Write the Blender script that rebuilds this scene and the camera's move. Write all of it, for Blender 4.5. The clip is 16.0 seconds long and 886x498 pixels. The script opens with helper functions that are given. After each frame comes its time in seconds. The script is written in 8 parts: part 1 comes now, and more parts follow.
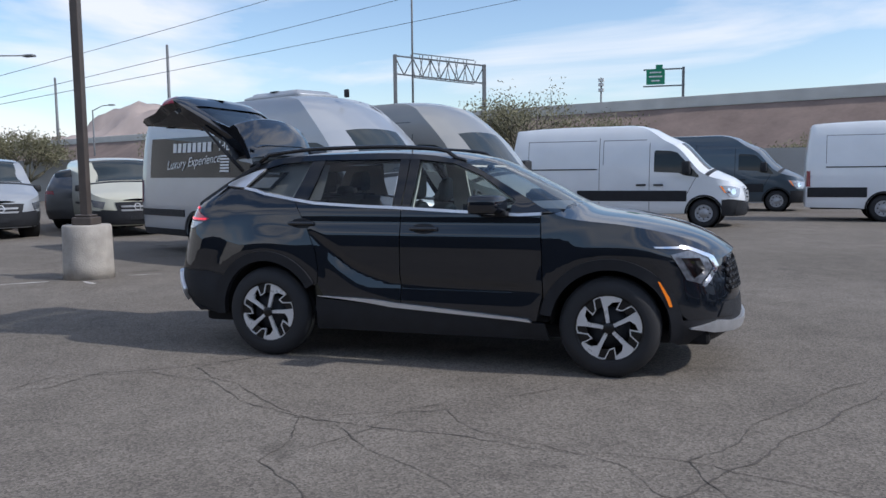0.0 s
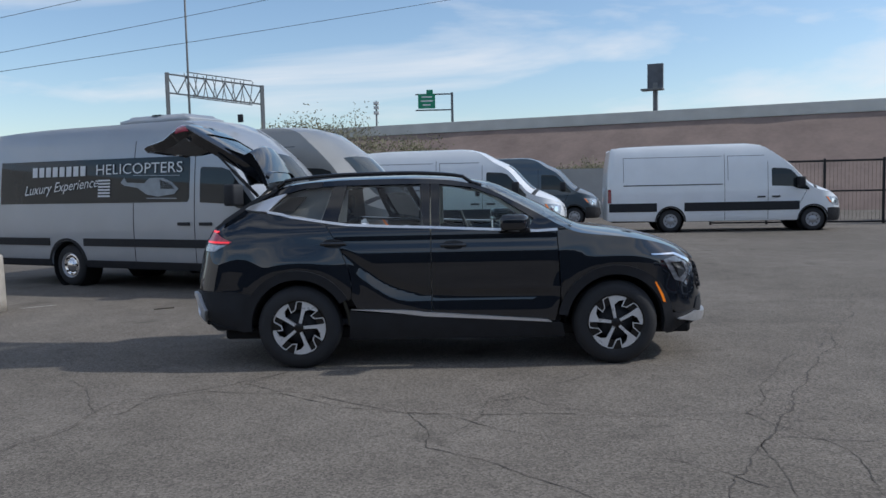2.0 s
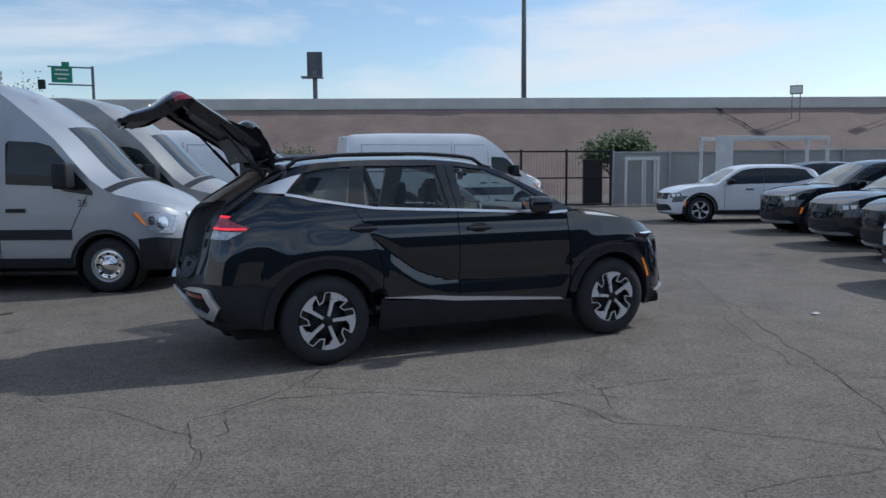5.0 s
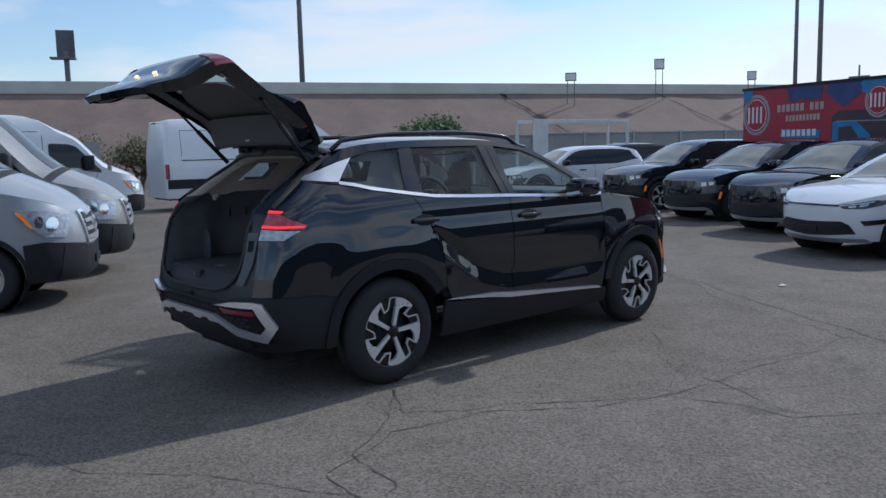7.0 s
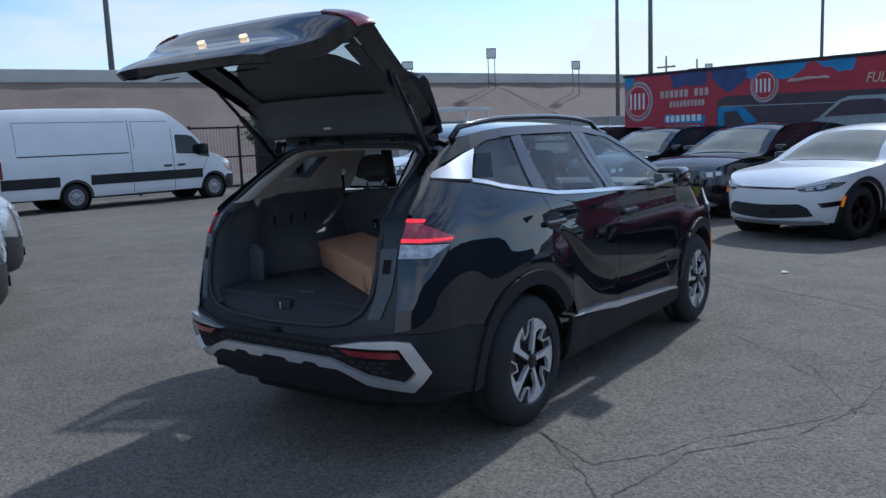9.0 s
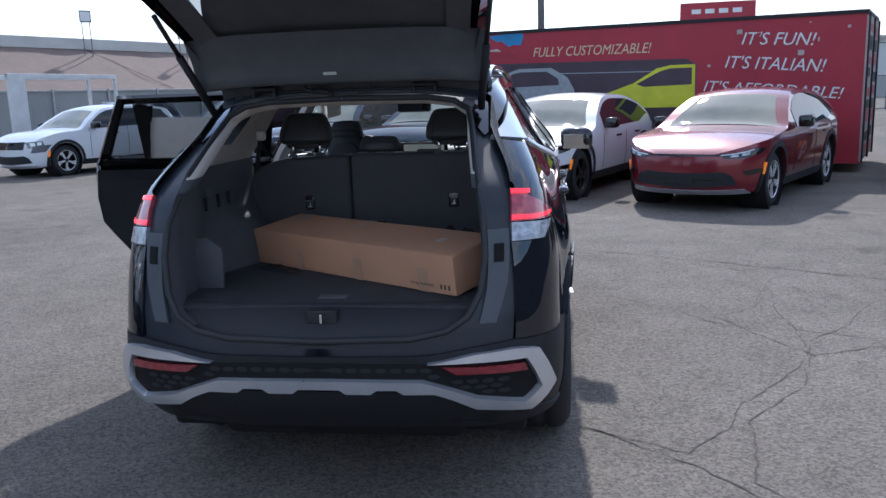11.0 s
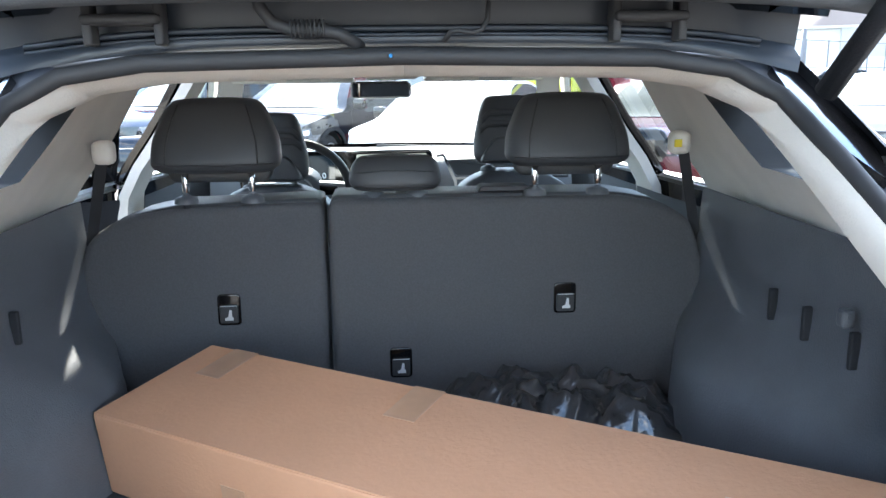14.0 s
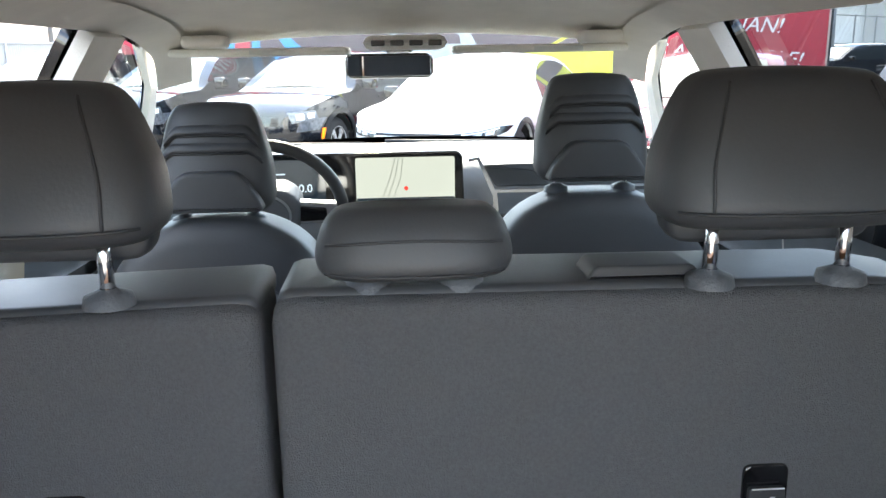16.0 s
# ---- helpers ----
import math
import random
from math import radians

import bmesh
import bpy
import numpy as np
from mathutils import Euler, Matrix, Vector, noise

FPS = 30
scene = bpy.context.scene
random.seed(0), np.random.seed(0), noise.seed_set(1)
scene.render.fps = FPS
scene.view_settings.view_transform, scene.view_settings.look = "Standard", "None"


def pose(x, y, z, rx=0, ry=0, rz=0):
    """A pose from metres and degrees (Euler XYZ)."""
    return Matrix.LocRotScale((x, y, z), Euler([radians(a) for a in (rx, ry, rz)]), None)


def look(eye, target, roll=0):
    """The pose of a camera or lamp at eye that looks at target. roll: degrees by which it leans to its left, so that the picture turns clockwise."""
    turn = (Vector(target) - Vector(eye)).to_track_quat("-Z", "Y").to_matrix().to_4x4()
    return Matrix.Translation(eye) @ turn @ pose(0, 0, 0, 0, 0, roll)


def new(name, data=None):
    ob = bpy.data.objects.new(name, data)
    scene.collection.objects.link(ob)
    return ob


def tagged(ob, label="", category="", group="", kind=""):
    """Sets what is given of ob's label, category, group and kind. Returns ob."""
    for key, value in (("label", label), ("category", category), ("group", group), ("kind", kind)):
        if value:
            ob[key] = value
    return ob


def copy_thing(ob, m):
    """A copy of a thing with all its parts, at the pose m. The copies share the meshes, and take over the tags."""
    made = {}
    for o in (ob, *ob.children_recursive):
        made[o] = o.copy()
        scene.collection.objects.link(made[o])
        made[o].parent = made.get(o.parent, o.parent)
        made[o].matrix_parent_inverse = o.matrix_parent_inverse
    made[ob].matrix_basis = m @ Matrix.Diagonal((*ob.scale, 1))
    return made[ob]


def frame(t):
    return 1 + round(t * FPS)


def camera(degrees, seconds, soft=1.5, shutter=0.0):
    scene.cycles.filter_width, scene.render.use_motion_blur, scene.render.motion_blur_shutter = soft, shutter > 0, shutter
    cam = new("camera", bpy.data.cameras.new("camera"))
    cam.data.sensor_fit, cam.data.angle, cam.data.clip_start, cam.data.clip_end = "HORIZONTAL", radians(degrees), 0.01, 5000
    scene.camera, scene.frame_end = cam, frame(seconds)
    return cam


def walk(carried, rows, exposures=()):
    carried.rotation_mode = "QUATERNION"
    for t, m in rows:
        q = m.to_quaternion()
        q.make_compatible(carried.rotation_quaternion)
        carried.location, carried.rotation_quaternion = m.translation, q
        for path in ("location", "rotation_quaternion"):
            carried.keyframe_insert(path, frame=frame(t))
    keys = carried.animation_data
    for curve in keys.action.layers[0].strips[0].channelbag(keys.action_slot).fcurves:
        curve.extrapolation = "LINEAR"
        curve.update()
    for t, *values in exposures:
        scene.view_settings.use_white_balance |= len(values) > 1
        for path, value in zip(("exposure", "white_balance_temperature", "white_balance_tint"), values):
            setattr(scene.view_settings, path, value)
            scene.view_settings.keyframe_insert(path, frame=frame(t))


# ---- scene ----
from mathutils import geometry

cam = camera(57.6, 16.0)
PATH = [
    (0, (3.362, -6.695, 1.505), (2.756, -4.8, 1.311), -0.6),
    (0.5, (2.914, -7.042, 1.496), (2.444, -5.107, 1.305), -0.7),
    (1, (2.432, -7.332, 1.493), (2.131, -5.364, 1.299), -0.4),
    (1.5, (1.915, -7.604, 1.539), (1.736, -5.619, 1.373), -1.0),
    (2, (1.406, -7.848, 1.561), (1.367, -5.855, 1.409), -1.2),
    (2.5, (0.848, -7.972, 1.564), (0.947, -5.98, 1.42), -1.0),
    (3, (0.272, -8.051, 1.571), (0.511, -6.07, 1.433), -0.9),
    (3.5, (-0.276, -7.93, 1.543), (0.098, -5.97, 1.402), -0.9),
    (4, (-0.802, -7.712, 1.545), (-0.23, -5.802, 1.397), -0.7),
    (4.2, (-1.021, -7.606, 1.571), (-0.386, -5.716, 1.413), -0.6),
    (6.3, (-2.785, -5.901, 1.57), (-1.664, -4.262, 1.33), -1.0),
    (6.5, (-2.936, -5.696, 1.587), (-1.754, -4.1, 1.349), -1.2),
    (7, (-3.23, -5.158, 1.56), (-1.927, -3.66, 1.32), -1.4),
    (7.5, (-3.485, -4.628, 1.561), (-2.094, -3.213, 1.31), -1.8),
    (8, (-3.661, -4.1, 1.573), (-2.194, -2.769, 1.299), -2.3),
    (8.5, (-3.741, -3.583, 1.597), (-2.224, -2.31, 1.317), -2.1),
    (9, (-3.743, -3.061, 1.606), (-2.14, -1.897, 1.328), -2.3),
    (9.5, (-3.715, -2.532, 1.601), (-1.991, -1.563, 1.3), -1.9),
    (10, (-3.795, -1.967, 1.61), (-1.94, -1.316, 1.24), -2.1),
    (10.2, (-3.819, -1.737, 1.599), (-1.939, -1.168, 1.224), -2.2),
    (12.3, (-2.991, 0.042, 1.544), (-1.03, -0.068, 1.166), -0.8),
    (12.5, (-2.8, 0.058, 1.536), (-0.842, -0.073, 1.152), -0.7),
    (13, (-2.316, 0.032, 1.55), (-0.36, -0.11, 1.157), -0.6),
    (13.5, (-1.859, 0.023, 1.544), (0.093, -0.115, 1.133), -0.5),
    (14, (-1.465, 0.027, 1.542), (0.486, -0.107, 1.124), -0.7),
    (14.5, (-1.126, 0.022, 1.553), (0.829, -0.093, 1.146), -0.8),
    (15, (-0.844, 0.021, 1.568), (1.113, -0.081, 1.169), -1.3),
    (15.5, (-0.643, 0.022, 1.55), (1.308, -0.075, 1.119), -1.1),
    (16, (-0.514, 0.021, 1.523), (1.428, -0.08, 1.054), -0.9),
]
walk(cam, [(t, look(e, a, r)) for t, e, a, r in PATH],
     [(0, 0.55, 6050, 12), (2, 0.33, 6050, 9), (4, 0.24, 5900, 8), (7, 0.28, 5800, 9), (9.2, 0.36, 5450, 7), (10.2, 0.78, 5600, 10),
      (12.3, 1.2, 5950, 13), (13, 1.65, 6000, 11), (13.5, 2.5, 5900, 8), (14.2, 3.72, 6500, 6), (15, 3.82, 6750, 8), (16, 3.85, 6900, 8)])

# ---- world and sun ----
SUN_EL, SUN_AZ = 40.0, 2.0          # degrees: height, and turn from +x towards +y
world = bpy.data.worlds.new("sky")
scene.world = world
world.use_nodes = True
wn, wl = world.node_tree.nodes, world.node_tree.links
wn.clear()


def wnode(kind, **kw):
    n = wn.new(kind)
    for k, v in kw.items():
        n.inputs[k].default_value = v
    return n


w_out, w_bg = wn.new("ShaderNodeOutputWorld"), wn.new("ShaderNodeBackground")
w_sky = wn.new("ShaderNodeTexSky")
w_sky.sky_type, w_sky.sun_disc = "NISHITA", False
w_sky.sun_elevation, w_sky.sun_rotation = radians(SUN_EL), radians(90 - SUN_AZ)
w_sky.air_density, w_sky.dust_density, w_sky.ozone_density = 1.0, 0.45, 1.3
w_co = wn.new("ShaderNodeTexCoord")
w_map = wn.new("ShaderNodeMapping")
w_map.inputs["Scale"].default_value = (1.0, 1.6, 5.5)
w_map.inputs["Rotation"].default_value = (radians(8), radians(-6), radians(35))
w_noise = wnode("ShaderNodeTexNoise", Scale=1.6, Detail=8.0, Roughness=0.55, Distortion=0.5)
w_ramp = wn.new("ShaderNodeValToRGB")
w_ramp.color_ramp.elements[0].position, w_ramp.color_ramp.elements[1].position = 0.46, 0.63
w_mix = wn.new("ShaderNodeMix")
w_mix.data_type = "RGBA"
w_mix.inputs["B"].default_value = (6.6, 6.45, 6.4, 1)
w_fac = wn.new("ShaderNodeMath")
w_fac.operation = "MULTIPLY"
w_fac.inputs[1].default_value = 0.8
wl.new(w_co.outputs["Generated"], w_map.inputs["Vector"])
wl.new(w_map.outputs[0], w_noise.inputs["Vector"])
wl.new(w_noise.outputs["Fac"], w_ramp.inputs["Fac"])
wl.new(w_ramp.outputs["Color"], w_fac.inputs[0])
wl.new(w_fac.outputs[0], w_mix.inputs["Factor"])
wl.new(w_sky.outputs["Color"], w_mix.inputs["A"])
wl.new(w_mix.outputs["Result"], w_bg.inputs["Color"])
w_bg.inputs["Strength"].default_value = 0.106
wl.new(w_bg.outputs[0], w_out.inputs["Surface"])

sun = new("sun", bpy.data.lights.new("sun", "SUN"))
sun.data.energy, sun.data.angle, sun.data.color = 2.0, radians(1.5), (1.0, 0.93, 0.84)
_a, _e = radians(SUN_AZ), radians(SUN_EL)
sun.matrix_world = look((30 * math.cos(_a) * math.cos(_e), 30 * math.sin(_a) * math.cos(_e), 30 * math.sin(_e)), (0, 0, 0))


# ---- materials ----
def mat(name, col, rough=0.5, metal=0.0, coat=0.0, var=0.12, scale=6.0, bump=0.0, bscale=60.0, col2=None, spec=0.5, trans=0.0, ior=1.5, emit=None, alpha=1.0, coat_ior=1.5):
    """Principled surface with two scales of variation in colour, roughness and relief."""
    m = bpy.data.materials.new(name)
    m.use_nodes = True
    n, l = m.node_tree.nodes, m.node_tree.links
    b = n["Principled BSDF"]
    b.inputs["Metallic"].default_value = metal
    b.inputs["Coat Weight"].default_value = coat
    b.inputs["Coat Roughness"].default_value = 0.015
    b.inputs["Coat IOR"].default_value = coat_ior
    b.inputs["Specular IOR Level"].default_value = spec
    b.inputs["Transmission Weight"].default_value = trans
    b.inputs["IOR"].default_value = ior
    b.inputs["Alpha"].default_value = alpha
    if emit:
        b.inputs["Emission Color"].default_value = (*emit[:3], 1)
        b.inputs["Emission Strength"].default_value = emit[3]
    if var == 0 and not bump:
        b.inputs["Base Color"].default_value = (*col, 1)
        b.inputs["Roughness"].default_value = rough
        return m
    co = n.new("ShaderNodeTexCoord")
    a = n.new("ShaderNodeTexNoise")
    a.inputs["Scale"].default_value, a.inputs["Detail"].default_value = scale, 6.0
    g = n.new("ShaderNodeTexNoise")
    g.inputs["Scale"].default_value, g.inputs["Detail"].default_value = bscale, 4.0
    l.new(co.outputs["Object"], a.inputs["Vector"])
    l.new(co.outputs["Object"], g.inputs["Vector"])
    mx = n.new("ShaderNodeMix")
    mx.data_type = "RGBA"
    c2 = col2 or tuple(min(1.0, c * (1 + 2 * var)) for c in col)
    c1 = col if col2 else tuple(c * (1 - var) for c in col)
    mx.inputs["A"].default_value, mx.inputs["B"].default_value = (*c1, 1), (*c2, 1)
    ad = n.new("ShaderNodeMath")
    ad.operation = "MULTIPLY_ADD"
    ad.inputs[1].default_value = 0.35
    l.new(g.outputs["Fac"], ad.inputs[0])
    sc = n.new("ShaderNodeMath")
    sc.operation = "MULTIPLY_ADD"
    sc.inputs[1].default_value, sc.inputs[2].default_value = 1.6, -0.48
    l.new(a.outputs["Fac"], sc.inputs[0])
    l.new(sc.outputs[0], ad.inputs[2])
    l.new(ad.outputs[0], mx.inputs["Factor"])
    l.new(mx.outputs["Result"], b.inputs["Base Color"])
    rr = n.new("ShaderNodeMapRange")
    rr.inputs["To Min"].default_value, rr.inputs["To Max"].default_value = max(0.0, rough * 0.8), min(1.0, rough * 1.2 + 0.01)
    l.new(a.outputs["Fac"], rr.inputs["Value"])
    l.new(rr.outputs["Result"], b.inputs["Roughness"])
    if bump:
        bp = n.new("ShaderNodeBump")
        bp.inputs["Strength"].default_value, bp.inputs["Distance"].default_value = bump, 0.01
        l.new(g.outputs["Fac"], bp.inputs["Height"])
        l.new(bp.outputs["Normal"], b.inputs["Normal"])
    return m


M_BLACK = mat("black_paint", (0.008, 0.0105, 0.0155), 0.5, 0.0, 1.0, 0.1, 2.0, spec=0.0, coat_ior=1.75)
M_CLAD = mat("black_plastic", (0.019, 0.0205, 0.0245), 0.55, 0, 0, 0.2, 8, 0.25, 400, spec=0.3)
M_GLOSSBLK = mat("gloss_black", (0.006, 0.006, 0.007), 0.1, 0, 0.5, 0.1, 5)
M_SILVER = mat("satin_silver", (0.74, 0.76, 0.79), 0.3, 0.7, 0, 0.05, 8)
M_CHROME = mat("chrome", (0.8, 0.81, 0.83), 0.08, 1.0, 0, 0.03, 8)
M_RUBBER = mat("tyre_rubber", (0.02, 0.021, 0.024), 0.75, 0, 0, 0.25, 12, 0.3, 150)
M_RIMFACE = mat("machined_rim", (0.74, 0.755, 0.77), 0.28, 0.35, 0, 0.04, 10)
M_RIMDARK = mat("dark_rim", (0.007, 0.007, 0.008), 0.35, 0.2, 0.2, 0.1, 10)
M_STEELRIM = mat("steel_rim", (0.36, 0.37, 0.39), 0.4, 0.4, 0, 0.15, 10)
M_DGLASS = mat("tinted_glass", (0.016, 0.021, 0.024), 0.03, 0, 1.0, 0.1, 3, spec=0.0, coat_ior=1.45)
# pale base colour holds both a sunshade and the sky's reflection
M_SHADESKYGL = mat("sunshade_and_sky_glass", (0.30, 0.295, 0.235), 0.04, 0, 1.0, 0.3, 1.2, spec=0.0, coat_ior=1.45)
M_SCREENGL = mat("screen_glass", (0.03, 0.039, 0.043), 0.03, 0, 1.0, 0.3, 1.2, spec=0.0, coat_ior=1.45)
M_WHITE = mat("white_paint", (0.74, 0.77, 0.8), 0.3, 0, 0.8, 0.04, 1.5)
M_SILVERP = mat("silver_paint", (0.37, 0.395, 0.425), 0.35, 0.25, 0.8, 0.05, 1.5)
M_GREYVAN = mat("pewter_paint", (0.30, 0.30, 0.285), 0.35, 0.2, 0.8, 0.06, 1.5)
M_BLUEGREY = mat("blue_grey_paint", (0.05, 0.075, 0.1), 0.3, 0.3, 0.8, 0.08, 1.5)
M_GOLD = mat("sage_beige_paint", (0.52, 0.515, 0.42), 0.35, 0.0, 0.8, 0.05, 1.5)
M_RED = mat("crimson_paint", (0.19, 0.008, 0.02), 0.25, 0.25, 1.0, 0.08, 1.5)
M_DGREY = mat("grey_paint", (0.09, 0.095, 0.105), 0.3, 0.5, 1.0, 0.06, 1.5)
M_TAIL = mat("red_lamp", (0.2, 0.014, 0.025), 0.12, 0, 1.0, 0.3, 40)
M_TAILBODY = mat("rose_lamp", (0.42, 0.06, 0.08), 0.12, 0, 1.0, 0.35, 40)
M_TAILON = mat("lit_red_lamp", (0.6, 0.02, 0.03), 0.2, 0, 0.5, 0, 1, emit=(1.0, 0.03, 0.05, 0.75))
M_CLEAR = mat("clear_lamp", (0.36, 0.38, 0.41), 0.12, 0.4, 1.0, 0.5, 30, 0.3, 90)
M_HEADLAMP = mat("headlamp_glass", (0.02, 0.024, 0.03), 0.06, 0.2, 1.0, 0.8, 25, 0.3, 90, col2=(0.2, 0.22, 0.26), coat_ior=1.6)
M_AMBER = mat("amber_lens", (0.9, 0.22, 0.01), 0.2, 0, 0.6, 0.1, 40, emit=(1.0, 0.25, 0.02, 0.15))
# near-black: the shade of wells, holes, recesses and gaps put into the colour
M_DARK = mat("cavity_shade_black", (0.006, 0.006, 0.007), 0.9, 0, 0, 0)


# ---- mesh helpers ----
def part(name, bm, material, parent, label="", smooth=True, kind=""):
    me = bpy.data.meshes.new(name)
    bm.normal_update()
    bm.to_mesh(me)
    bm.free()
    for p in me.polygons:
        p.use_smooth = smooth
    mats = material if isinstance(material, (list, tuple)) else [material]
    for k in mats:
        me.materials.append(k)
    ob = new(name, me)
    if parent is not None:
        ob.parent = parent
    if label or kind:
        tagged(ob, label, kind=kind)
    return ob


def thing(name, m, label, category, group="", kind=""):
    ob = new(name)
    ob.empty_display_size = 0.2
    ob.matrix_world = m
    return tagged(ob, label, category, group, kind)


def box(bm, x0, x1, y0, y1, z0, z1, bevel=0.0, m=None, mi=0, seg=2):
    v = [bm.verts.new(p) for p in ((x0, y0, z0), (x1, y0, z0), (x1, y1, z0), (x0, y1, z0), (x0, y0, z1), (x1, y0, z1), (x1, y1, z1), (x0, y1, z1))]
    fs = [bm.faces.new([v[i] for i in q]) for q in ((0, 3, 2, 1), (4, 5, 6, 7), (0, 1, 5, 4), (1, 2, 6, 5), (2, 3, 7, 6), (3, 0, 4, 7))]
    for f_ in fs:
        f_.material_index = mi
    if bevel:
        es = {e for f_ in fs for e in f_.edges}
        r = bmesh.ops.bevel(bm, geom=list(es), offset=bevel, segments=seg, profile=0.5, affect="EDGES")
        v = list({q for f_ in r["faces"] for q in f_.verts} | {q for q in v if q.is_valid})
    if m is not None:
        bmesh.ops.transform(bm, matrix=m, verts=[q for q in v if q.is_valid])
    return v


def boxpart(name, dims, material, parent, bevel=0.01, m=None, label="", smooth=False):
    bm = bmesh.new()
    box(bm, *dims, bevel=bevel, m=m)
    return part(name, bm, material, parent, label, smooth)


def lathe(bm, prof, n=32, axis="y", mi=0, a0=0.0, a1=2 * math.pi):
    """Turns a profile of (radius, along) round an axis."""
    full = abs(a1 - a0 - 2 * math.pi) < 1e-6
    cols = n if full else n + 1
    rings = []
    for i in range(cols):
        a = a0 + (a1 - a0) * i / n
        c, s = math.cos(a), math.sin(a)
        row = []
        for r, h in prof:
            p = (r * c, h, r * s) if axis == "y" else ((r * c, r * s, h) if axis == "z" else (h, r * c, r * s))
            row.append(bm.verts.new(p))
        rings.append(row)
    for i in range(n):
        a, b = rings[i], rings[(i + 1) % cols]
        for j in range(len(prof) - 1):
            f_ = bm.faces.new((a[j], b[j], b[j + 1], a[j + 1]))
            f_.material_index = mi
    return rings


def tube(bm, pts, r, n=8, mi=0, cap=True):
    """A round bar along points; r may be one radius or one for each point."""
    pts = [Vector(p) for p in pts]
    rs = r if isinstance(r, (list, tuple)) else [r] * len(pts)
    rings, up = [], None
    for i, p in enumerate(pts):
        d = (pts[min(i + 1, len(pts) - 1)] - pts[max(i - 1, 0)]).normalized()
        if up is None:
            up = d.orthogonal().normalized()
        up = (up - d * up.dot(d)).normalized()
        side = d.cross(up)
        rings.append([bm.verts.new(p + (up * math.cos(2 * math.pi * k / n) + side * math.sin(2 * math.pi * k / n)) * rs[i]) for k in range(n)])
    for a, b in zip(rings, rings[1:]):
        for k in range(n):
            f_ = bm.faces.new((a[k], a[(k + 1) % n], b[(k + 1) % n], b[k]))
            f_.material_index = mi
    if cap:
        bm.faces.new(rings[0][::-1]).material_index = mi
        bm.faces.new(rings[-1]).material_index = mi
    return rings


def loft(bm, rows, mi=0, flip=False, keep=None):
    vs = [[bm.verts.new(p) for p in r] for r in rows]
    for i in range(len(vs) - 1):
        for j in range(len(vs[0]) - 1):
            if keep and not keep(i, j):
                continue
            q = (vs[i][j], vs[i][j + 1], vs[i + 1][j + 1], vs[i + 1][j])
            try:
                bm.faces.new(q[::-1] if flip else q).material_index = mi
            except ValueError:
                pass
    return vs


def prism(bm, pts, d, m=None, mi=0):
    """A flat outline (x, z) given depth d along y."""
    a = [bm.verts.new((x, 0, z)) for x, z in pts]
    b = [bm.verts.new((x, d, z)) for x, z in pts]
    fs = [bm.faces.new(a), bm.faces.new(b[::-1])]
    n = len(pts)
    for i in range(n):
        fs.append(bm.faces.new((a[i], b[i], b[(i + 1) % n], a[(i + 1) % n])))
    for f_ in fs:
        f_.material_index = mi
    bmesh.ops.recalc_face_normals(bm, faces=fs)
    if m is not None:
        bmesh.ops.transform(bm, matrix=m, verts=a + b)
    return a + b


def curve_fn(pts):
    """Smooth function through (input, value) pairs."""
    xs = np.array([p[0] for p in pts], float)
    ys = np.array([p[1] for p in pts], float)
    d = np.diff(ys) / np.diff(xs)
    m = np.zeros(len(xs))
    m[0], m[-1] = d[0], d[-1]
    for i in range(1, len(xs) - 1):
        m[i] = 0 if d[i - 1] * d[i] <= 0 else 2 * d[i - 1] * d[i] / (d[i - 1] + d[i])

    def fn(x):
        x = min(max(x, xs[0]), xs[-1])
        i = min(max(int(np.searchsorted(xs, x)) - 1, 0), len(xs) - 2)
        h = xs[i + 1] - xs[i]
        t = (x - xs[i]) / h
        return float((2 * t**3 - 3 * t**2 + 1) * ys[i] + (t**3 - 2 * t**2 + t) * h * m[i] + (3 * t**2 - 2 * t**3) * ys[i + 1] + (t**3 - t**2) * h * m[i + 1])

    return fn


def arc(cx, cz, r, a0, a1, n=14):
    return [(cx + r * math.cos(radians(a0 + (a1 - a0) * i / n)), cz + r * math.sin(radians(a0 + (a1 - a0) * i / n))) for i in range(n + 1)]


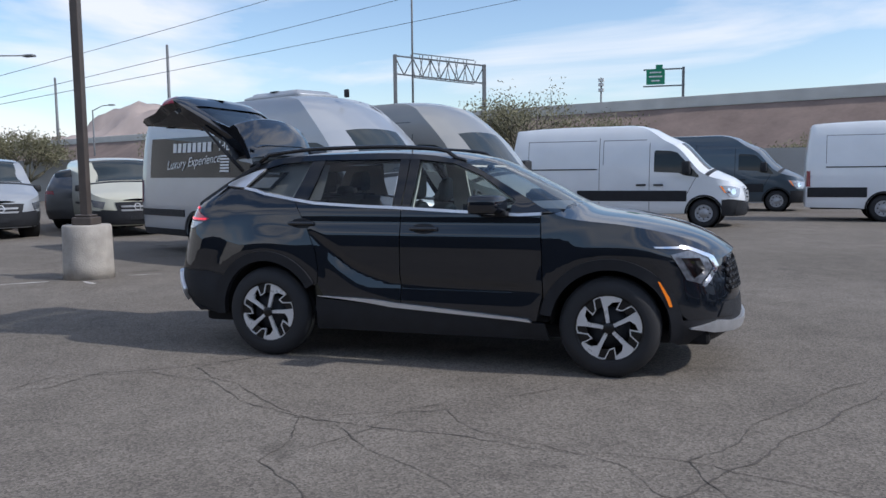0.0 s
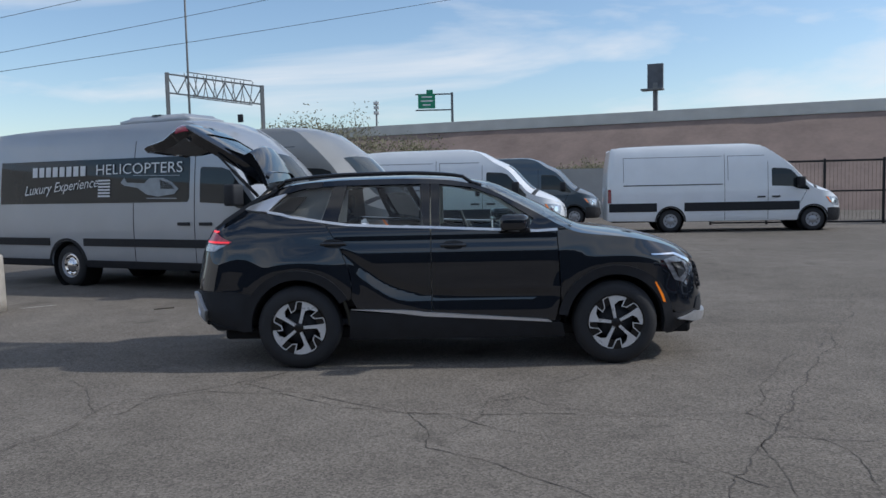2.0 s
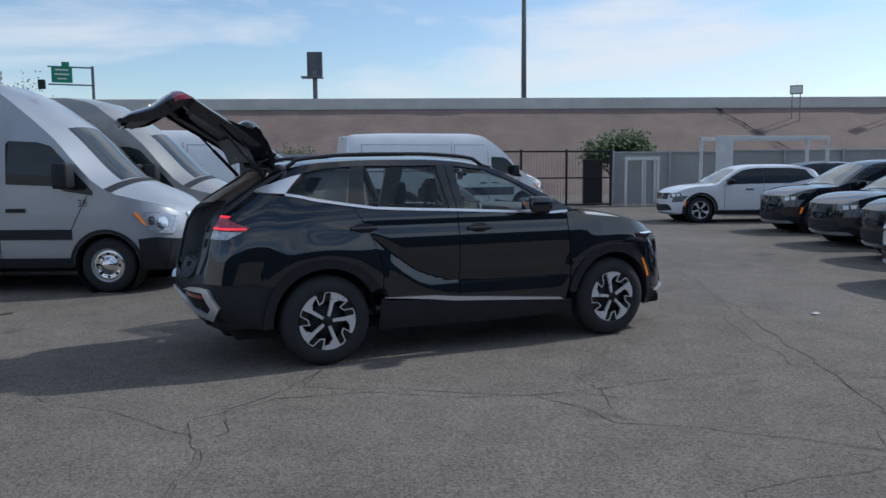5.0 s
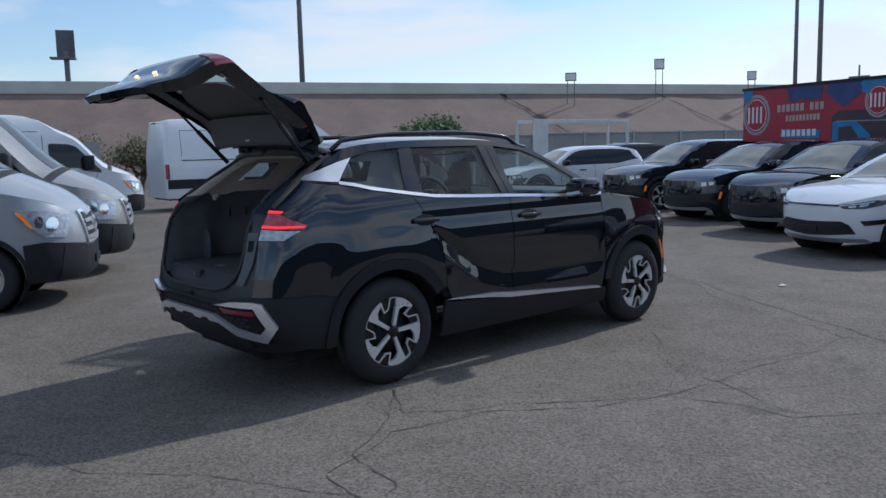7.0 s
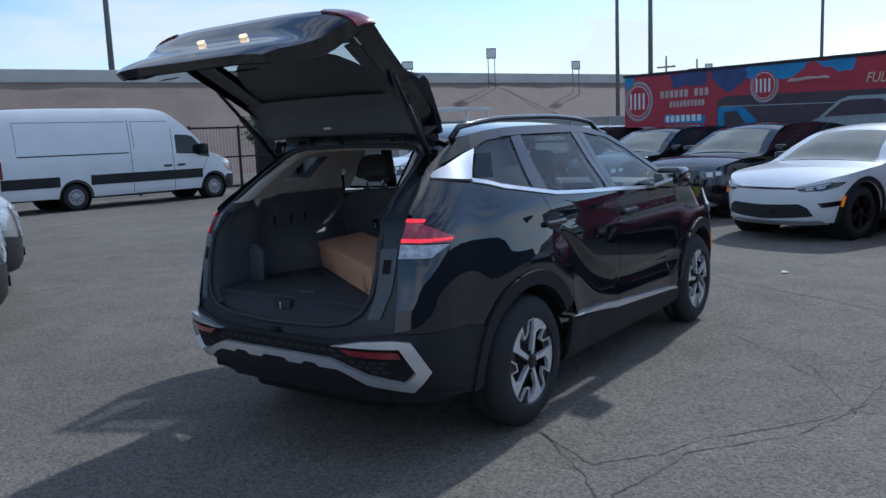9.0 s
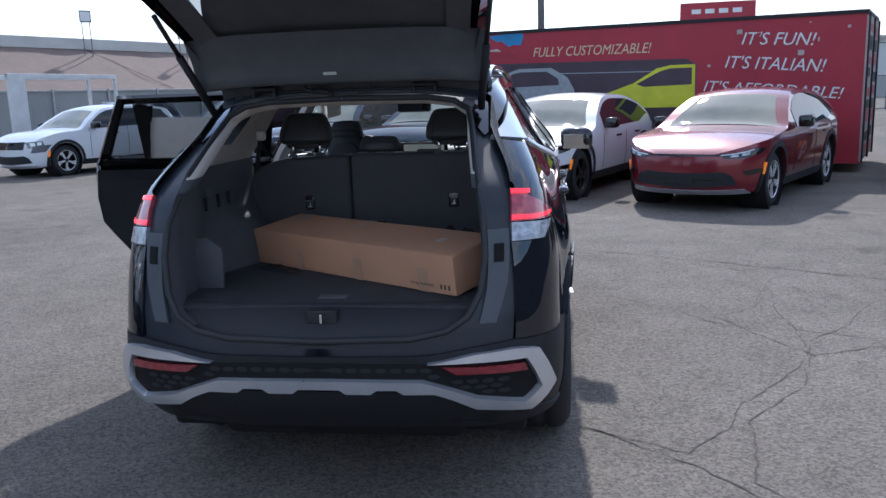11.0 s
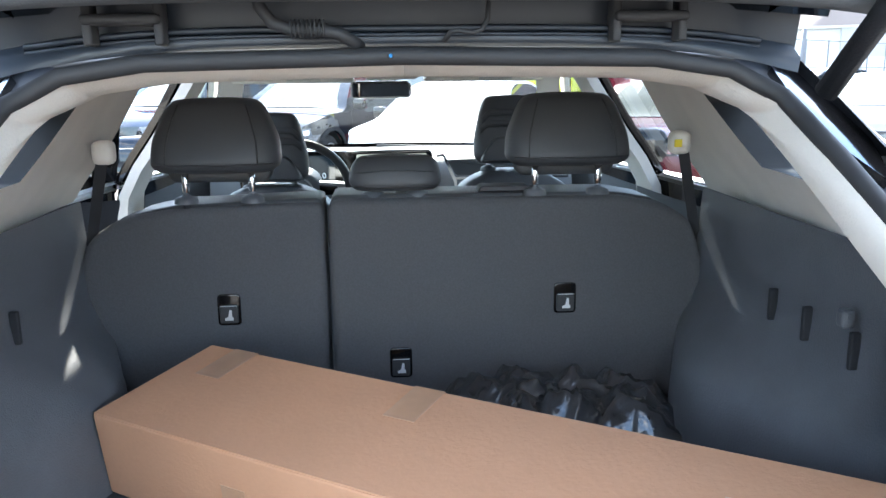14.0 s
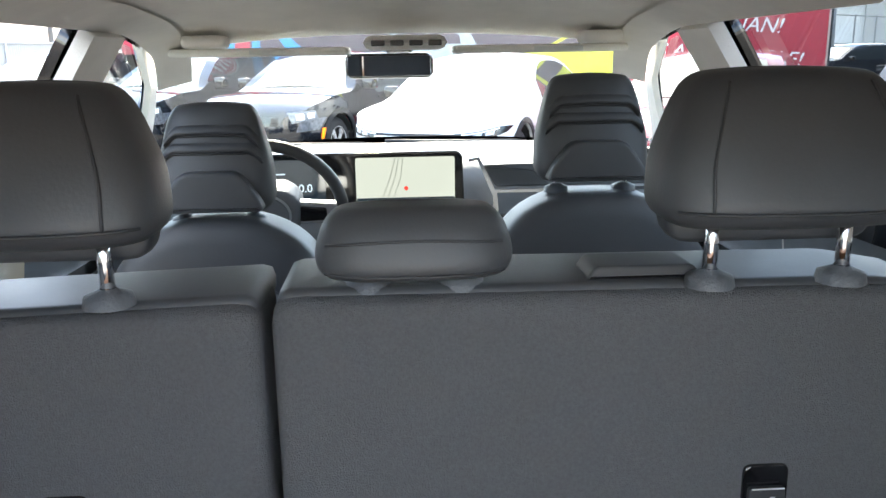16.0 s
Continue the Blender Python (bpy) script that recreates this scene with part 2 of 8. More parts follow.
class Shell:
    """A car's outer skin as one wrapped surface: u runs from the tail's middle along one side to the nose's middle, z is height."""

    def __init__(s, W, xf, xr, cf, cr, nf=2.6, nr=3.6):
        s.W, s.xf, s.xr, s.cf, s.nf, s.nr = W, xf, xr, cf, nf, nr
        s.crz = cr if callable(cr) else (lambda z: cr)

    def P(s, u, z):
        if u > s.cf:
            th = min((u - s.cf), 1.0) * math.pi / 2
            return s.cf + (s.xf(z) - s.cf) * max(math.sin(th), 0) ** (2 / s.nf), s.W(s.cf, z) * max(math.cos(th), 0) ** (2 / s.nf), z
        c = s.crz(z)
        if u < c:
            th = (1.0 if c - u > 0.994 else c - u) * math.pi / 2
            return c + (s.xr(z) - c) * max(math.sin(th), 0) ** (2 / s.nr), s.W(c, z) * max(math.cos(th), 0) ** (2 / s.nr), z
        return u, s.W(u, z), z

    def S(s, x, z):
        """The surface place at a side-view (x, z)."""
        if x > s.cf:
            k = min(max((x - s.cf) / (s.xf(z) - s.cf), 0), 1)
            return s.cf + math.asin(k ** (s.nf / 2)) / (math.pi / 2), z
        c = s.crz(z)
        if x < c:
            k = min(max((c - x) / (c - s.xr(z)), 0), 1)
            return c - math.asin(k ** (s.nr / 2)) / (math.pi / 2), z
        return x, z

    def F(s, y, z):
        k = min(max(y / s.W(s.cf, z), 0), 1)
        return s.cf + math.acos(k ** (s.nf / 2)) / (math.pi / 2), z

    def R(s, y, z):
        c = s.crz(z)
        k = min(max(y / s.W(c, z), 0), 1)
        return c - math.acos(k ** (s.nr / 2)) / (math.pi / 2), z

    def N(s, u, z):
        e = 0.004
        w = 0.012 if s.crz(z) - u > 0.98 else e
        a, b = Vector(s.P(u + w, z)), Vector(s.P(u - w, z))
        k = 1.0 if u < s.crz(z) else 0.0
        c, d = Vector(s.P(u + k * (s.crz(z + e) - s.crz(z)), z + e)), Vector(s.P(u + k * (s.crz(z - e) - s.crz(z)), z - e))
        n = (c - d).cross(a - b)
        return n.normalized() if n.length > 1e-9 else Vector((0, 1, 0))


def clip(poly, axis, v, keep_less):
    out = []
    for i, a in enumerate(poly):
        b = poly[(i + 1) % len(poly)]
        ia, ib = (a[axis] <= v) == keep_less or a[axis] == v, (b[axis] <= v) == keep_less or b[axis] == v
        if ia:
            out.append(a)
        if ia != ib:
            t = (v - a[axis]) / (b[axis] - a[axis])
            p = [a[0] + t * (b[0] - a[0]), a[1] + t * (b[1] - a[1])]
            p[axis] = v
            out.append(tuple(p))
    return out


def panel(bm, sh, poly, side=-1, off=0.0, rim=0.02, g=0.06, mi=0, bent=False):
    """A piece of the skin: an outline in (u, z), laid on the shell, with a turned-in edge of depth rim."""
    area = sum(a[0] * b[1] - b[0] * a[1] for a, b in zip(poly, poly[1:] + poly[:1]))
    if area < 0:
        poly = poly[::-1]
    # keep an edge that runs up the tail's middle on the middle
    full = []
    for a, b in zip(poly, poly[1:] + poly[:1]):
        full.append(a)
        if abs(sh.crz(a[1]) - a[0] - 1) < 1e-4 and abs(sh.crz(b[1]) - b[0] - 1) < 1e-4:
            for q in range(1, 10):
                z_ = a[1] + (b[1] - a[1]) * q / 10
                full.append((sh.crz(z_) - 1, z_))
    poly = full
    verts, faces = {}, []

    def vert(u, z):
        k = (round(u, 4), round(z, 4))
        if k not in verts:
            p, n = Vector(sh.P(u, z)), sh.N(u, z)
            q = p + n * off
            verts[k] = (bm.verts.new((q.x, q.y * side * 1.0, q.z)), p + n * (off - rim))
        return k

    pieces = [poly]
    if bent:
        pieces = []
        for tri in geometry.tessellate_polygon([[Vector((p[0], p[1], 0)) for p in poly]]):
            t3 = [poly[q] for q in tri]
            ar = sum(a[0] * b[1] - b[0] * a[1] for a, b in zip(t3, t3[1:] + t3[:1]))
            if abs(ar) > 1e-9:
                pieces.append(t3 if ar > 0 else t3[::-1])
    gu, gz = g, g
    for piece in pieces:
        u0, u1 = min(p[0] for p in piece), max(p[0] for p in piece)
        i = math.floor(u0 / gu)
        while i * gu < u1:
            col = clip(clip(piece, 0, i * gu, False), 0, (i + 1) * gu, True)
            if len(col) > 2:
                z0, z1 = min(p[1] for p in col), max(p[1] for p in col)
                j = math.floor(z0 / gz)
                while j * gz < z1:
                    c = clip(clip(col, 1, j * gz, False), 1, (j + 1) * gz, True)
                    ks = []
                    for p in c:
                        k = vert(*p)
                        if not ks or ks[-1] != k:
                            ks.append(k)
                    if len(ks) > 1 and ks[0] == ks[-1]:
                        ks.pop()
                    if len(ks) > 2 and len(set(ks)) == len(ks):
                        faces.append(ks)
                    j += 1
            i += 1
    count = {}
    for ks in faces:
        vs = [verts[k][0] for k in ks]
        try:
            f_ = bm.faces.new(vs if side < 0 else vs[::-1])
        except ValueError:
            continue
        f_.material_index = mi
        for a, b in zip(ks, ks[1:] + ks[:1]):
            count[(a, b)] = count.get((a, b), 0) + 1
    if rim:
        made = {}
        for (a, b) in count:
            if (b, a) in count or abs(verts[a][0].co.y) + abs(verts[b][0].co.y) < 0.004:
                continue
            q = []
            for k in (a, b):
                if k not in made:
                    w = verts[k][1]
                    made[k] = (bm.verts.new(verts[k][0].co), bm.verts.new((w.x, w.y * side, w.z)))
                q.append(made[k])
            vs = (q[1][0], q[0][0], q[0][1], q[1][1])
            try:
                f_ = bm.faces.new(vs if side < 0 else vs[::-1])
                f_.material_index = mi
                f_.smooth = False
            except ValueError:
                pass


def skin(name, sh, poly, material, parent, side=-1, off=0.0, rim=0.02, g=0.06, label=""):
    bm = bmesh.new()
    panel(bm, sh, poly, side, off, rim, g, bent=name in ("pillar_trim", "bumper_trim", "bumper_recess", "running_light", "grille_frame", "badge", "door_edge", "reflector", "lower_valance"))
    return part(name, bm, material, parent, label)


# ---- vehicles ----
def wheel(parent, x, y, r, w, side, style="alloy", rim_r=0.24, spin=0.31):
    """A wheel on its hub at (x, y): tyre, rim, spokes; side -1 faces -y."""
    wh = new("wheel")
    wh.empty_display_size = 0.1
    wh.parent = parent
    wh.matrix_basis = Matrix.Translation((x, y, r)) @ Matrix.Rotation(0 if side < 0 else math.pi, 4, "Z")
    h = w / 2
    bm = bmesh.new()
    lathe(bm, [(rim_r, h), (rim_r + 0.02, h + 0.004), (r - 0.05, h), (r - 0.012, h - 0.03), (r, h - 0.06), (r, 0.012), (r - 0.012, 0.008), (r - 0.012, -0.008), (r, -0.012), (r, -h + 0.06), (r - 0.012, -h + 0.03), (r - 0.05, -h), (rim_r + 0.02, -h - 0.004), (rim_r, -h)], 48)
    bmesh.ops.recalc_face_normals(bm, faces=bm.faces)
    part("tyre", bm, M_RUBBER, wh)
    bm = bmesh.new()
    lathe(bm, [(rim_r + 0.004, -h), (rim_r - 0.006, -h - 0.002), (rim_r - 0.014, -h + 0.02), (rim_r - 0.03, -h + 0.06), (rim_r - 0.04, h - 0.04), (rim_r + 0.004, h)], 40)
    lathe(bm, [(rim_r - 0.035, h - 0.06), (0.0001, h - 0.06)], 24)
    bmesh.ops.recalc_face_normals(bm, faces=bm.faces)
    part("rim", bm, M_RIMDARK if style in ("alloy", "dark", "five") else M_STEELRIM, wh)
    if style == "alloy":
        bm = bmesh.new()
        lathe(bm, [(0.15, -h + 0.075), (0.15, -h + 0.06), (0.06, -h + 0.055), (0.0001, -h + 0.055)], 28)
        part("brake_disc", bm, M_CLAD, wh)
    if style == "five":
        bm = bmesh.new()
        lathe(bm, [(rim_r + 0.003, -h - 0.004), (rim_r - 0.006, -h - 0.005), (rim_r - 0.010, -h + 0.004)], 40)
        part("rim_lip", bm, M_RIMFACE, wh)
    R = rim_r - 0.01
    if style in ("alloy", "five", "dark"):
        face = M_RIMDARK if style == "dark" else M_RIMFACE
        def pr(q, a_):
            return R * q * math.cos(radians(a_)), -R * q * math.sin(radians(a_))

        for k in range(5):
            rot = Matrix.Rotation(2 * math.pi * k / 5 + spin, 4, "Y")
            if style == "alloy":
                out = [(R * 0.10, R * 0.05), (R * 0.6, R * 0.062), pr(0.985, -6), pr(0.995, 4), pr(0.995, 14), pr(0.99, 24), pr(0.98, 33), pr(0.91, 34), pr(0.80, 17), pr(0.66, 5.5), (R * 0.10, -R * 0.05)]
            else:
                out = [(0.03, -0.022), (R * 0.97, -0.05), (R * 0.99, 0.0), (R * 0.97, 0.05), (R * 0.6, 0.012), (0.03, 0.022)]
            bm = bmesh.new()
            prism(bm, out, 0.022, Matrix.Translation((0, -h + 0.008, 0)) @ rot)
            part("spoke", bm, face, wh, smooth=False)
            if style == "alloy":
                # bright hooked line from the spoke's flare, in and out again, to the next spoke
                ln = [Vector(pr(*p)) for p in ((0.955, 32.5), (0.63, 31), (0.67, 45), (0.96, 53), (0.98, 60), (0.98, 68))]
                rows_ = []
                for q in range(len(ln)):
                    d0 = (ln[q] - ln[q - 1]).normalized() if q else (ln[1] - ln[0]).normalized()
                    d1 = (ln[q + 1] - ln[q]).normalized() if q + 1 < len(ln) else d0
                    nn = Vector((-(d0 + d1).y, (d0 + d1).x)).normalized()
                    wd_ = R * 0.017 / max(0.5, nn.dot(Vector((-d0.y, d0.x))))
                    p0, p1 = ln[q] + nn * wd_, ln[q] - nn * wd_
                    rows_.append([(p0.x, -h + 0.030, p0.y), (p0.x, -h + 0.010, p0.y), (p1.x, -h + 0.010, p1.y), (p1.x, -h + 0.030, p1.y)])
                bm = bmesh.new()
                loft(bm, rows_)
                bmesh.ops.recalc_face_normals(bm, faces=bm.faces)
                bmesh.ops.transform(bm, matrix=rot, verts=bm.verts)
                part("spoke_edge", bm, face, wh, smooth=False)
                bm = bmesh.new()
                prism(bm, [pr(0.97, 34), pr(0.65, 32), pr(0.69, 44), pr(0.97, 52), pr(0.975, 43)], 0.02, Matrix.Translation((0, -h + 0.016, 0)) @ rot)
                part("spoke_pocket", bm, M_RIMDARK, wh, smooth=False)
                bm = bmesh.new()
                prism(bm, [pr(0.96, 54), pr(0.69, 47), pr(0.66, 56), pr(0.72, 66), pr(0.97, 69)], 0.02, Matrix.Translation((0, -h + 0.024, 0)) @ rot)
                part("spoke_pocket", bm, M_RIMDARK, wh, smooth=False)
        bm = bmesh.new()
        lathe(bm, [(0.04, -h + 0.02), (0.04, -h + 0.002), (0.034, -h - 0.002), (0.0001, -h - 0.003)], 20)
        for k in range(5):
            a = 2 * math.pi * (k + 0.5) / 5 + spin
            lathe_at = Matrix.Translation((0.056 * math.cos(a), -h + 0.012, -0.056 * math.sin(a)))
            box(bm, -0.008, 0.008, -0.008, 0.008, -0.008, 0.008, 0.002, lathe_at)
        part("hub_cap", bm, M_RIMDARK, wh)
    else:
        bm = bmesh.new()
        hub = [(R * 0.97, -h + 0.03), (R * 0.8, -h + 0.012), (R * 0.7, -h + 0.03), (R * 0.55, -h + 0.035), (R * 0.45, -h + 0.0), (R * 0.2, -h - 0.02), (0.0001, -h - 0.02)]
        lathe(bm, hub, 28)
        bmesh.ops.recalc_face_normals(bm, faces=bm.faces)
        part("hub_cap", bm, M_CHROME if style == "chrome" else M_STEELRIM, wh)
        for k in range(8):
            a = 2 * math.pi * k / 8
            bm = bmesh.new()
            lathe(bm, [(0.019, -h + 0.012), (0.0001, -h + 0.011)], 10)
            bmesh.ops.transform(bm, matrix=Matrix.Translation((R * 0.72 * math.cos(a), 0, R * 0.72 * math.sin(a))), verts=bm.verts)
            # flat black disc, the hole's shade given as colour
            part("vent_hole", bm, M_DARK, wh)
    return wh


def top_loft(parent, name, sh, top, x0, x1, material, crown, n=14, nv=10, drop=0.0, inset=0.0, bow=0.0, label=""):
    """The upper skin between the two side edges from x0 to x1: crown is its rise in the middle, bow pushes the middle forward."""
    rows = []
    for i in range(n + 1):
        x = x0 + (x1 - x0) * i / n
        z = top(x)
        u, _ = sh.S(x, z)
        px, py, pz = sh.P(u, z)
        c = crown(x) if callable(crown) else crown
        rows.append([(px + (bow(x) if callable(bow) else bow) * (1 - v * v), (py - inset) * v, pz + c * (1 - abs(v) ** 2.4) - drop) for v in (2 * j / nv - 1 for j in range(nv + 1))])
    bm = bmesh.new()
    loft(bm, rows, flip=(x1 > x0) is False)
    return part(name, bm, material, parent, label)


def lin(a, b, n):
    return [a + (b - a) * i / n for i in range(n + 1)]


def plain_car(name, m, label, category, group, paint, spec, wheel_style="five", shared={}):
    """A whole parked vehicle from a spec of its lines; alike ones share their meshes."""
    key = (spec["key"], paint.name, wheel_style)
    if key in shared:
        c = copy_thing(shared[key], m)
        tagged(c, label, category, group)
        c.name = name
        return c
    car = thing(name, m, label, category, group)
    shared[key] = car
    Wz, top = curve_fn(spec["W"]), curve_fn(spec["top"])
    nose = curve_fn(spec.get("taper", [(-9, 1.0), (9, 1.0)]))
    sh = Shell(lambda x, z: Wz(z) * nose(x), curve_fn(spec["xf"]), curve_fn(spec["xr"]), spec["cf"], spec["cr"], spec.get("nf", 2.6), spec.get("nr", 4.0))
    wb, r, ra, sill = spec["wb"], spec["r"], spec["ra"], spec["sill"]
    S, F, R = sh.S, sh.F, sh.R
    a0 = math.degrees(math.asin((sill - r) / ra))
    poly = [R(0, sill + 0.05), S(-ra - 0.25, sill + 0.02)]
    poly += [S(*p) for p in arc(0, r, ra, 180 - a0, a0, 16)]
    poly += [S(*p) for p in arc(wb, r, ra, 180 - a0, a0, 16)]
    poly += [S(wb + ra + 0.12, sill), F(0, sill)]
    x_hi, x_lo = spec["top_front"], spec["top_rear"]
    poly += [F(0, top(x_hi) - 0.02)]
    poly += [S(x, top(x)) for x in lin(x_hi, x_lo, 40)]
    poly += [R(0, top(x_lo))]
    for side in (-1, 1):
        skin("body_side", sh, poly, paint, car, side, 0, 0.03, 0.12)
        for i, w in enumerate(spec["windows"]):
            skin("side_window", sh, [S(*p) for p in w], M_DGLASS, car, side, 0.006, 0.008, 0.12)
        for nm, w, mt, off in spec["side"]:
            skin(nm, sh, [S(*p) for p in w], mt, car, side, off, 0.02, 0.15)
        for nm, w, mt, off in spec["front"]:
            skin(nm, sh, [F(*p) for p in w], mt, car, side, off, 0.02, 0.12)
        for nm, w, mt, off in spec["rear"]:
            skin(nm, sh, [R(*p) for p in w], mt, car, side, off, 0.02, 0.12)
        for cx in (0, wb):
            for half in ((180 - a0, 90), (90, a0)):
                ring = arc(cx, r, ra + 0.005, *half, 8) + arc(cx, r, ra + spec["clad"], half[1], half[0], 8)
                skin("wheel_arch", sh, [S(*p) for p in ring], spec["cladmat"], car, side, 0.012, 0.05, 0.12)
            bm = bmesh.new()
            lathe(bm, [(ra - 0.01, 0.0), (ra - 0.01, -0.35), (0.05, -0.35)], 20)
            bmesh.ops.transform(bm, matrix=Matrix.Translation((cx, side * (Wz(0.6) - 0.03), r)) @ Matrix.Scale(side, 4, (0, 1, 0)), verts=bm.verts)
            # well liner coloured near-black to hold the arch's shade
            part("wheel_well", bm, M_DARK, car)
            wheel(car, cx, side * (Wz(0.5) - 0.04 - spec["tw"] / 2), r, spec["tw"], side, wheel_style, spec["rim"])
        mx, mz, ms = spec["mirror"]
        _, my, _ = sh.P(*S(mx, mz))
        bm = bmesh.new()
        box(bm, -0.10, 0.10, -0.09 * ms, 0.09 * ms, -0.08 * ms, 0.08 * ms * (2.0 if ms > 1.2 else 1.0), 0.035)
        bmesh.ops.transform(bm, matrix=Matrix.Translation((mx, side * (my + 0.13 * ms), mz + 0.05)), verts=bm.verts)
        part("mirror", bm, spec.get("mirmat", M_CLAD), car)
    cr = spec["crown"]
    for nm, x0, x1, mt, bow in spec["tops"]:
        if nm == "windscreen":
            top_loft(car, "screen_frame", sh, top, x0, x1, paint, cr, bow=bow)
            dx_ = (x1 - x0) * 0.05
            top_loft(car, nm, sh, top, x0 + dx_ * 0.4, x1 - dx_, mt, cr, drop=-0.008, inset=spec.get("frame_w", 0.075), bow=bow)
        else:
            top_loft(car, nm, sh, top, x0, x1, mt or paint, cr, drop=0.0, bow=bow)
    bm = bmesh.new()
    box(bm, spec["xr"][0][1] + 0.15, spec["xf"][0][1] - 0.15, -0.72, 0.72, sill - 0.02, sill + 0.12, 0.02)
    part("underbody", bm, M_DARK, car, smooth=False)
    for nm, dims, mt, bev in spec.get("boxes", []):
        boxpart(nm, dims, mt, car, bev)
    return car


def suv_spec(key, L, H, nose_h, fast=False, ev=False):
    """The lines of a crossover: L is the wheelbase, H the roof's height."""
    f_, b = L + 0.88, -0.9
    if ev:
        top = [(b + 0.02, 1.02), (b + 0.25, 1.14), (-0.1, H - 0.11), (0.5, H - 0.01), (1.1, H), (1.5, H - 0.05), (2.0, H - 0.25), (L - 0.45, 1.0), (L + 0.1, 0.935), (L + 0.5, 0.87), (L + 0.74, 0.79), (f_, 0.71)]
    else:
        top = [(b + 0.05, 1.2), (b + 0.2, 1.36), (-0.35, H - 0.06), (0.3, H), (1.0, H), (1.45, H - 0.05), (1.95, H - 0.30), (L - 0.38, nose_h + 0.05), (L + 0.1, nose_h + 0.02), (L + 0.5, nose_h - 0.07), (L + 0.72, nose_h - 0.18), (f_, nose_h - 0.3)]
    tf = curve_fn(top)
    belt = 1.02 if ev else 1.1
    zt = lambda x: tf(x) - 0.06
    win1 = [(0.945, belt - 0.01), (1.98, belt - 0.03)] + [(x, zt(x)) for x in lin(1.93, 0.945, 6)]
    win2 = [(-0.52, belt + 0.12), (0.2, belt), (0.94, belt - 0.01)] + [(x, zt(x)) for x in lin(0.94, -0.3, 6)]
    nz = nose_h if not ev else 0.82
    front = [("grille", [(0, nz - 0.17), (0.55, nz - 0.16), (0.5, nz - 0.34), (0, nz - 0.34)] if not ev else [(0, 0.735), (0.46, 0.735), (0.46, 0.712), (0, 0.708)], M_GLOSSBLK, 0.008),
             ("lower_grille", [(0, 0.50), (0.5, 0.52), (0.6, 0.47), (0.66, 0.36), (0, 0.31)], M_CLAD, 0.008),
             ("lower_lip", [(0, 0.285), (0.72, 0.30), (0.76, 0.25), (0, 0.235)], M_SILVER if not ev else M_STEELRIM, 0.014)]
    if ev:
        side = []
        front += [("headlamp", [(0.44, 0.735), (0.62, 0.755), (0.80, 0.80), (0.90, 0.80), (0.86, 0.74), (0.74, 0.69), (0.52, 0.685)], M_GLOSSBLK, 0.008), ("lamp_bowl", [(0.58, 0.722), (0.66, 0.735), (0.66, 0.705), (0.58, 0.70)], M_CLEAR, 0.012), ("lamp_bowl", [(0.69, 0.742), (0.77, 0.765), (0.76, 0.725), (0.69, 0.712)], M_CLEAR, 0.012), ("running_light", [(0.47, 0.728), (0.63, 0.745), (0.80, 0.788), (0.80, 0.778), (0.63, 0.735), (0.47, 0.718)], M_RIMFACE, 0.013), ("bumper_notch", [(0.70, 0.53), (0.88, 0.56), (0.88, 0.50), (0.74, 0.47)], M_GLOSSBLK, 0.008), ("grille_bar", [(0, 0.43), (0.5, 0.44), (0.5, 0.425), (0, 0.415)], M_GLOSSBLK, 0.016)]
        front.append(("number_plate_holder", [(0, 0.44), (0.16, 0.44), (0.16, 0.37), (0, 0.37)], M_CLAD, 0.02))
    else:
        front += [("headlamp", [(0.56, nose_h - 0.17), (0.84, nose_h - 0.15), (0.86, nose_h - 0.27), (0.62, nose_h - 0.31)], M_HEADLAMP, 0.012), ("lamp_bowl", [(0.66, nose_h - 0.19), (0.74, nose_h - 0.185), (0.75, nose_h - 0.26), (0.67, nose_h - 0.27)], M_RIMFACE, 0.018), ("lamp_bowl", [(0.77, nose_h - 0.18), (0.83, nose_h - 0.175), (0.83, nose_h - 0.24), (0.78, nose_h - 0.25)], M_RIMFACE, 0.018)]
        side = [("lamp_corner", [(L + 0.36, nose_h - 0.24), (L + 0.7, nose_h - 0.26), (L + 0.74, nose_h - 0.42), (L + 0.5, nose_h - 0.40)], M_HEADLAMP, 0.008)]
    side += [("side_marker", [(L + 0.40, 0.62), (L + 0.44, 0.62), (L + 0.47, 0.48), (L + 0.43, 0.48)], M_AMBER, 0.02),
             ("sill_cladding", [(0.44, 0.24), (L - 0.44, 0.24), (L - 0.44, 0.36), (0.44, 0.36)], M_CLAD, 0.012),
             ("door_gap", [(0.955, 0.36), (0.965, 0.36), (0.965, belt), (0.955, belt)], M_DARK, 0.003),
             ("door_gap", [(2.05, 0.4), (2.06, 0.4), (2.06, belt - 0.02), (2.05, belt - 0.02)], M_DARK, 0.003),
             ("door_handle", [(0.28, belt - 0.14), (0.5, belt - 0.14), (0.5, belt - 0.17), (0.28, belt - 0.17)], M_GLOSSBLK, 0.02),
             ("door_handle", [(1.25, belt - 0.15), (1.47, belt - 0.15), (1.47, belt - 0.18), (1.25, belt - 0.18)], M_GLOSSBLK, 0.02),
             ("tail_lamp", [(b + 0.02, 0.96), (b + 0.35, 1.0), (b + 0.3, 1.06), (b + 0.05, 1.06)], M_TAIL, 0.008)]
    ws0, ws1 = L - 0.42, 1.62
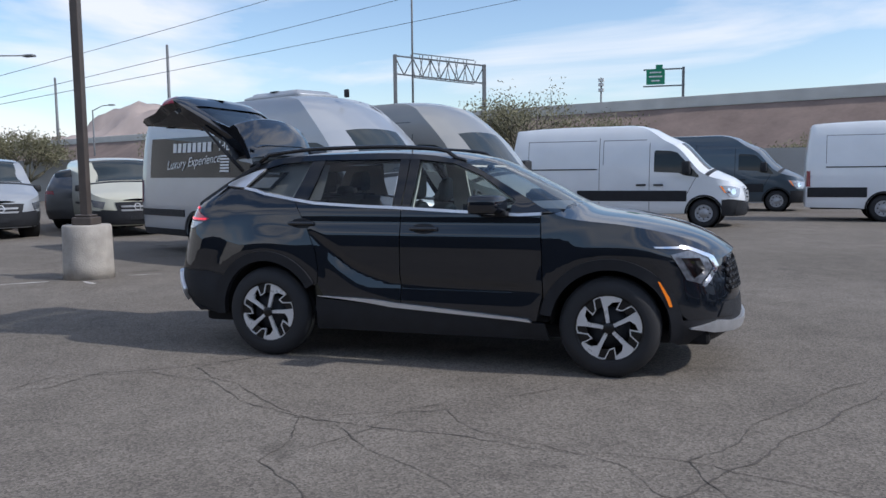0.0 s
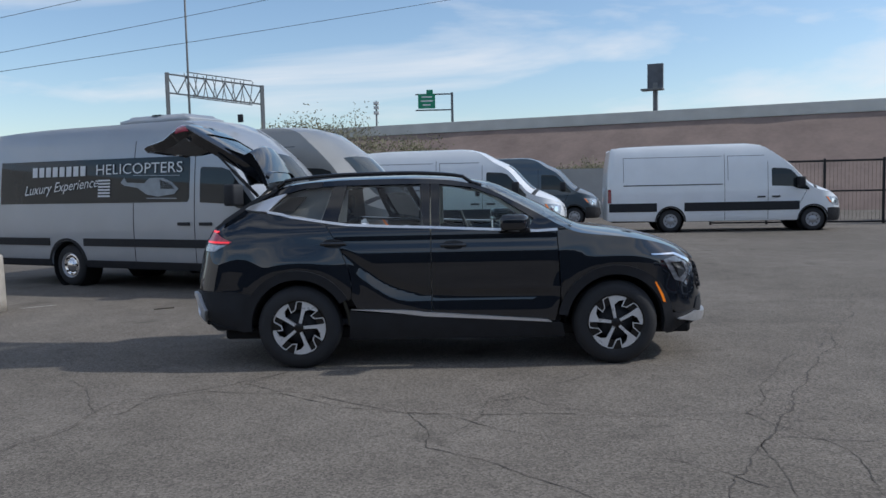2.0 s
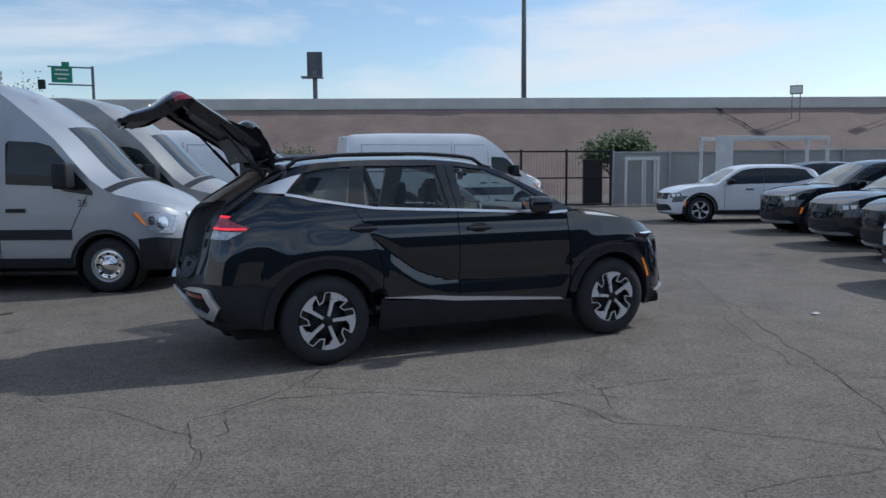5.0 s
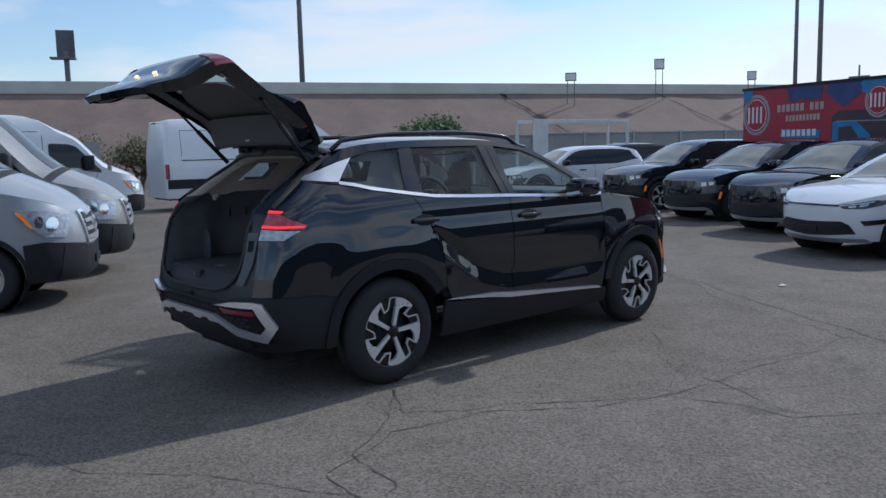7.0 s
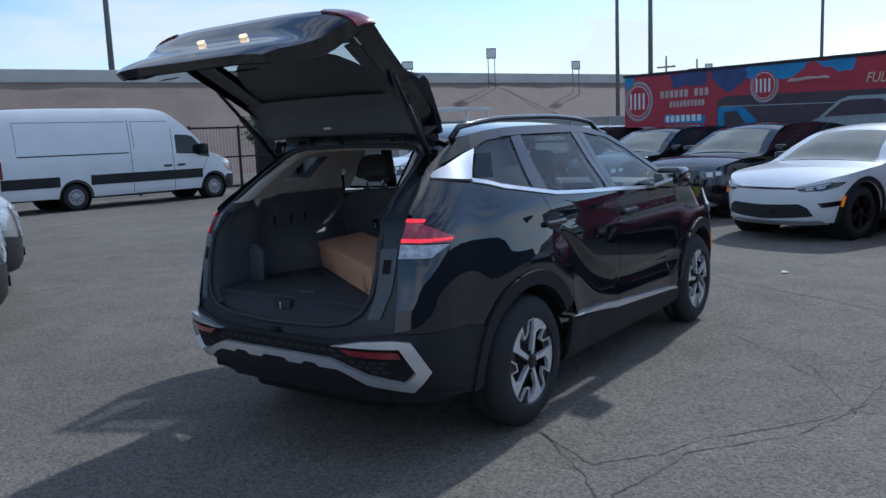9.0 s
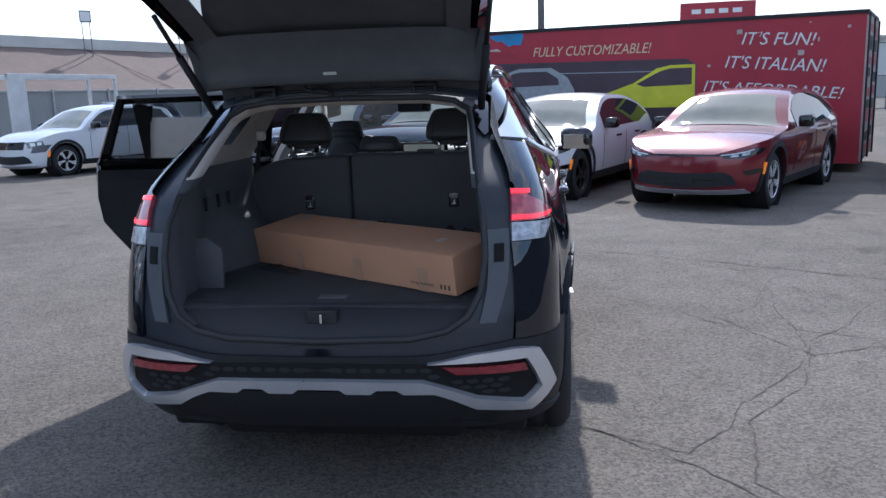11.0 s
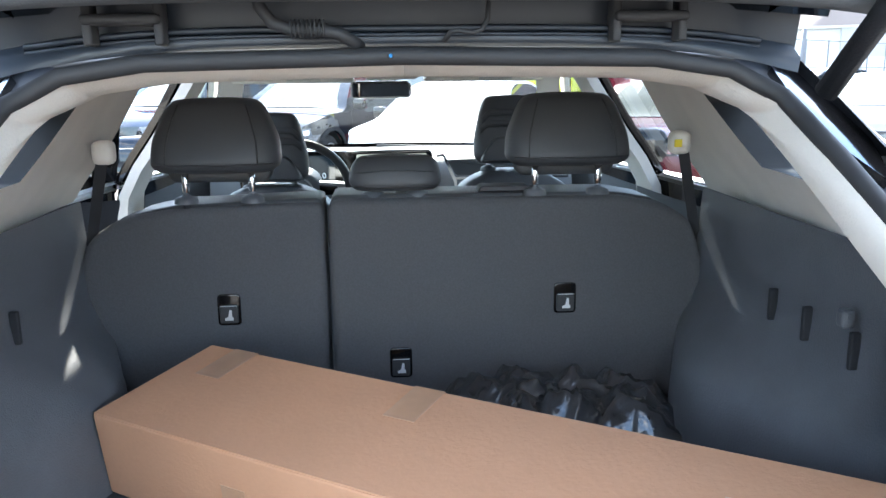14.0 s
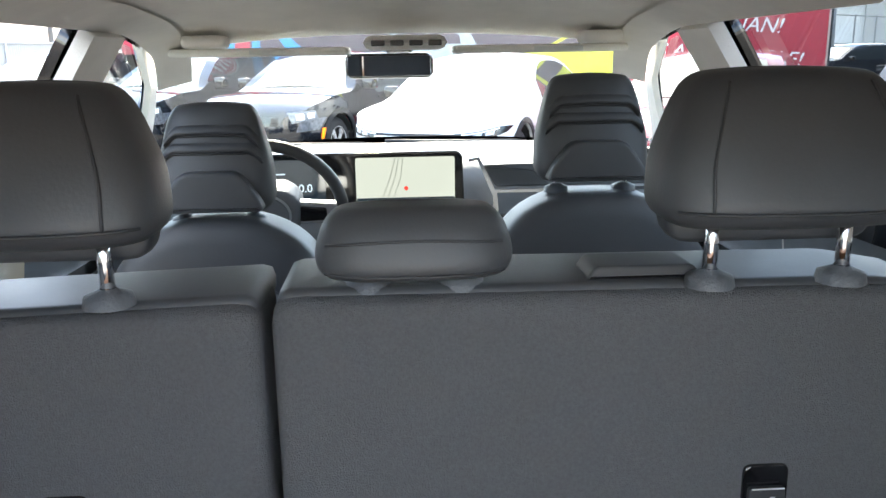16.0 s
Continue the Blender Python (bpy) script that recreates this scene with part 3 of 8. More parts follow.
    return dict(key=key, W=[(0.2, 0.84), (0.4, 0.91), (0.7, 0.935), (0.95, 0.93), (belt, 0.90), (H - 0.24, 0.79), (H - 0.09, 0.71), (H - 0.02, 0.66), (H + 0.05, 0.58)],
                top=top, taper=[(-1, 0.96), (0.2, 1.0), (L, 1.0), (L + 0.4, 0.97)],
                xf=[(0.2, f_ - 0.12), (0.3, f_), (0.5, f_ + 0.01), (0.7, f_), (nz, f_ - 0.06), (1.2, f_ - 0.3)], xr=[(0.25, b + 0.08), (0.5, b - 0.02), (0.9, b), (1.05, b + 0.03), (1.3, b + 0.15), (1.7, b + 0.5)],
                cf=L + 0.1, cr=-0.4, wb=L, r=0.365, ra=0.42, sill=0.26, tw=0.22, rim=0.24, clad=0.07, cladmat=M_CLAD,
                top_front=f_ - 0.04, top_rear=b + 0.06, windows=[win1, win2], side=side, front=front, rear=[],
                mirror=(1.95, belt + 0.0, 1.0), mirmat=M_GLOSSBLK, crown=curve_fn([(-1, 0.02), (0, 0.05), (1.5, 0.05), (2.2, 0.05), (L + 0.2, 0.035), (L + 0.6, 0.015), (f_, 0.0)]),
                tops=[("hood", f_ - 0.04, ws0, None, 0.0), ("windscreen", ws0, ws1, M_SHADESKYGL, 0.0), ("roof", ws1, -0.2, None, 0.0), ("rear_window", -0.2, b + 0.25, M_DGLASS, 0.0), ("tailgate_top", b + 0.25, b + 0.06, None, 0.0)])


def van_spec(key, wb, rear, H, hood=1.18, metris=False, ext=None, band=True, glass_side=False, old=False):
    """The lines of a tall panel van: wb wheelbase, rear overhang, H roof height."""
    f_ = wb + (0.96 if not metris else 0.9)
    k = H / 2.75
    if metris:
        top = [(-rear, 1.72), (-rear + 0.15, H - 0.03), (0.2, H), (1.6, H), (2.0, H - 0.06), (wb - 0.35, 1.28), (wb + 0.1, 1.12), (wb + 0.6, 0.98), (f_, 0.86)]
        ws = (wb - 0.33, 2.0)
    else:
        top = [(-rear, H - 0.16), (-rear + 0.12, H - 0.06), (0.0, H), (wb - 1.95, H), (wb - 1.5, H - 0.07), (wb - 1.1, H - 0.33), (wb - 0.66, 2.02), (wb - 0.05, 1.37), (wb + 0.14, 1.28), (wb + 0.6, 1.15), (wb + 0.83, 1.02), (f_, 0.9)]
        ws = (wb + 0.0, wb - 0.72)
    tf = curve_fn(top)
    belt = 1.06 if metris else 1.36
    wtop = (1.62 if metris else 2.05)
    if metris:
        wins = [[(1.75, belt), (wb - 0.42, belt - 0.03), (wb - 0.6, belt + 0.12), (2.25, wtop), (1.8, wtop)]]
        if glass_side:
            wins += [[(-rear + 0.3, belt + 0.03), (0.6, belt), (0.6, wtop), (-rear + 0.4, wtop)], [(0.66, belt), (1.68, belt), (1.68, wtop), (0.66, wtop)]]
    else:
        wins = [[(wb - 1.24, belt + 0.05), (wb - 0.62, belt + 0.02), (wb - 0.5, belt - 0.04), (wb - 0.14, belt - 0.10), (wb - 0.13, belt - 0.05), (wb - 0.66, wtop - 0.16), (wb - 0.82, wtop - 0.11), (wb - 1.2, wtop - 0.09), (wb - 1.24, wtop - 0.13)]]
        if glass_side:
            wins += [[(-rear + 0.42, 1.42), (wb - 1.5, 1.42), (wb - 1.46, 1.48), (wb - 1.46, 2.1), (wb - 1.5, 2.14), (-rear + 0.42, 2.16)]]
    dk = M_CLAD
    side = []
    if band and not metris:
        z0, z1 = (0.70, 0.83) if glass_side else (0.66, 0.93)
        for a, b in ((-rear + 0.06, -0.42), (0.42, wb - 0.42)):
            side.append(("side_band", [(a, z0), (b, z0), (b, z1), (a, z1)], dk, 0.014))
            if glass_side:
                side.append(("side_skirt", [(a, 0.34), (b, 0.34), (b, 0.46), (a, 0.46)], dk, 0.014))
    side += [("front_bumper", [(wb + 0.42, 0.3), (f_ - 0.02, 0.3), (f_ - 0.02, 0.62), (wb + 0.42, 0.64)], dk, 0.016), ("headlamp", [(wb + 0.35, 0.9), (wb + 0.76, 0.84), (wb + 0.74, 0.68), (wb + 0.5, 0.72)], M_HEADLAMP, 0.012)] if metris else []
    side += [("headlamp", [(wb + 0.34, 1.06), (wb + 0.62, 1.04), (wb + 0.82, 0.98), (wb + 0.80, 0.76), (wb + 0.62, 0.77), (wb + 0.46, 0.90)], M_CLEAR, 0.012),
             ("front_bumper", [(wb + 0.42, 0.3), (f_ - 0.02, 0.3), (f_ - 0.02, 0.66), (wb + 0.62, 0.72), (wb + 0.42, 0.70)], dk, 0.016), ("turn_lens", [(wb + 0.37, 1.04), (wb + 0.42, 1.035), (wb + 0.53, 0.86), (wb + 0.48, 0.895)], M_AMBER, 0.018), ("lamp_bowl", [(wb + 0.685 + 0.055 * math.cos(a_), 0.90 + 0.075 * math.sin(a_)) for a_ in (2 * math.pi * k_ / 12 for k_ in range(12))], M_CHROME, 0.018), ("lamp_bowl", [(wb + 0.575 + 0.04 * math.cos(a_), 0.93 + 0.06 * math.sin(a_)) for a_ in (2 * math.pi * k_ / 12 for k_ in range(12))], M_CHROME, 0.018)] if not metris else []
    dx = wb - 1.36 if not metris else 1.68
    lowz = 0.38
    side += [("door_gap", [(dx, lowz), (dx + 0.012, lowz), (dx + 0.012, wtop + 0.1), (dx, wtop + 0.1)], M_DARK, 0.003),
             ("door_gap", [(wb - 0.47, 0.75), (wb - 0.458, 0.75), (wb - 0.20, belt - 0.10), (wb - 0.212, belt - 0.10)], M_DARK, 0.003),
             ("door_gap", [(dx - 1.3, lowz), (dx - 1.288, lowz), (dx - 1.288, H - 0.3), (dx - 1.3, H - 0.3)], M_DARK, 0.003),
             ("door_handle", [(dx + 0.12, belt - 0.26), (dx + 0.36, belt - 0.26), (dx + 0.36, belt - 0.31), (dx + 0.12, belt - 0.31)], dk, 0.03),
             ("door_handle", [(dx - 0.32, belt - 0.26), (dx - 0.08, belt - 0.26), (dx - 0.08, belt - 0.31), (dx - 0.32, belt - 0.31)], dk, 0.03)]
    if not metris and not glass_side:
        side += [("slide_rail", [(-rear + 0.5, 1.5), (dx - 1.36, 1.5), (dx - 1.36, 1.47), (-rear + 0.5, 1.47)], dk, 0.01)]
        # pressed creases drawn as flat dark grey strips, their shade put into colour
        for a, b in ((-rear + 0.5, dx - 1.38), (dx - 1.2, dx - 0.08)):
            z0, z1 = 1.6, H - 0.36
            side += [("crease_shade_line", [(a, z1), (b, z1), (b, z1 - 0.014), (a, z1 - 0.014)], M_DGREY, 0.003), ("crease_shade_line", [(a, z0), (a + 0.014, z0), (a + 0.014, z1), (a, z1)], M_DGREY, 0.003)]
    side.append(("tail_lamp", [(-rear + 0.03, 0.95), (-rear + 0.12, 0.95), (-rear + 0.12, 1.38), (-rear + 0.03, 1.38)] if not metris else [(-rear, 0.9), (-rear + 0.1, 0.9), (-rear + 0.1, 1.3), (-rear, 1.3)], M_TAIL, 0.014))
    g0, g1 = (1.0, 0.67) if not metris else (0.84, 0.6)
    front = [("grille", [(0, g0), (0.42 if not metris else 0.5, g0 - 0.01), (0.36 if not metris else 0.44, g1), (0, g1)], M_CLAD, 0.012), ("front_bumper", [(0, 0.3), (0.78, 0.3), (0.78, 0.66), (0, 0.62)], dk, 0.018)]
    for q in range(3 if not metris else 2):
        zz = g0 - 0.09 - q * 0.09
        front.append(("grille_bar", [(0, zz), (0.37, zz), (0.355, zz - 0.042), (0, zz - 0.042)], M_SILVER if not metris else M_STEELRIM, 0.03))
    if not metris:
        front.append(("grille_frame", [(0, g0 + 0.02), (0.44, g0 + 0.01), (0.38, g1 - 0.02), (0, g1 - 0.02), (0, g1 + 0.01), (0.355, g1 + 0.01), (0.405, g0 - 0.02), (0, g0 - 0.01)], M_SILVER, 0.022))
    front.append(("badge", [(0, (g0 + g1) / 2 + 0.085), (0.05, (g0 + g1) / 2 + 0.07), (0.085, (g0 + g1) / 2), (0.05, (g0 + g1) / 2 - 0.07), (0, (g0 + g1) / 2 - 0.085), (0, (g0 + g1) / 2 - 0.07), (0.04, (g0 + g1) / 2 - 0.055), (0.068, (g0 + g1) / 2), (0.04, (g0 + g1) / 2 + 0.055), (0, (g0 + g1) / 2 + 0.07)], M_RIMFACE, 0.045))
    front.append(("number_plate", [(0, 0.5), (0.16, 0.5), (0.16, 0.41), (0, 0.41)], M_CLAD, 0.035))
    wd = 0.0 if not metris else -0.04
    bowed = curve_fn([(-rear, 0.0), (wb - 1.9, 0.0), (ws[1], 0.10), (ws[0], 0.15), (wb + 0.5, 0.07), (f_, 0.03)])
    return dict(key=key, frame_w=0.045, W=[(0.25, 0.9 + wd), (0.45, 0.98 + wd), (1.0, 1.0 + wd), (belt, 0.985 + wd), (wtop, 0.92 + wd)] + ([(H - 0.3 * k, 0.85 + wd), (H - 0.1, 0.78 + wd), (H, 0.7 + wd)] if not metris else [(H - 0.14, 0.85), (H - 0.05, 0.80), (H, 0.72)]),
                top=top, taper=[(-3, 0.97), (-1, 1.0), (wb, 1.0), (wb + 0.5, 0.97)],
                xf=[(0.25, f_ - 0.06), (0.4, f_ + 0.02), (0.6, f_ + 0.02), (0.9, f_ - 0.02), (1.2, f_ - 0.2)], xr=[(0.3, -rear), (1.5, -rear - 0.01), (H, -rear + 0.12)],
                cf=wb + 0.1, cr=-rear + 0.25, nf=2.8, nr=7.0, wb=wb, r=0.36 if not metris else 0.335, ra=0.42 if not metris else 0.4, sill=0.34 if not metris else 0.27, tw=0.23, rim=0.215, clad=0.05, cladmat=dk if not metris else dk,
                top_front=f_ - 0.03, top_rear=-rear + 0.02, windows=wins, side=side, front=front, rear=[],
                mirror=(wb - 0.42 if not metris else wb - 0.5, belt + 0.05, 1.35 if not metris else 1.0), crown=curve_fn([(-rear, 0.03), (0, 0.035), (wb - 1.9, 0.045), (wb - 0.7, 0.12), (wb, 0.14), (f_, 0.05)] if not metris else [(-rear, 0.02), (0, 0.03), (wb - 1.0, 0.04), (wb, 0.07), (f_, 0.04)]),
                tops=[("hood", f_ - 0.03, ws[0] + 0.1, None, bowed), ("cowl", ws[0] + 0.1, ws[0], M_CLAD, bowed), ("windscreen", ws[0], ws[1], M_SCREENGL, bowed), ("roof", ws[1], -rear + 0.02, None, bowed)])


# ---- ground, wall, far things ----
def asphalt():
    m = bpy.data.materials.new("asphalt")
    m.use_nodes = True
    n, l = m.node_tree.nodes, m.node_tree.links
    b = n["Principled BSDF"]
    b.inputs["Roughness"].default_value = 0.9
    b.inputs["Specular IOR Level"].default_value = 0.15
    co = n.new("ShaderNodeTexCoord")

    def noise_tex(scale, detail=5.0, rough=0.6):
        t = n.new("ShaderNodeTexNoise")
        t.inputs["Scale"].default_value, t.inputs["Detail"].default_value, t.inputs["Roughness"].default_value = scale, detail, rough
        l.new(co.outputs["Object"], t.inputs["Vector"])
        return t

    def ramp(src, *stops):
        r = n.new("ShaderNodeValToRGB")
        el = r.color_ramp.elements
        while len(el) < len(stops):
            el.new(0.5)
        for e, (p, c) in zip(el, stops):
            e.position, e.color = p, (*c, 1)
        l.new(src, r.inputs["Fac"])
        return r

    def mix(a, bb, fac, mode="MIX"):
        x = n.new("ShaderNodeMix")
        x.data_type, x.blend_type = "RGBA", mode
        for s, v in (("A", a), ("B", bb), ("Factor", fac)):
            if isinstance(v, (int, float)):
                x.inputs[s].default_value = v
            elif isinstance(v, tuple):
                x.inputs[s].default_value = (*v, 1)
            else:
                l.new(v, x.inputs[s])
        return x.outputs["Result"]

    big, mid, fine = noise_tex(0.22, 6), noise_tex(2.2, 5), noise_tex(170, 3, 0.75)
    stone = n.new("ShaderNodeTexVoronoi")
    stone.inputs["Scale"].default_value = 80
    l.new(co.outputs["Object"], stone.inputs["Vector"])
    base = ramp(big.outputs["Fac"], (0.3, (0.145, 0.132, 0.116)), (0.55, (0.19, 0.173, 0.154)), (0.75, (0.222, 0.204, 0.183))).outputs["Color"]
    c = mix(base, ramp(mid.outputs["Fac"], (0.3, (0.72, 0.71, 0.70)), (0.7, (1.12, 1.11, 1.09))).outputs["Color"], 0.6, "MULTIPLY")
    c = mix(c, ramp(stone.outputs["Color"], (0.15, (0.52, 0.51, 0.50)), (0.85, (1.5, 1.49, 1.45))).outputs["Color"], 0.7, "MULTIPLY")
    c = mix(c, ramp(fine.outputs["Fac"], (0.3, (0.55, 0.55, 0.55)), (0.7, (1.42, 1.42, 1.42))).outputs["Color"], 0.5, "MULTIPLY")
    oil = noise_tex(0.9, 3)
    c = mix(c, (0.05, 0.045, 0.04), ramp(oil.outputs["Fac"], (0.62, (0, 0, 0)), (0.74, (0.55, 0.55, 0.55))).outputs["Color"])
    l.new(c, b.inputs["Base Color"])
    bp = n.new("ShaderNodeBump")
    bp.inputs["Strength"].default_value, bp.inputs["Distance"].default_value = 0.3, 0.006
    l.new(stone.outputs["Distance"], bp.inputs["Height"])
    l.new(bp.outputs["Normal"], b.inputs["Normal"])
    return m


M_ASPHALT = asphalt()
bm = bmesh.new()
gx = [-3000, -400, -60, -20, 20, 60, 400, 3000]
vs = [[bm.verts.new((x, y, 0)) for x in gx] for y in gx]
for i in range(7):
    for j in range(7):
        bm.faces.new((vs[i][j], vs[i][j + 1], vs[i + 1][j + 1], vs[i + 1][j]))
ground = tagged(part("ground", bm, M_ASPHALT, None, smooth=False), "worn grey asphalt car park with wandering cracks", "ground", kind="structure")

M_WALL = mat("brown_gravel", (0.15, 0.11, 0.095), 0.95, 0, 0, 0.25, 0.5, 0.8, 4, col2=(0.27, 0.205, 0.175))
M_CONC = mat("pale_concrete", (0.5, 0.5, 0.48), 0.85, 0, 0, 0.12, 0.6, 0.2, 20)
WA, WC, WH = radians(-22), 48.0, 6.3
wd, wnv = Vector((math.cos(WA), math.sin(WA), 0)), Vector((-math.sin(WA), math.cos(WA), 0))
bm = bmesh.new()
rows = []
for i in range(121):
    s_ = -140 + 300 * i / 120
    rows.append([(s_, -9 + 9 * t + 0.25 * noise.noise(Vector((s_ * 0.3, t * 4, 0))) * (0 < t < 1), (WH - 0.7) * t + 0.12 * noise.noise(Vector((s_ * 0.5, t * 6, 3))) * (0 < t < 1)) for t in (k / 8 for k in range(9))])
loft(bm, rows)
ob = tagged(part("wall_north", bm, M_WALL, None), "long brown gravel embankment below a motorway", "embankment", kind="structure")
ob.matrix_world = Matrix.Translation(wnv * WC) @ Matrix.Rotation(WA, 4, "Z")
bm = bmesh.new()
box(bm, -140, 160, -0.15, 1.5, WH - 0.75, WH, 0.03)
ob = tagged(part("trim", bm, M_CONC, None, smooth=False), "pale concrete barrier along the top of the slope", "barrier", kind="structure")
ob.matrix_world = Matrix.Translation(wnv * WC) @ Matrix.Rotation(WA, 4, "Z")
for k, (s0, dx) in enumerate(((22.0, 3.4), (35.0, 4.0))):
    bm = bmesh.new()
    prev = None
    for i in range(15):
        t = 1 - i / 14 * 0.6
        x = s0 + dx * (i / 14) + 0.25 * noise.noise(Vector((i * 0.7, k, 0)))
        w_ = 0.04 + 0.12 * abs(noise.noise(Vector((i * 1.3, k, 4))))
        row = [bm.verts.new((x + q, -9 + 9 * t - 0.05, (WH - 0.7) * t + 0.06)) for q in (-w_, w_)]
        if prev:
            bm.faces.new((prev[0], prev[1], row[1], row[0]))
        prev = row
    ob = part("slope_crack", bm, M_DARK, bpy.data.objects["wall_north"], smooth=False)

# ---- parked vehicles ----
SPR_EXT = van_spec("tour_van", 4.25, 2.1, 2.72, glass_side=True, band=True)
SPR_OLD = van_spec("old_van", 3.66, 1.6, 2.72)
SPR_STD = van_spec("std_van", 3.66, 1.45, 2.6)
SPR_LONG = van_spec("long_van", 4.3, 1.95, 2.72)
METRIS = van_spec("small_van", 3.2, 1.0, 1.89, metris=True)
SUV_A = suv_spec("suv_a", 2.72, 1.58, 1.0)
SUV_B = suv_spec("suv_b", 2.8, 1.66, 1.04)
EV = suv_spec("ev", 2.9, 1.49, 0.82, ev=True)


def at(fx, fy, heading, front):
    """The pose of a vehicle whose nose's middle stands at (fx, fy), with its rear axle as origin."""
    h = radians(heading)
    return Matrix.Translation((fx - front * math.cos(h), fy - front * math.sin(h), 0)) @ Matrix.Rotation(h, 4, "Z")


plain_car("tour_van", at(-0.18, 4.55, -25, 5.21), "silver high-roof tour van with dark side glass", "van", "", M_SILVERP, SPR_EXT, "chrome")
plain_car("passenger_van", at(1.02, 6.65, -23, 4.62), "pewter grey high-roof van", "van", "", M_GREYVAN, SPR_OLD, "steel")
plain_car("cargo_van", at(4.5, 15.5, -6, 4.62), "white cargo van with dark lower band", "van", "", M_WHITE, SPR_STD, "steel")
plain_car("cargo_van", at(6.9, 23.6, -8, 4.62), "dark blue-grey panel van", "van", "", M_BLUEGREY, SPR_STD, "steel")
plain_car("cargo_van", at(13.4, 18.1, -5, 5.26), "long white high-roof cargo van", "van", "", M_WHITE, SPR_LONG, "steel")
plain_car("small_van", at(-9.5, 9.5, -40, 4.1), "sage beige compact van with black bumper", "van", "", M_GOLD, METRIS, "five")
plain_car("small_van", at(-12.0, 7.9, -34, 4.1), "silver compact van with black bumper", "van", "", M_SILVERP, METRIS, "five")
ROW = 157
plain_car("electric_car", at(7.8, -0.15, ROW, 3.78), "white electric crossover with black wheels", "car", "parked cars", M_WHITE, EV, "dark")
plain_car("electric_car", at(6.8, -2.5, 150, 3.78), "crimson red electric crossover", "car", "parked cars", M_RED, EV, "five")
plain_car("electric_car", at(9.2, -6.75, 147, 3.78), "dark grey electric crossover", "car", "parked cars", M_DGREY, EV, "five")
plain_car("crossover", at(10.1, 2.0, ROW, 3.6), "black crossover with silver lower lip", "car", "parked cars", M_BLACK, SUV_A, "five")
plain_car("crossover", at(11.6, 4.4, ROW, 3.6), "black crossover with silver lower lip", "car", "parked cars", M_BLACK, SUV_A, "five")
plain_car("crossover", at(13.35, 7.4, ROW, 3.68), "black sport utility car", "car", "parked cars", M_BLACK, SUV_B, "five")
plain_car("crossover", at(13.6, 11.6, ROW, 3.6), "white crossover with black wheel arches", "car", "parked cars", M_WHITE, SUV_A, "five")



# ---- the black crossover ----
def glass_mat(name, tint, gloss=0.03):
    """Thin tinted glass: clear pass-through with a mirror sheen."""
    m = bpy.data.materials.new(name)
    m.use_nodes = True
    n, l = m.node_tree.nodes, m.node_tree.links
    n.clear()
    o, mx = n.new("ShaderNodeOutputMaterial"), n.new("ShaderNodeMixShader")
    t, g, lw = n.new("ShaderNodeBsdfTransparent"), n.new("ShaderNodeBsdfGlossy"), n.new("ShaderNodeLayerWeight")
    t.inputs["Color"].default_value = (*tint, 1)
    g.inputs["Roughness"].default_value = gloss
    lw.inputs["Blend"].default_value = 0.5
    p5, fr = n.new("ShaderNodeMath"), n.new("ShaderNodeMath")
    p5.operation, fr.operation = "POWER", "MULTIPLY_ADD"
    p5.inputs[1].default_value, fr.inputs[1].default_value, fr.inputs[2].default_value = 5.0, 0.95, 0.045
    l.new(lw.outputs["Facing"], p5.inputs[0])
    l.new(p5.outputs[0], fr.inputs[0])
    l.new(fr.outputs[0], mx.inputs[0])
    l.new(t.outputs[0], mx.inputs[1])
    l.new(g.outputs[0], mx.inputs[2])
    l.new(mx.outputs[0], o.inputs["Surface"])
    return m


M_WSCREEN = glass_mat("windscreen_glass", (0.86, 0.9, 0.88))
M_FGLASS = glass_mat("front_door_glass", (0.68, 0.76, 0.74))
M_PRIV = glass_mat("privacy_glass", (0.40, 0.43, 0.44))
M_TRIM = mat("interior_black", (0.092, 0.099, 0.11), 0.5, 0, 0, 0.15, 10, 0.2, 300)
M_CARPET = mat("cargo_carpet", (0.045, 0.048, 0.055), 0.95, 0, 0, 0.3, 25, 0.6, 450)
M_SEATBACK = mat("seatback_carpet", (0.125, 0.128, 0.135), 0.95, 0, 0, 0.10, 260, 0.8, 600, spec=0.15)
M_LEATHER = mat("black_leatherette", (0.05, 0.053, 0.058), 0.5, 0, 0, 0.08, 8, 0.05, 260, spec=0.5)
M_BEIGE = mat("grey_beige_liner", (0.76, 0.72, 0.66), 0.9, 0, 0, 0.05, 12, 0.2, 300)
M_JAMB = mat("satin_jamb_paint", (0.017, 0.024, 0.035), 0.42, 0, 0.12, 0.15, 6, spec=0.5)
M_PLATE = mat("satin_grey_plastic", (0.075, 0.088, 0.102), 0.42, 0, 0, 0.12, 10, 0.15, 300)
M_SEAL = mat("rubber_seal", (0.03, 0.031, 0.034), 0.6, 0, 0, 0.15, 20)
M_SCREEN = mat("map_screen", (0.05, 0.055, 0.05), 0.15, 0, 0.5, 0, emit=(0.72, 0.78, 0.7, 0.075))
M_CLUSTER = mat("dark_display", (0.01, 0.012, 0.016), 0.12, 0, 0.5, 0, emit=(0.02, 0.05, 0.08, 0.03))
M_GLOW = mat("display_mark", (0.3, 0.35, 0.4), 0.4, 0, 0, 0, emit=(0.6, 0.75, 0.9, 0.1))
M_INK = mat("dark_print", (0.03, 0.025, 0.022), 0.8, 0, 0, 0)
M_PAPER = mat("window_paper", (0.62, 0.62, 0.6), 0.8, 0, 0, 0.05, 10)
M_REDLIT = mat("hazard_red", (0.6, 0.03, 0.02), 0.4, 0, 0, 0, emit=(1.0, 0.06, 0.04, 0.05))
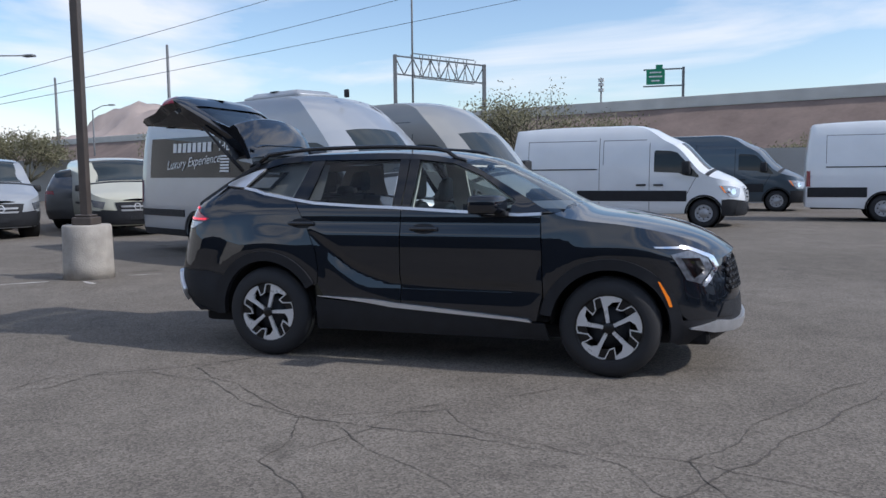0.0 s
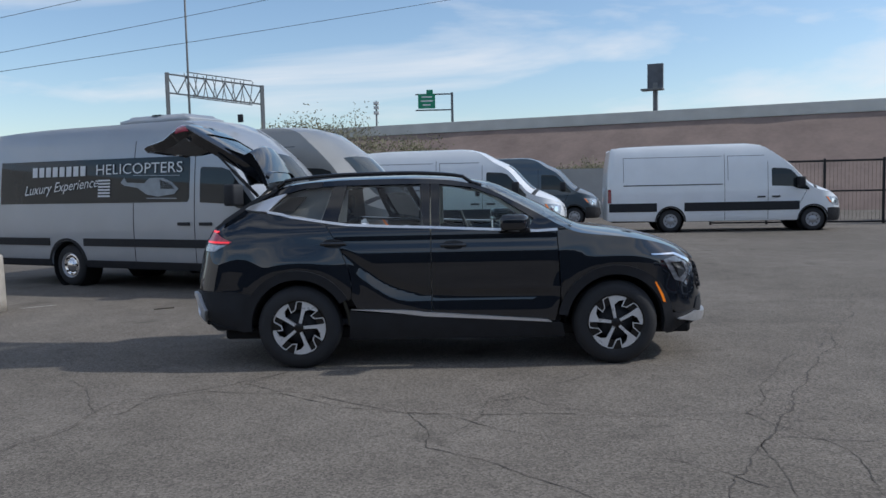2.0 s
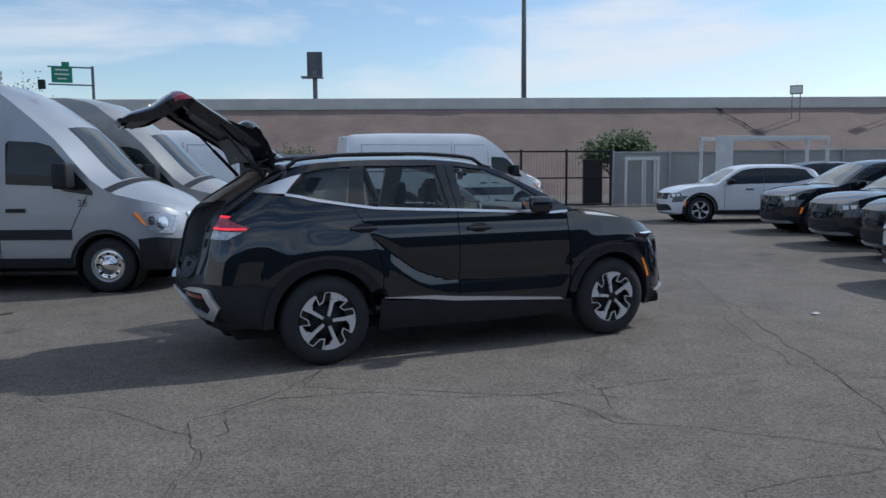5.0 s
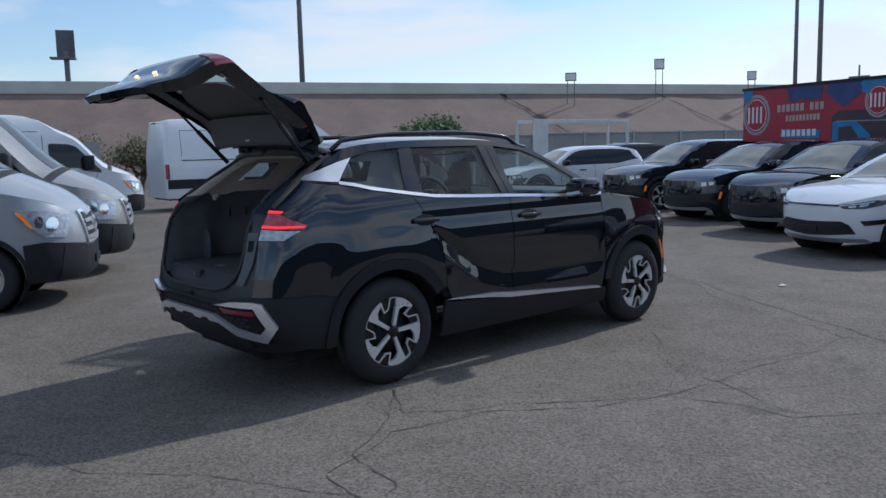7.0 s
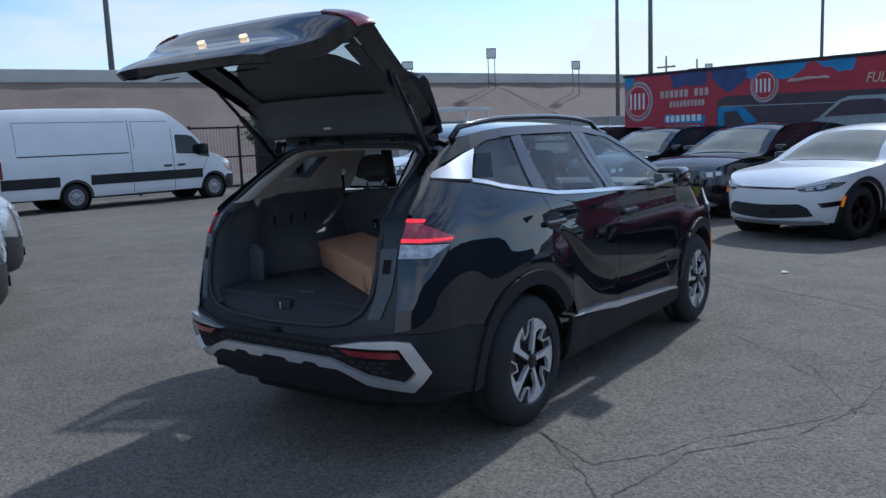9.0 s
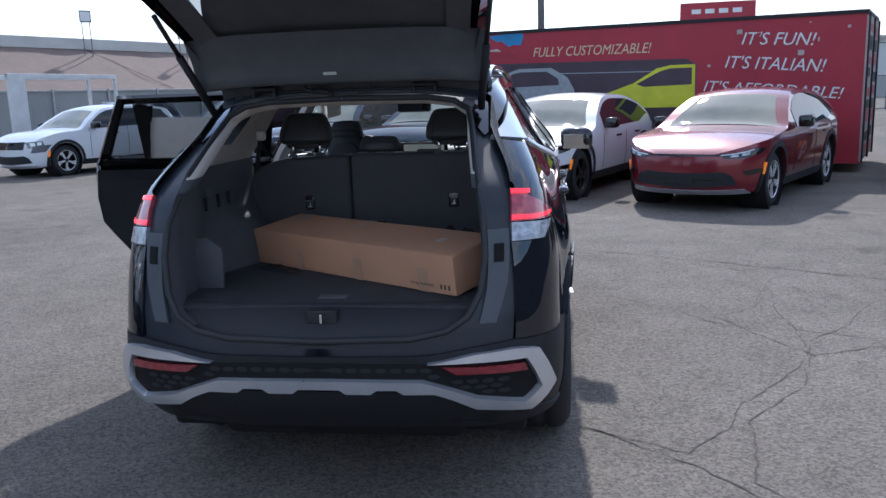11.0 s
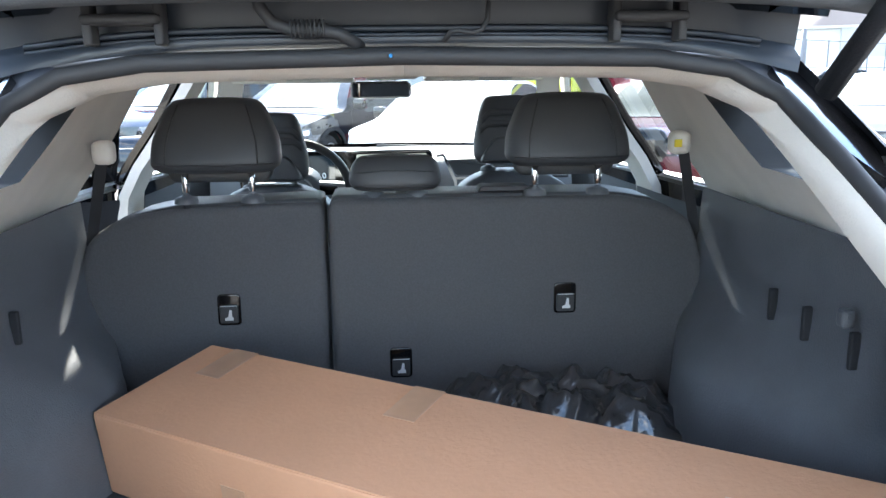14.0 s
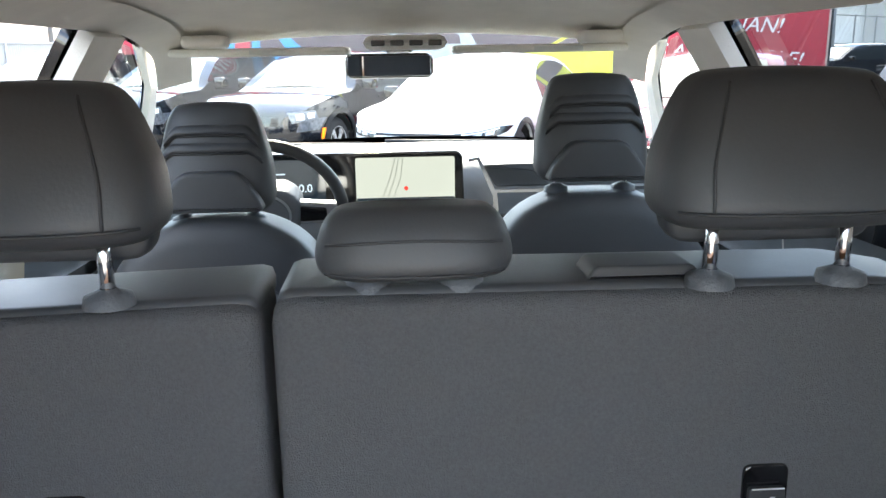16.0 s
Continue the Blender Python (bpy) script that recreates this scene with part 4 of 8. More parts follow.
M_MIRROR = mat("mirror_glass", (0.5, 0.5, 0.5), 0.02, 1.0, 0, 0)

hero = thing("crossover", Matrix.Identity(4), "black compact crossover with its tailgate and one rear door open", "car")
hWz = curve_fn([(0.2, 0.84), (0.3, 0.893), (0.42, 0.915), (0.6, 0.926), (0.9, 0.928), (1.07, 0.915), (1.19, 0.89), (1.24, 0.87), (1.42, 0.745), (1.57, 0.652), (1.645, 0.6), (1.75, 0.53)])
hTap = curve_fn([(-1.0, 0.95), (-0.35, 0.975), (0.1, 0.99), (0.6, 1.0), (2.5, 1.0), (3.0, 0.98), (3.4, 0.95)])


hRear = curve_fn([(-1.0, 0.925), (-0.45, 0.945), (-0.1, 0.985), (0.3, 1.0), (0.6, 1.0)])


hCrease = curve_fn([(0.15, 1.12), (0.4, 1.03), (0.57, 0.92), (0.8, 0.765), (0.97, 0.705), (1.15, 0.665), (1.5, 0.655), (2.4, 0.645)])


def hW(x, z):
    up = min(max((z - 0.9) / 0.35, 0), 1)
    w = hWz(z) * (1 - (1 - hTap(x)) * (up if x < 1 else 1)) * hRear(x)
    mid = min(max((x - 0.25) / 0.4, 0), 1) * min(max((2.35 - x) / 0.3, 0), 1)
    dz = hCrease(x) + 0.02 - z
    if dz > 0:
        w -= 0.030 * mid * (dz / 0.035 if dz < 0.035 else max(0.0, 1 - (dz - 0.035) / 0.15))
    w -= 0.010 * math.exp(-((z - 1.10) / 0.05) ** 2) * min(max((x + 0.3) / 0.4, 0), 1) * min(max((2.6 - x) / 0.4, 0), 1)
    for c in (0.0, 2.755):
        d = math.hypot(x - c, z - 0.365)
        w += 0.016 * math.exp(-((d - 0.53) / 0.1) ** 2) * (1 if z > 0.3 else 0)
    return w


h_xr = curve_fn([(0.25, -0.76), (0.4, -0.92), (0.5, -0.985), (0.62, -1.01), (0.75, -1.0), (0.9, -0.965), (1.05, -0.935), (1.21, -0.875), (1.34, -0.71), (1.48, -0.50), (1.6, -0.315), (1.75, -0.15)])
h_xf = curve_fn([(0.2, 3.45), (0.28, 3.62), (0.36, 3.68), (0.5, 3.67), (0.62, 3.65), (0.75, 3.62), (0.86, 3.58), (0.95, 3.5), (1.1, 3.25)])
H = Shell(hW, h_xf, h_xr, 2.85, lambda z: h_xr(z) + 0.46, 2.5, 3.4)
S, F, R = H.S, H.F, H.R
h_top = curve_fn([(-0.32, 1.545), (-0.1, 1.605), (0.4, 1.645), (0.9, 1.65), (1.3, 1.63), (1.62, 1.565), (1.86, 1.45), (2.1, 1.322), (2.34, 1.19), (2.46, 1.15), (2.86, 1.105), (3.11, 1.055), (3.34, 0.975), (3.46, 0.9), (3.54, 0.83)])
A_IN = [(0, 1.578), (0.34, 1.572), (0.45, 1.555), (0.512, 1.512), (0.535, 1.44), (0.565, 1.3), (0.6, 1.12), (0.608, 1.0), (0.59, 0.87), (0.545, 0.79), (0.47, 0.742), (0.34, 0.716), (0, 0.706)]
A_OUT = [(0, 0.635), (0.4, 0.64), (0.6, 0.652), (0.708, 0.695), (0.72, 0.9), (0.728, 1.045), (0.718, 1.222), (0.66, 1.4), (0.588, 1.575), (0.48, 1.615), (0, 1.63)]
BELT = [(-0.28, 1.372), (-0.06, 1.325), (0.25, 1.277), (0.43, 1.252), (0.8, 1.232), (1.17, 1.218), (1.63, 1.195), (2.09, 1.174), (2.26, 1.182)]


def even(pts, n):
    """Points at even steps along a line."""
    ds = [0.0]
    for a, b in zip(pts, pts[1:]):
        ds.append(ds[-1] + math.hypot(b[0] - a[0], b[1] - a[1]))
    return [(float(np.interp(ds[-1] * k / n, ds, [p[0] for p in pts])), float(np.interp(ds[-1] * k / n, ds, [p[1] for p in pts]))) for k in range(n + 1)]


def band(pts, w):
    return [S(x, z + w) for x, z in pts] + [S(x, z - w) for x, z in reversed(pts)]


ring_r = arc(0, 0.365, 0.50, 144, 28, 18)
ring_f = arc(2.755, 0.365, 0.50, 166, 14, 20)
rear_door_edge = [(0.47, 0.62), (0.475, 0.73), (0.455, 0.86), (0.365, 1.08), (0.245, 1.27)]
P_QUARTER = [R(0.70, 1.04), R(0.712, 0.7), S(-0.6, 0.69), S(-0.46, 0.665)] + [S(*p) for p in ring_r] + [S(x - 0.006, z) for x, z in rear_door_edge] + [S(-0.06, 1.313), S(-0.28, 1.36), S(-0.52, 1.395), S(-0.62, 1.325), S(-0.73, 1.25), R(0.69, 1.23), S(-0.73, 1.208), S(-0.575, 1.125), S(-0.62, 1.098), S(-0.74, 1.035)]
P_RDOOR = [S(1.162, 0.46), S(0.52, 0.52)] + [S(*p) for p in rear_door_edge] + [S(0.43, 1.245), S(0.8, 1.224), S(1.162, 1.21)]
P_FDOOR = [S(1.17, 0.46), S(2.23, 0.395), S(2.275, 0.6), S(2.262, 0.95), S(2.25, 1.172), S(2.09, 1.166), S(1.63, 1.187), S(1.17, 1.21)]
P_FENDER = [S(2.292, 0.5)] + [S(*p) for p in ring_f] + [S(3.3, 0.43), F(0, 0.43), F(0, 0.9)] + [S(x, h_top(x)) for x in lin(3.52, 2.36, 24)] + [S(2.258, 1.175), S(2.27, 0.95), S(2.284, 0.6)]
P_BUMPER = [R(0, 0.651), R(0.4, 0.656), R(0.56, 0.681), R(0.70, 0.697), S(-0.6, 0.687), S(-0.46, 0.662)] + [S(*p) for p in arc(0, 0.365, 0.50, 144, 184, 6)] + [S(-0.56, 0.34), R(0.74, 0.37), R(0.4, 0.40), R(0, 0.40)]
P_RQGLASS = [S(-0.245, 1.38), S(0.205, 1.302), S(0.29, 1.582), S(0.04, 1.568), S(-0.09, 1.53)]
P_RDGLASS = [S(0.36, 1.28), S(1.09, 1.238), S(1.07, 1.592), S(0.425, 1.592)]
P_FDGLASS = [S(1.245, 1.232), S(2.0, 1.194), S(2.06, 1.275), S(1.77, 1.455), S(1.53, 1.552), S(1.25, 1.586)]
P_SILVER = [S(-0.525, 1.402), S(-0.38, 1.452), S(-0.22, 1.507), S(-0.12, 1.532), S(-0.275, 1.378)]


def side_set(side, rear_door=True):
    skin("quarter_panel", H, P_QUARTER, M_BLACK, hero, side, 0, 0.02, 0.05)
    skin("front_door", H, P_FDOOR, M_BLACK, hero, side, 0, 0.02, 0.025)
    skin("front_fender", H, P_FENDER, M_BLACK, hero, side, 0, 0.02, 0.06)
    skin("quarter_window", H, P_RQGLASS, M_PRIV, hero, side, -0.004, 0, 0.1)
    skin("front_door_window", H, P_FDGLASS, M_FGLASS, hero, side, -0.004, 0, 0.1)
    if side < 0:
        skin("pillar_trim", H, P_SILVER, M_SILVER, hero, side, 0.006, 0.02, 0.06, "satin silver rear pillar trim")
    skin("belt_trim", H, band(BELT, 0.0105), M_SILVER, hero, side, 0.008, 0.016, 0.08, "satin silver window line")
    # gloss black uprights between the windows
    skin("pillar", H, [S(-0.525, 1.41), S(-0.22, 1.515), S(-0.1, 1.54), S(0.04, 1.576), S(0.2, 1.588), S(0.2, h_top(0.2)), S(-0.1, h_top(-0.1)), S(-0.30, h_top(-0.30)), S(-0.44, 1.48)], M_GLOSSBLK, hero, side, 0, 0.02, 0.06)
    skin("pillar", H, [S(0.213, 1.293), S(0.352, 1.272), S(0.418, 1.595), S(0.3, 1.587)], M_GLOSSBLK, hero, side, 0, 0.02, 0.06)
    skin("pillar", H, [S(1.098, 1.23), S(1.162, 1.226), S(1.158, 1.595), S(1.076, 1.597)], M_GLOSSBLK, hero, side, 0, 0.02, 0.06)
    skin("pillar", H, [S(1.17, 1.226), S(1.238, 1.223), S(1.244, 1.592), S(1.164, 1.595)], M_GLOSSBLK, hero, side, 0, 0.02, 0.06)
    skin("roof_rail_panel", H, [S(0.205, 1.590), S(0.42, 1.598), S(1.07, 1.60), S(1.25, 1.594), S(1.53, 1.56), S(1.77, 1.464), S(2.06, 1.283), S(2.01, 1.192), S(2.25, 1.19)] + [S(x, h_top(x)) for x in lin(2.34, 0.205, 24)], M_BLACK, hero, side, 0, 0.02, 0.06)
    # lower cladding, sill strip, arches
    skin("sill_cladding", H, [S(0.44, 0.25), S(2.32, 0.25), S(2.29, 0.378), S(2.23, 0.378), S(0.52, 0.498), S(0.455, 0.52)], M_CLAD, hero, side, 0.006, 0.03, 0.1)
    skin("sill_strip", H, [S(0.47, 0.524), S(0.95, 0.51), S(1.1, 0.492), S(2.17, 0.408), S(2.2, 0.388), S(1.1, 0.455), S(0.9, 0.482)], M_SILVER, hero, side, 0.022, 0.02, 0.08, "satin silver sill strip")
    for cx, a0, a1 in ((0, 184, 30), (2.755, 170, -12)):
        n = 4
        for k in range(n):
            b0, b1 = a0 + (a1 - a0) * k / n, a0 + (a1 - a0) * (k + 1) / n
            skin("wheel_arch", H, [S(*p) for p in arc(cx, 0.365, 0.425, b0, b1, 8) + arc(cx, 0.365, 0.505, b1, b0, 8)], M_CLAD, hero, side, 0.016, 0.06, 0.1)
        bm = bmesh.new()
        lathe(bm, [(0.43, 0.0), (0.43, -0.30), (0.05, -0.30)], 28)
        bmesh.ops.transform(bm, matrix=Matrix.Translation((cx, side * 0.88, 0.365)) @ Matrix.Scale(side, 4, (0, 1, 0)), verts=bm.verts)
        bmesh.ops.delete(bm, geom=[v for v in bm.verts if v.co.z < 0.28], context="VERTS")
        # near-black liner, shade inside the arch put into its colour
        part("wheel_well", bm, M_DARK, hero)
        wheel(hero, cx, side * 0.81, 0.366, 0.225, side, "alloy", 0.246, -0.05 if cx < 1 else -0.49)
    # rear corner
    ins_, outs_ = even(A_IN, 90), even(A_OUT[::-1], 90)
    bm = bmesh.new()
    rows = []
    for a_, b_ in zip(ins_, outs_):
        row = []
        for t in lin(0, 1, 5):
            u_, z_ = R(a_[0] + (b_[0] - a_[0]) * t, a_[1] + (b_[1] - a_[1]) * t)
            p = Vector(H.P(u_, z_)) - H.N(u_, z_) * 0.012
            row.append((p.x, p.y * side if abs(a_[0]) > 1e-6 else 0.0, p.z))
        rows.append(row)
    loft(bm, rows, flip=side < 0)
    part("hatch_frame", bm, M_JAMB, hero)
    inner_, outer_ = [R(0.718, 1.222), R(0.66, 1.4), R(0.588, 1.575), R(0.5, 1.61)], [S(-0.745, 1.24), S(-0.64, 1.315), S(-0.545, 1.385), S(-0.47, 1.435), S(-0.36, 1.495), S(-0.25, 1.55), S(-0.27, 1.60)]
    bm = bmesh.new()
    rows = []
    for a_, b_ in zip(even(inner_, 40), even(outer_, 40)):
        pa, pb = (Vector(H.P(*q)) + H.N(*q) * d_ for q, d_ in ((a_, -0.012), (b_, 0.016)))
        na = H.N((a_[0] + b_[0]) / 2, (a_[1] + b_[1]) / 2)
        row = []
        for t in lin(0, 1, 7):
            p = pa.lerp(pb, t) + na * 0.008 * math.sin(math.pi * t)
            row.append((p.x, p.y * side, p.z))
        rows.append(row)
    loft(bm, rows, flip=side < 0)
    bmesh.ops.recalc_face_normals(bm, faces=bm.faces)
    part("pillar_jamb", bm, M_CLAD, hero)
    skin("frame_trim", H, [R(0.615, 1.09), R(0.69, 1.09), R(0.686, 0.9), R(0.645, 0.765), R(0.585, 0.765), R(0.612, 0.88)], M_PLATE, hero, side, 0.002, 0.02, 0.05, "dark plastic hatch corner plate")
    skin("striker_recess", H, [R(0.638, 1.04), R(0.672, 1.04), R(0.672, 0.975), R(0.638, 0.975)], M_DARK, hero, side, 0.006, 0.01, 0.05)
    skin("rear_bumper", H, P_BUMPER, M_CLAD, hero, side, 0.004, 0.03, 0.03)
    skin("bumper_trim", H, [R(0.40, 0.632), R(0.56, 0.662), R(0.70, 0.672), R(0.775, 0.662), R(0.83, 0.52), R(0.75, 0.428), R(0.56, 0.462), R(0.42, 0.526), R(0.31, 0.526), R(0.285, 0.543), R(0.215, 0.543), R(0.19, 0.526), R(0.10, 0.526), R(0.075, 0.543), R(0, 0.543), R(0, 0.575), R(0.38, 0.572), R(0.57, 0.502), R(0.73, 0.47), R(0.785, 0.52), R(0.735, 0.634), R(0.56, 0.634)], M_SILVER, hero, side, 0.036, 0.034, 0.03, "satin silver bumper trim")
    skin("reflector", H, [R(0.45, 0.622), R(0.56, 0.618), R(0.73, 0.618), R(0.742, 0.59), R(0.5, 0.595)], M_TAIL, hero, side, 0.031, 0.025, 0.03, "red bumper reflector")
    skin("bumper_recess", H, [R(0, 0.63), R(0.42, 0.625), R(0.735, 0.625), R(0.78, 0.52), R(0.73, 0.47), R(0.57, 0.5), R(0.38, 0.57), R(0, 0.573)], M_DARK, hero, side, 0.012, 0.006, 0.03)
    skin("lower_valance", H, [R(0, 0.52), R(0.42, 0.52), R(0.56, 0.455), R(0.74, 0.42), S(-0.55, 0.36), R(0.7, 0.33), R(0, 0.33)], M_CLAD, hero, side, 0.014, 0.03, 0.03)
    bm = bmesh.new()
    for r_ in range(6):
        for c_ in range(14):
            y0 = 0.02 + c_ * 0.054 + (0.027 if r_ % 2 else 0)
            z0 = 0.486 + r_ * 0.0225
            low = 0.578 if y0 < 0.38 else max(0.578 - (y0 - 0.36) * 0.4, 0.49)
            if y0 > 0.665 or z0 < low + 0.008 or (y0 > 0.42 and z0 > 0.57) or (y0 < 0.42 and z0 > 0.60):
                continue
            panel(bm, H, [R(y0, z0 + 0.008), R(y0 + 0.012, z0 + 0.017), R(y0 + 0.034, z0 + 0.017), R(y0 + 0.046, z0 + 0.008), R(y0 + 0.034, z0), R(y0 + 0.012, z0)], side, 0.016, 0.008, 0.03)
    part("bumper_mesh", bm, M_RUBBER, hero, kind="stuff")
    lamp = skin("tail_lamp", H, [R(0.692, 1.224), S(-0.735, 1.203), S(-0.58, 1.125), S(-0.615, 1.1), R(0.698, 1.112)], M_TAILBODY, hero, side, 0.004, 0.03, 0.05, "red tail lamp with lit bands")
    skin("lit_band", H, [R(0.694, 1.22), R(0.76, 1.214), R(0.76, 1.2), R(0.695, 1.206)], M_TAILON, lamp, side, 0.008, 0.004, 0.05)
    skin("lit_band", H, [R(0.698, 1.132), R(0.775, 1.126), S(-0.60, 1.122), S(-0.605, 1.112), R(0.775, 1.112), R(0.699, 1.117)], M_TAILON, lamp, side, 0.008, 0.004, 0.05)
    skin("reversing_lamp", H, [R(0.699, 1.108), R(0.775, 1.102), S(-0.63, 1.094), S(-0.745, 1.038), R(0.70, 1.043)], M_CLEAR, lamp, side, 0.004, 0.02, 0.05, "clear reversing lamp")
    # nose
    skin("headlamp", H, [S(3.17, 0.90), S(3.28, 0.925), S(3.38, 0.91), S(3.45, 0.80), S(3.37, 0.69), S(3.28, 0.72)], M_HEADLAMP, hero, side, 0.004, 0.02, 0.05, "clear angular headlamp")
    skin("headlamp_housing", H, [S(3.24, 0.875), S(3.36, 0.87), S(3.40, 0.79), S(3.33, 0.73)], M_GLOSSBLK, hero, side, 0.008, 0.004, 0.05)
    skin("running_light", H, [S(3.05, 0.955), S(3.28, 0.952), S(3.45, 0.875), S(3.49, 0.80), S(3.40, 0.66), S(3.375, 0.68), S(3.455, 0.80), S(3.42, 0.865), S(3.27, 0.935), S(3.07, 0.945)], M_CHROME, hero, side, 0.010, 0.02, 0.05, "silver boomerang running light surround")
    skin("grille", H, [F(0, 0.84), F(0.36, 0.84), F(0.47, 0.79), F(0.56, 0.65), F(0.5, 0.59), F(0, 0.59)], M_GLOSSBLK, hero, side, 0.008, 0.02, 0.06)
    bm = bmesh.new()
    for r_ in range(5):
        for c_ in range(7):
            y0, z0 = 0.02 + c_ * 0.07 + (0.035 if r_ % 2 else 0), 0.63 + r_ * 0.043
            panel(bm, H, [F(y0, z0), F(y0 + 0.03, z0 + 0.017), F(y0 + 0.06, z0), F(y0 + 0.03, z0 - 0.017)], side, 0.022, 0.015, 0.2)
    part("grille_mesh", bm, M_CLAD, hero, kind="stuff")
    skin("front_intake", H, [F(0, 0.54), F(0.6, 0.54), F(0.66, 0.44), F(0, 0.42)], M_CLAD, hero, side, 0.008, 0.02, 0.08)
    skin("front_lip", H, [F(0, 0.395), F(0.5, 0.395), F(0.66, 0.42), S(3.3, 0.375), F(0.7, 0.345), F(0.5, 0.335), F(0, 0.335)], M_STEELRIM, hero, side, 0.03, 0.03, 0.06, "dark satin front lip")
    skin("chin", H, [S(3.2, 0.43), F(0, 0.43), F(0, 0.24), F(0.6, 0.24), S(3.22, 0.24)], M_CLAD, hero, side, 0.0, 0.03, 0.08)
    skin("side_marker", H, [S(3.085, 0.715), S(3.10, 0.712), S(3.165, 0.6), S(3.185, 0.535), S(3.165, 0.535), S(3.14, 0.60)], M_AMBER, hero, side, 0.02, 0.02, 0.06, "amber side marker")
    # mirror
    _, my, _ = H.P(*S(1.95, 1.2))
    bm = bmesh.new()
    box(bm, -0.13, 0.10, -0.10, 0.11, -0.065, 0.075, 0.045, seg=4)
    for v in bm.verts:
        v.co.z *= 1 - 0.25 * (v.co.x + 0.13)
        v.co.x -= 0.25 * abs(v.co.y + 0.1)
    bmesh.ops.transform(bm, matrix=Matrix.Translation((1.93, side * (my + 0.13), 1.25)) @ Matrix.Scale(side, 4, (0, 1, 0)), verts=bm.verts)
    bmesh.ops.recalc_face_normals(bm, faces=bm.faces)
    mir = part("mirror", bm, M_BLACK, hero)
    boxpart("mirror_arm", (1.93, 2.02, side * (my - 0.02) if side > 0 else side * (my + 0.1), side * (my + 0.1) if side > 0 else side * (my - 0.02), 1.165, 1.20), M_CLAD, mir, 0.012)
    boxpart("mirror_glass", (1.763, 1.772, side * (my + 0.13) - 0.085, side * (my + 0.13) + 0.085, 1.19, 1.285), M_MIRROR, mir, 0.003)
    # handles
    for hx, hz in ((0.32, 1.095), (1.36, 1.065)):
        if hx < 1 and not rear_door:
            continue
        _, hy, _ = H.P(*S(hx, hz))
        bm = bmesh.new()
        box(bm, hx - 0.115, hx + 0.115, side * hy - 0.03, side * hy + 0.035 if side > 0 else side * hy + 0.03, hz - 0.016, hz + 0.016, 0.014, seg=3)
        part("door_handle", bm, M_BLACK, hero)
        skin("handle_cup", H, [S(hx + 0.075 * math.cos(a) * 1.3, hz + 0.04 * math.sin(a)) for a in (2 * math.pi * k / 14 for k in range(14))], M_CLAD, hero, side, 0.002, 0.002, 0.1)
    # rail on the roof
    bm = bmesh.new()
    pts = [(x, side * (hW(x, h_top(x)) - 0.035), h_top(x) + (0.05 if -0.15 < x < 1.5 else 0.012)) for x in lin(-0.22, 1.62, 22)]
    tube(bm, pts, 0.017, 8)
    part("roof_rail", bm, M_GLOSSBLK, hero)


side_set(-1)
side_set(1, rear_door=False)
skin("rear_door", H, P_RDOOR, M_BLACK, hero, -1, 0, 0.02, 0.025)
skin("rear_door_window", H, P_RDGLASS, M_PRIV, hero, -1, -0.004, 0, 0.1)
h_bow = curve_fn([(-0.4, -0.06), (0.4, 0.0), (1.2, 0.03), (1.7, 0.10), (2.3, 0.13), (2.9, 0.05), (3.3, 0.07), (3.56, 0.10)])
h_crown = curve_fn([(-0.4, 0.03), (0.3, 0.035), (1.5, 0.04), (2.2, 0.05), (2.6, 0.05), (3.2, 0.04), (3.56, 0.03)])
top_loft(hero, "hood", H, h_top, 3.52, 2.36, M_BLACK, h_crown, 24, 16, bow=h_bow)
top_loft(hero, "windscreen", H, h_top, 2.36, 1.62, M_WSCREEN, h_crown, 14, 14, bow=h_bow)
top_loft(hero, "roof", H, h_top, 1.62, -0.24, M_BLACK, h_crown, 24, 14, bow=h_bow)
bm = bmesh.new()
box(bm, -0.02, 0.11, -0.018, 0.018, 0.0, 0.055, 0.015)
fin = part("antenna_fin", bm, M_BLACK, hero)
fin.matrix_basis = Matrix.Translation((-0.02, 0, 1.632))
boxpart("underbody", (-0.7, 3.45, -0.74, 0.74, 0.24, 0.34), M_DARK, hero, 0.03)
bm = bmesh.new()
box(bm, -0.75, -0.25, -0.5, 0.5, 0.22, 0.36, 0.05)
part("rear_axle_cover", bm, M_DARK, hero)
boxpart("cowl", (2.30, 2.5, -0.70, 0.70, 1.10, 1.175), M_CLAD, hero, 0.02)
for y0 in (-0.45, 0.15):
    bm = bmesh.new()
    tube(bm, [(2.47, y0, 1.205), (2.40, y0 + 0.3, 1.215), (2.36, y0 + 0.52, 1.225)], 0.011, 6)
    part("wiper", bm, M_CLAD, hero)

# left rear door, swung open on its front edge
DH = Vector((1.162, 0.905, 0))
swing = Matrix.Translation(DH) @ Matrix.Rotation(radians(-60), 4, "Z") @ Matrix.Translation(-DH)
P_LDOOR = [S(1.162, 0.31), S(0.48, 0.34), S(0.445, 0.46), S(0.40, 0.56), S(0.33, 0.68), S(0.24, 0.81), S(0.18, 0.93), S(0.16, 1.08), S(0.175, 1.26), S(0.43, 1.245), S(0.8, 1.224), S(1.162, 1.21)]
ldoor = skin("rear_door", H, P_LDOOR, M_BLACK, hero, 1, 0, 0.02, 0.05, "open rear door with dark inner trim")
ldoor.matrix_basis = swing
skin("door_window", H, [S(0.235, 1.285), S(1.10, 1.24), S(1.08, 1.605), S(0.335, 1.60)], M_PRIV, ldoor, 1, -0.03, 0, 0.1)
bm = bmesh.new()
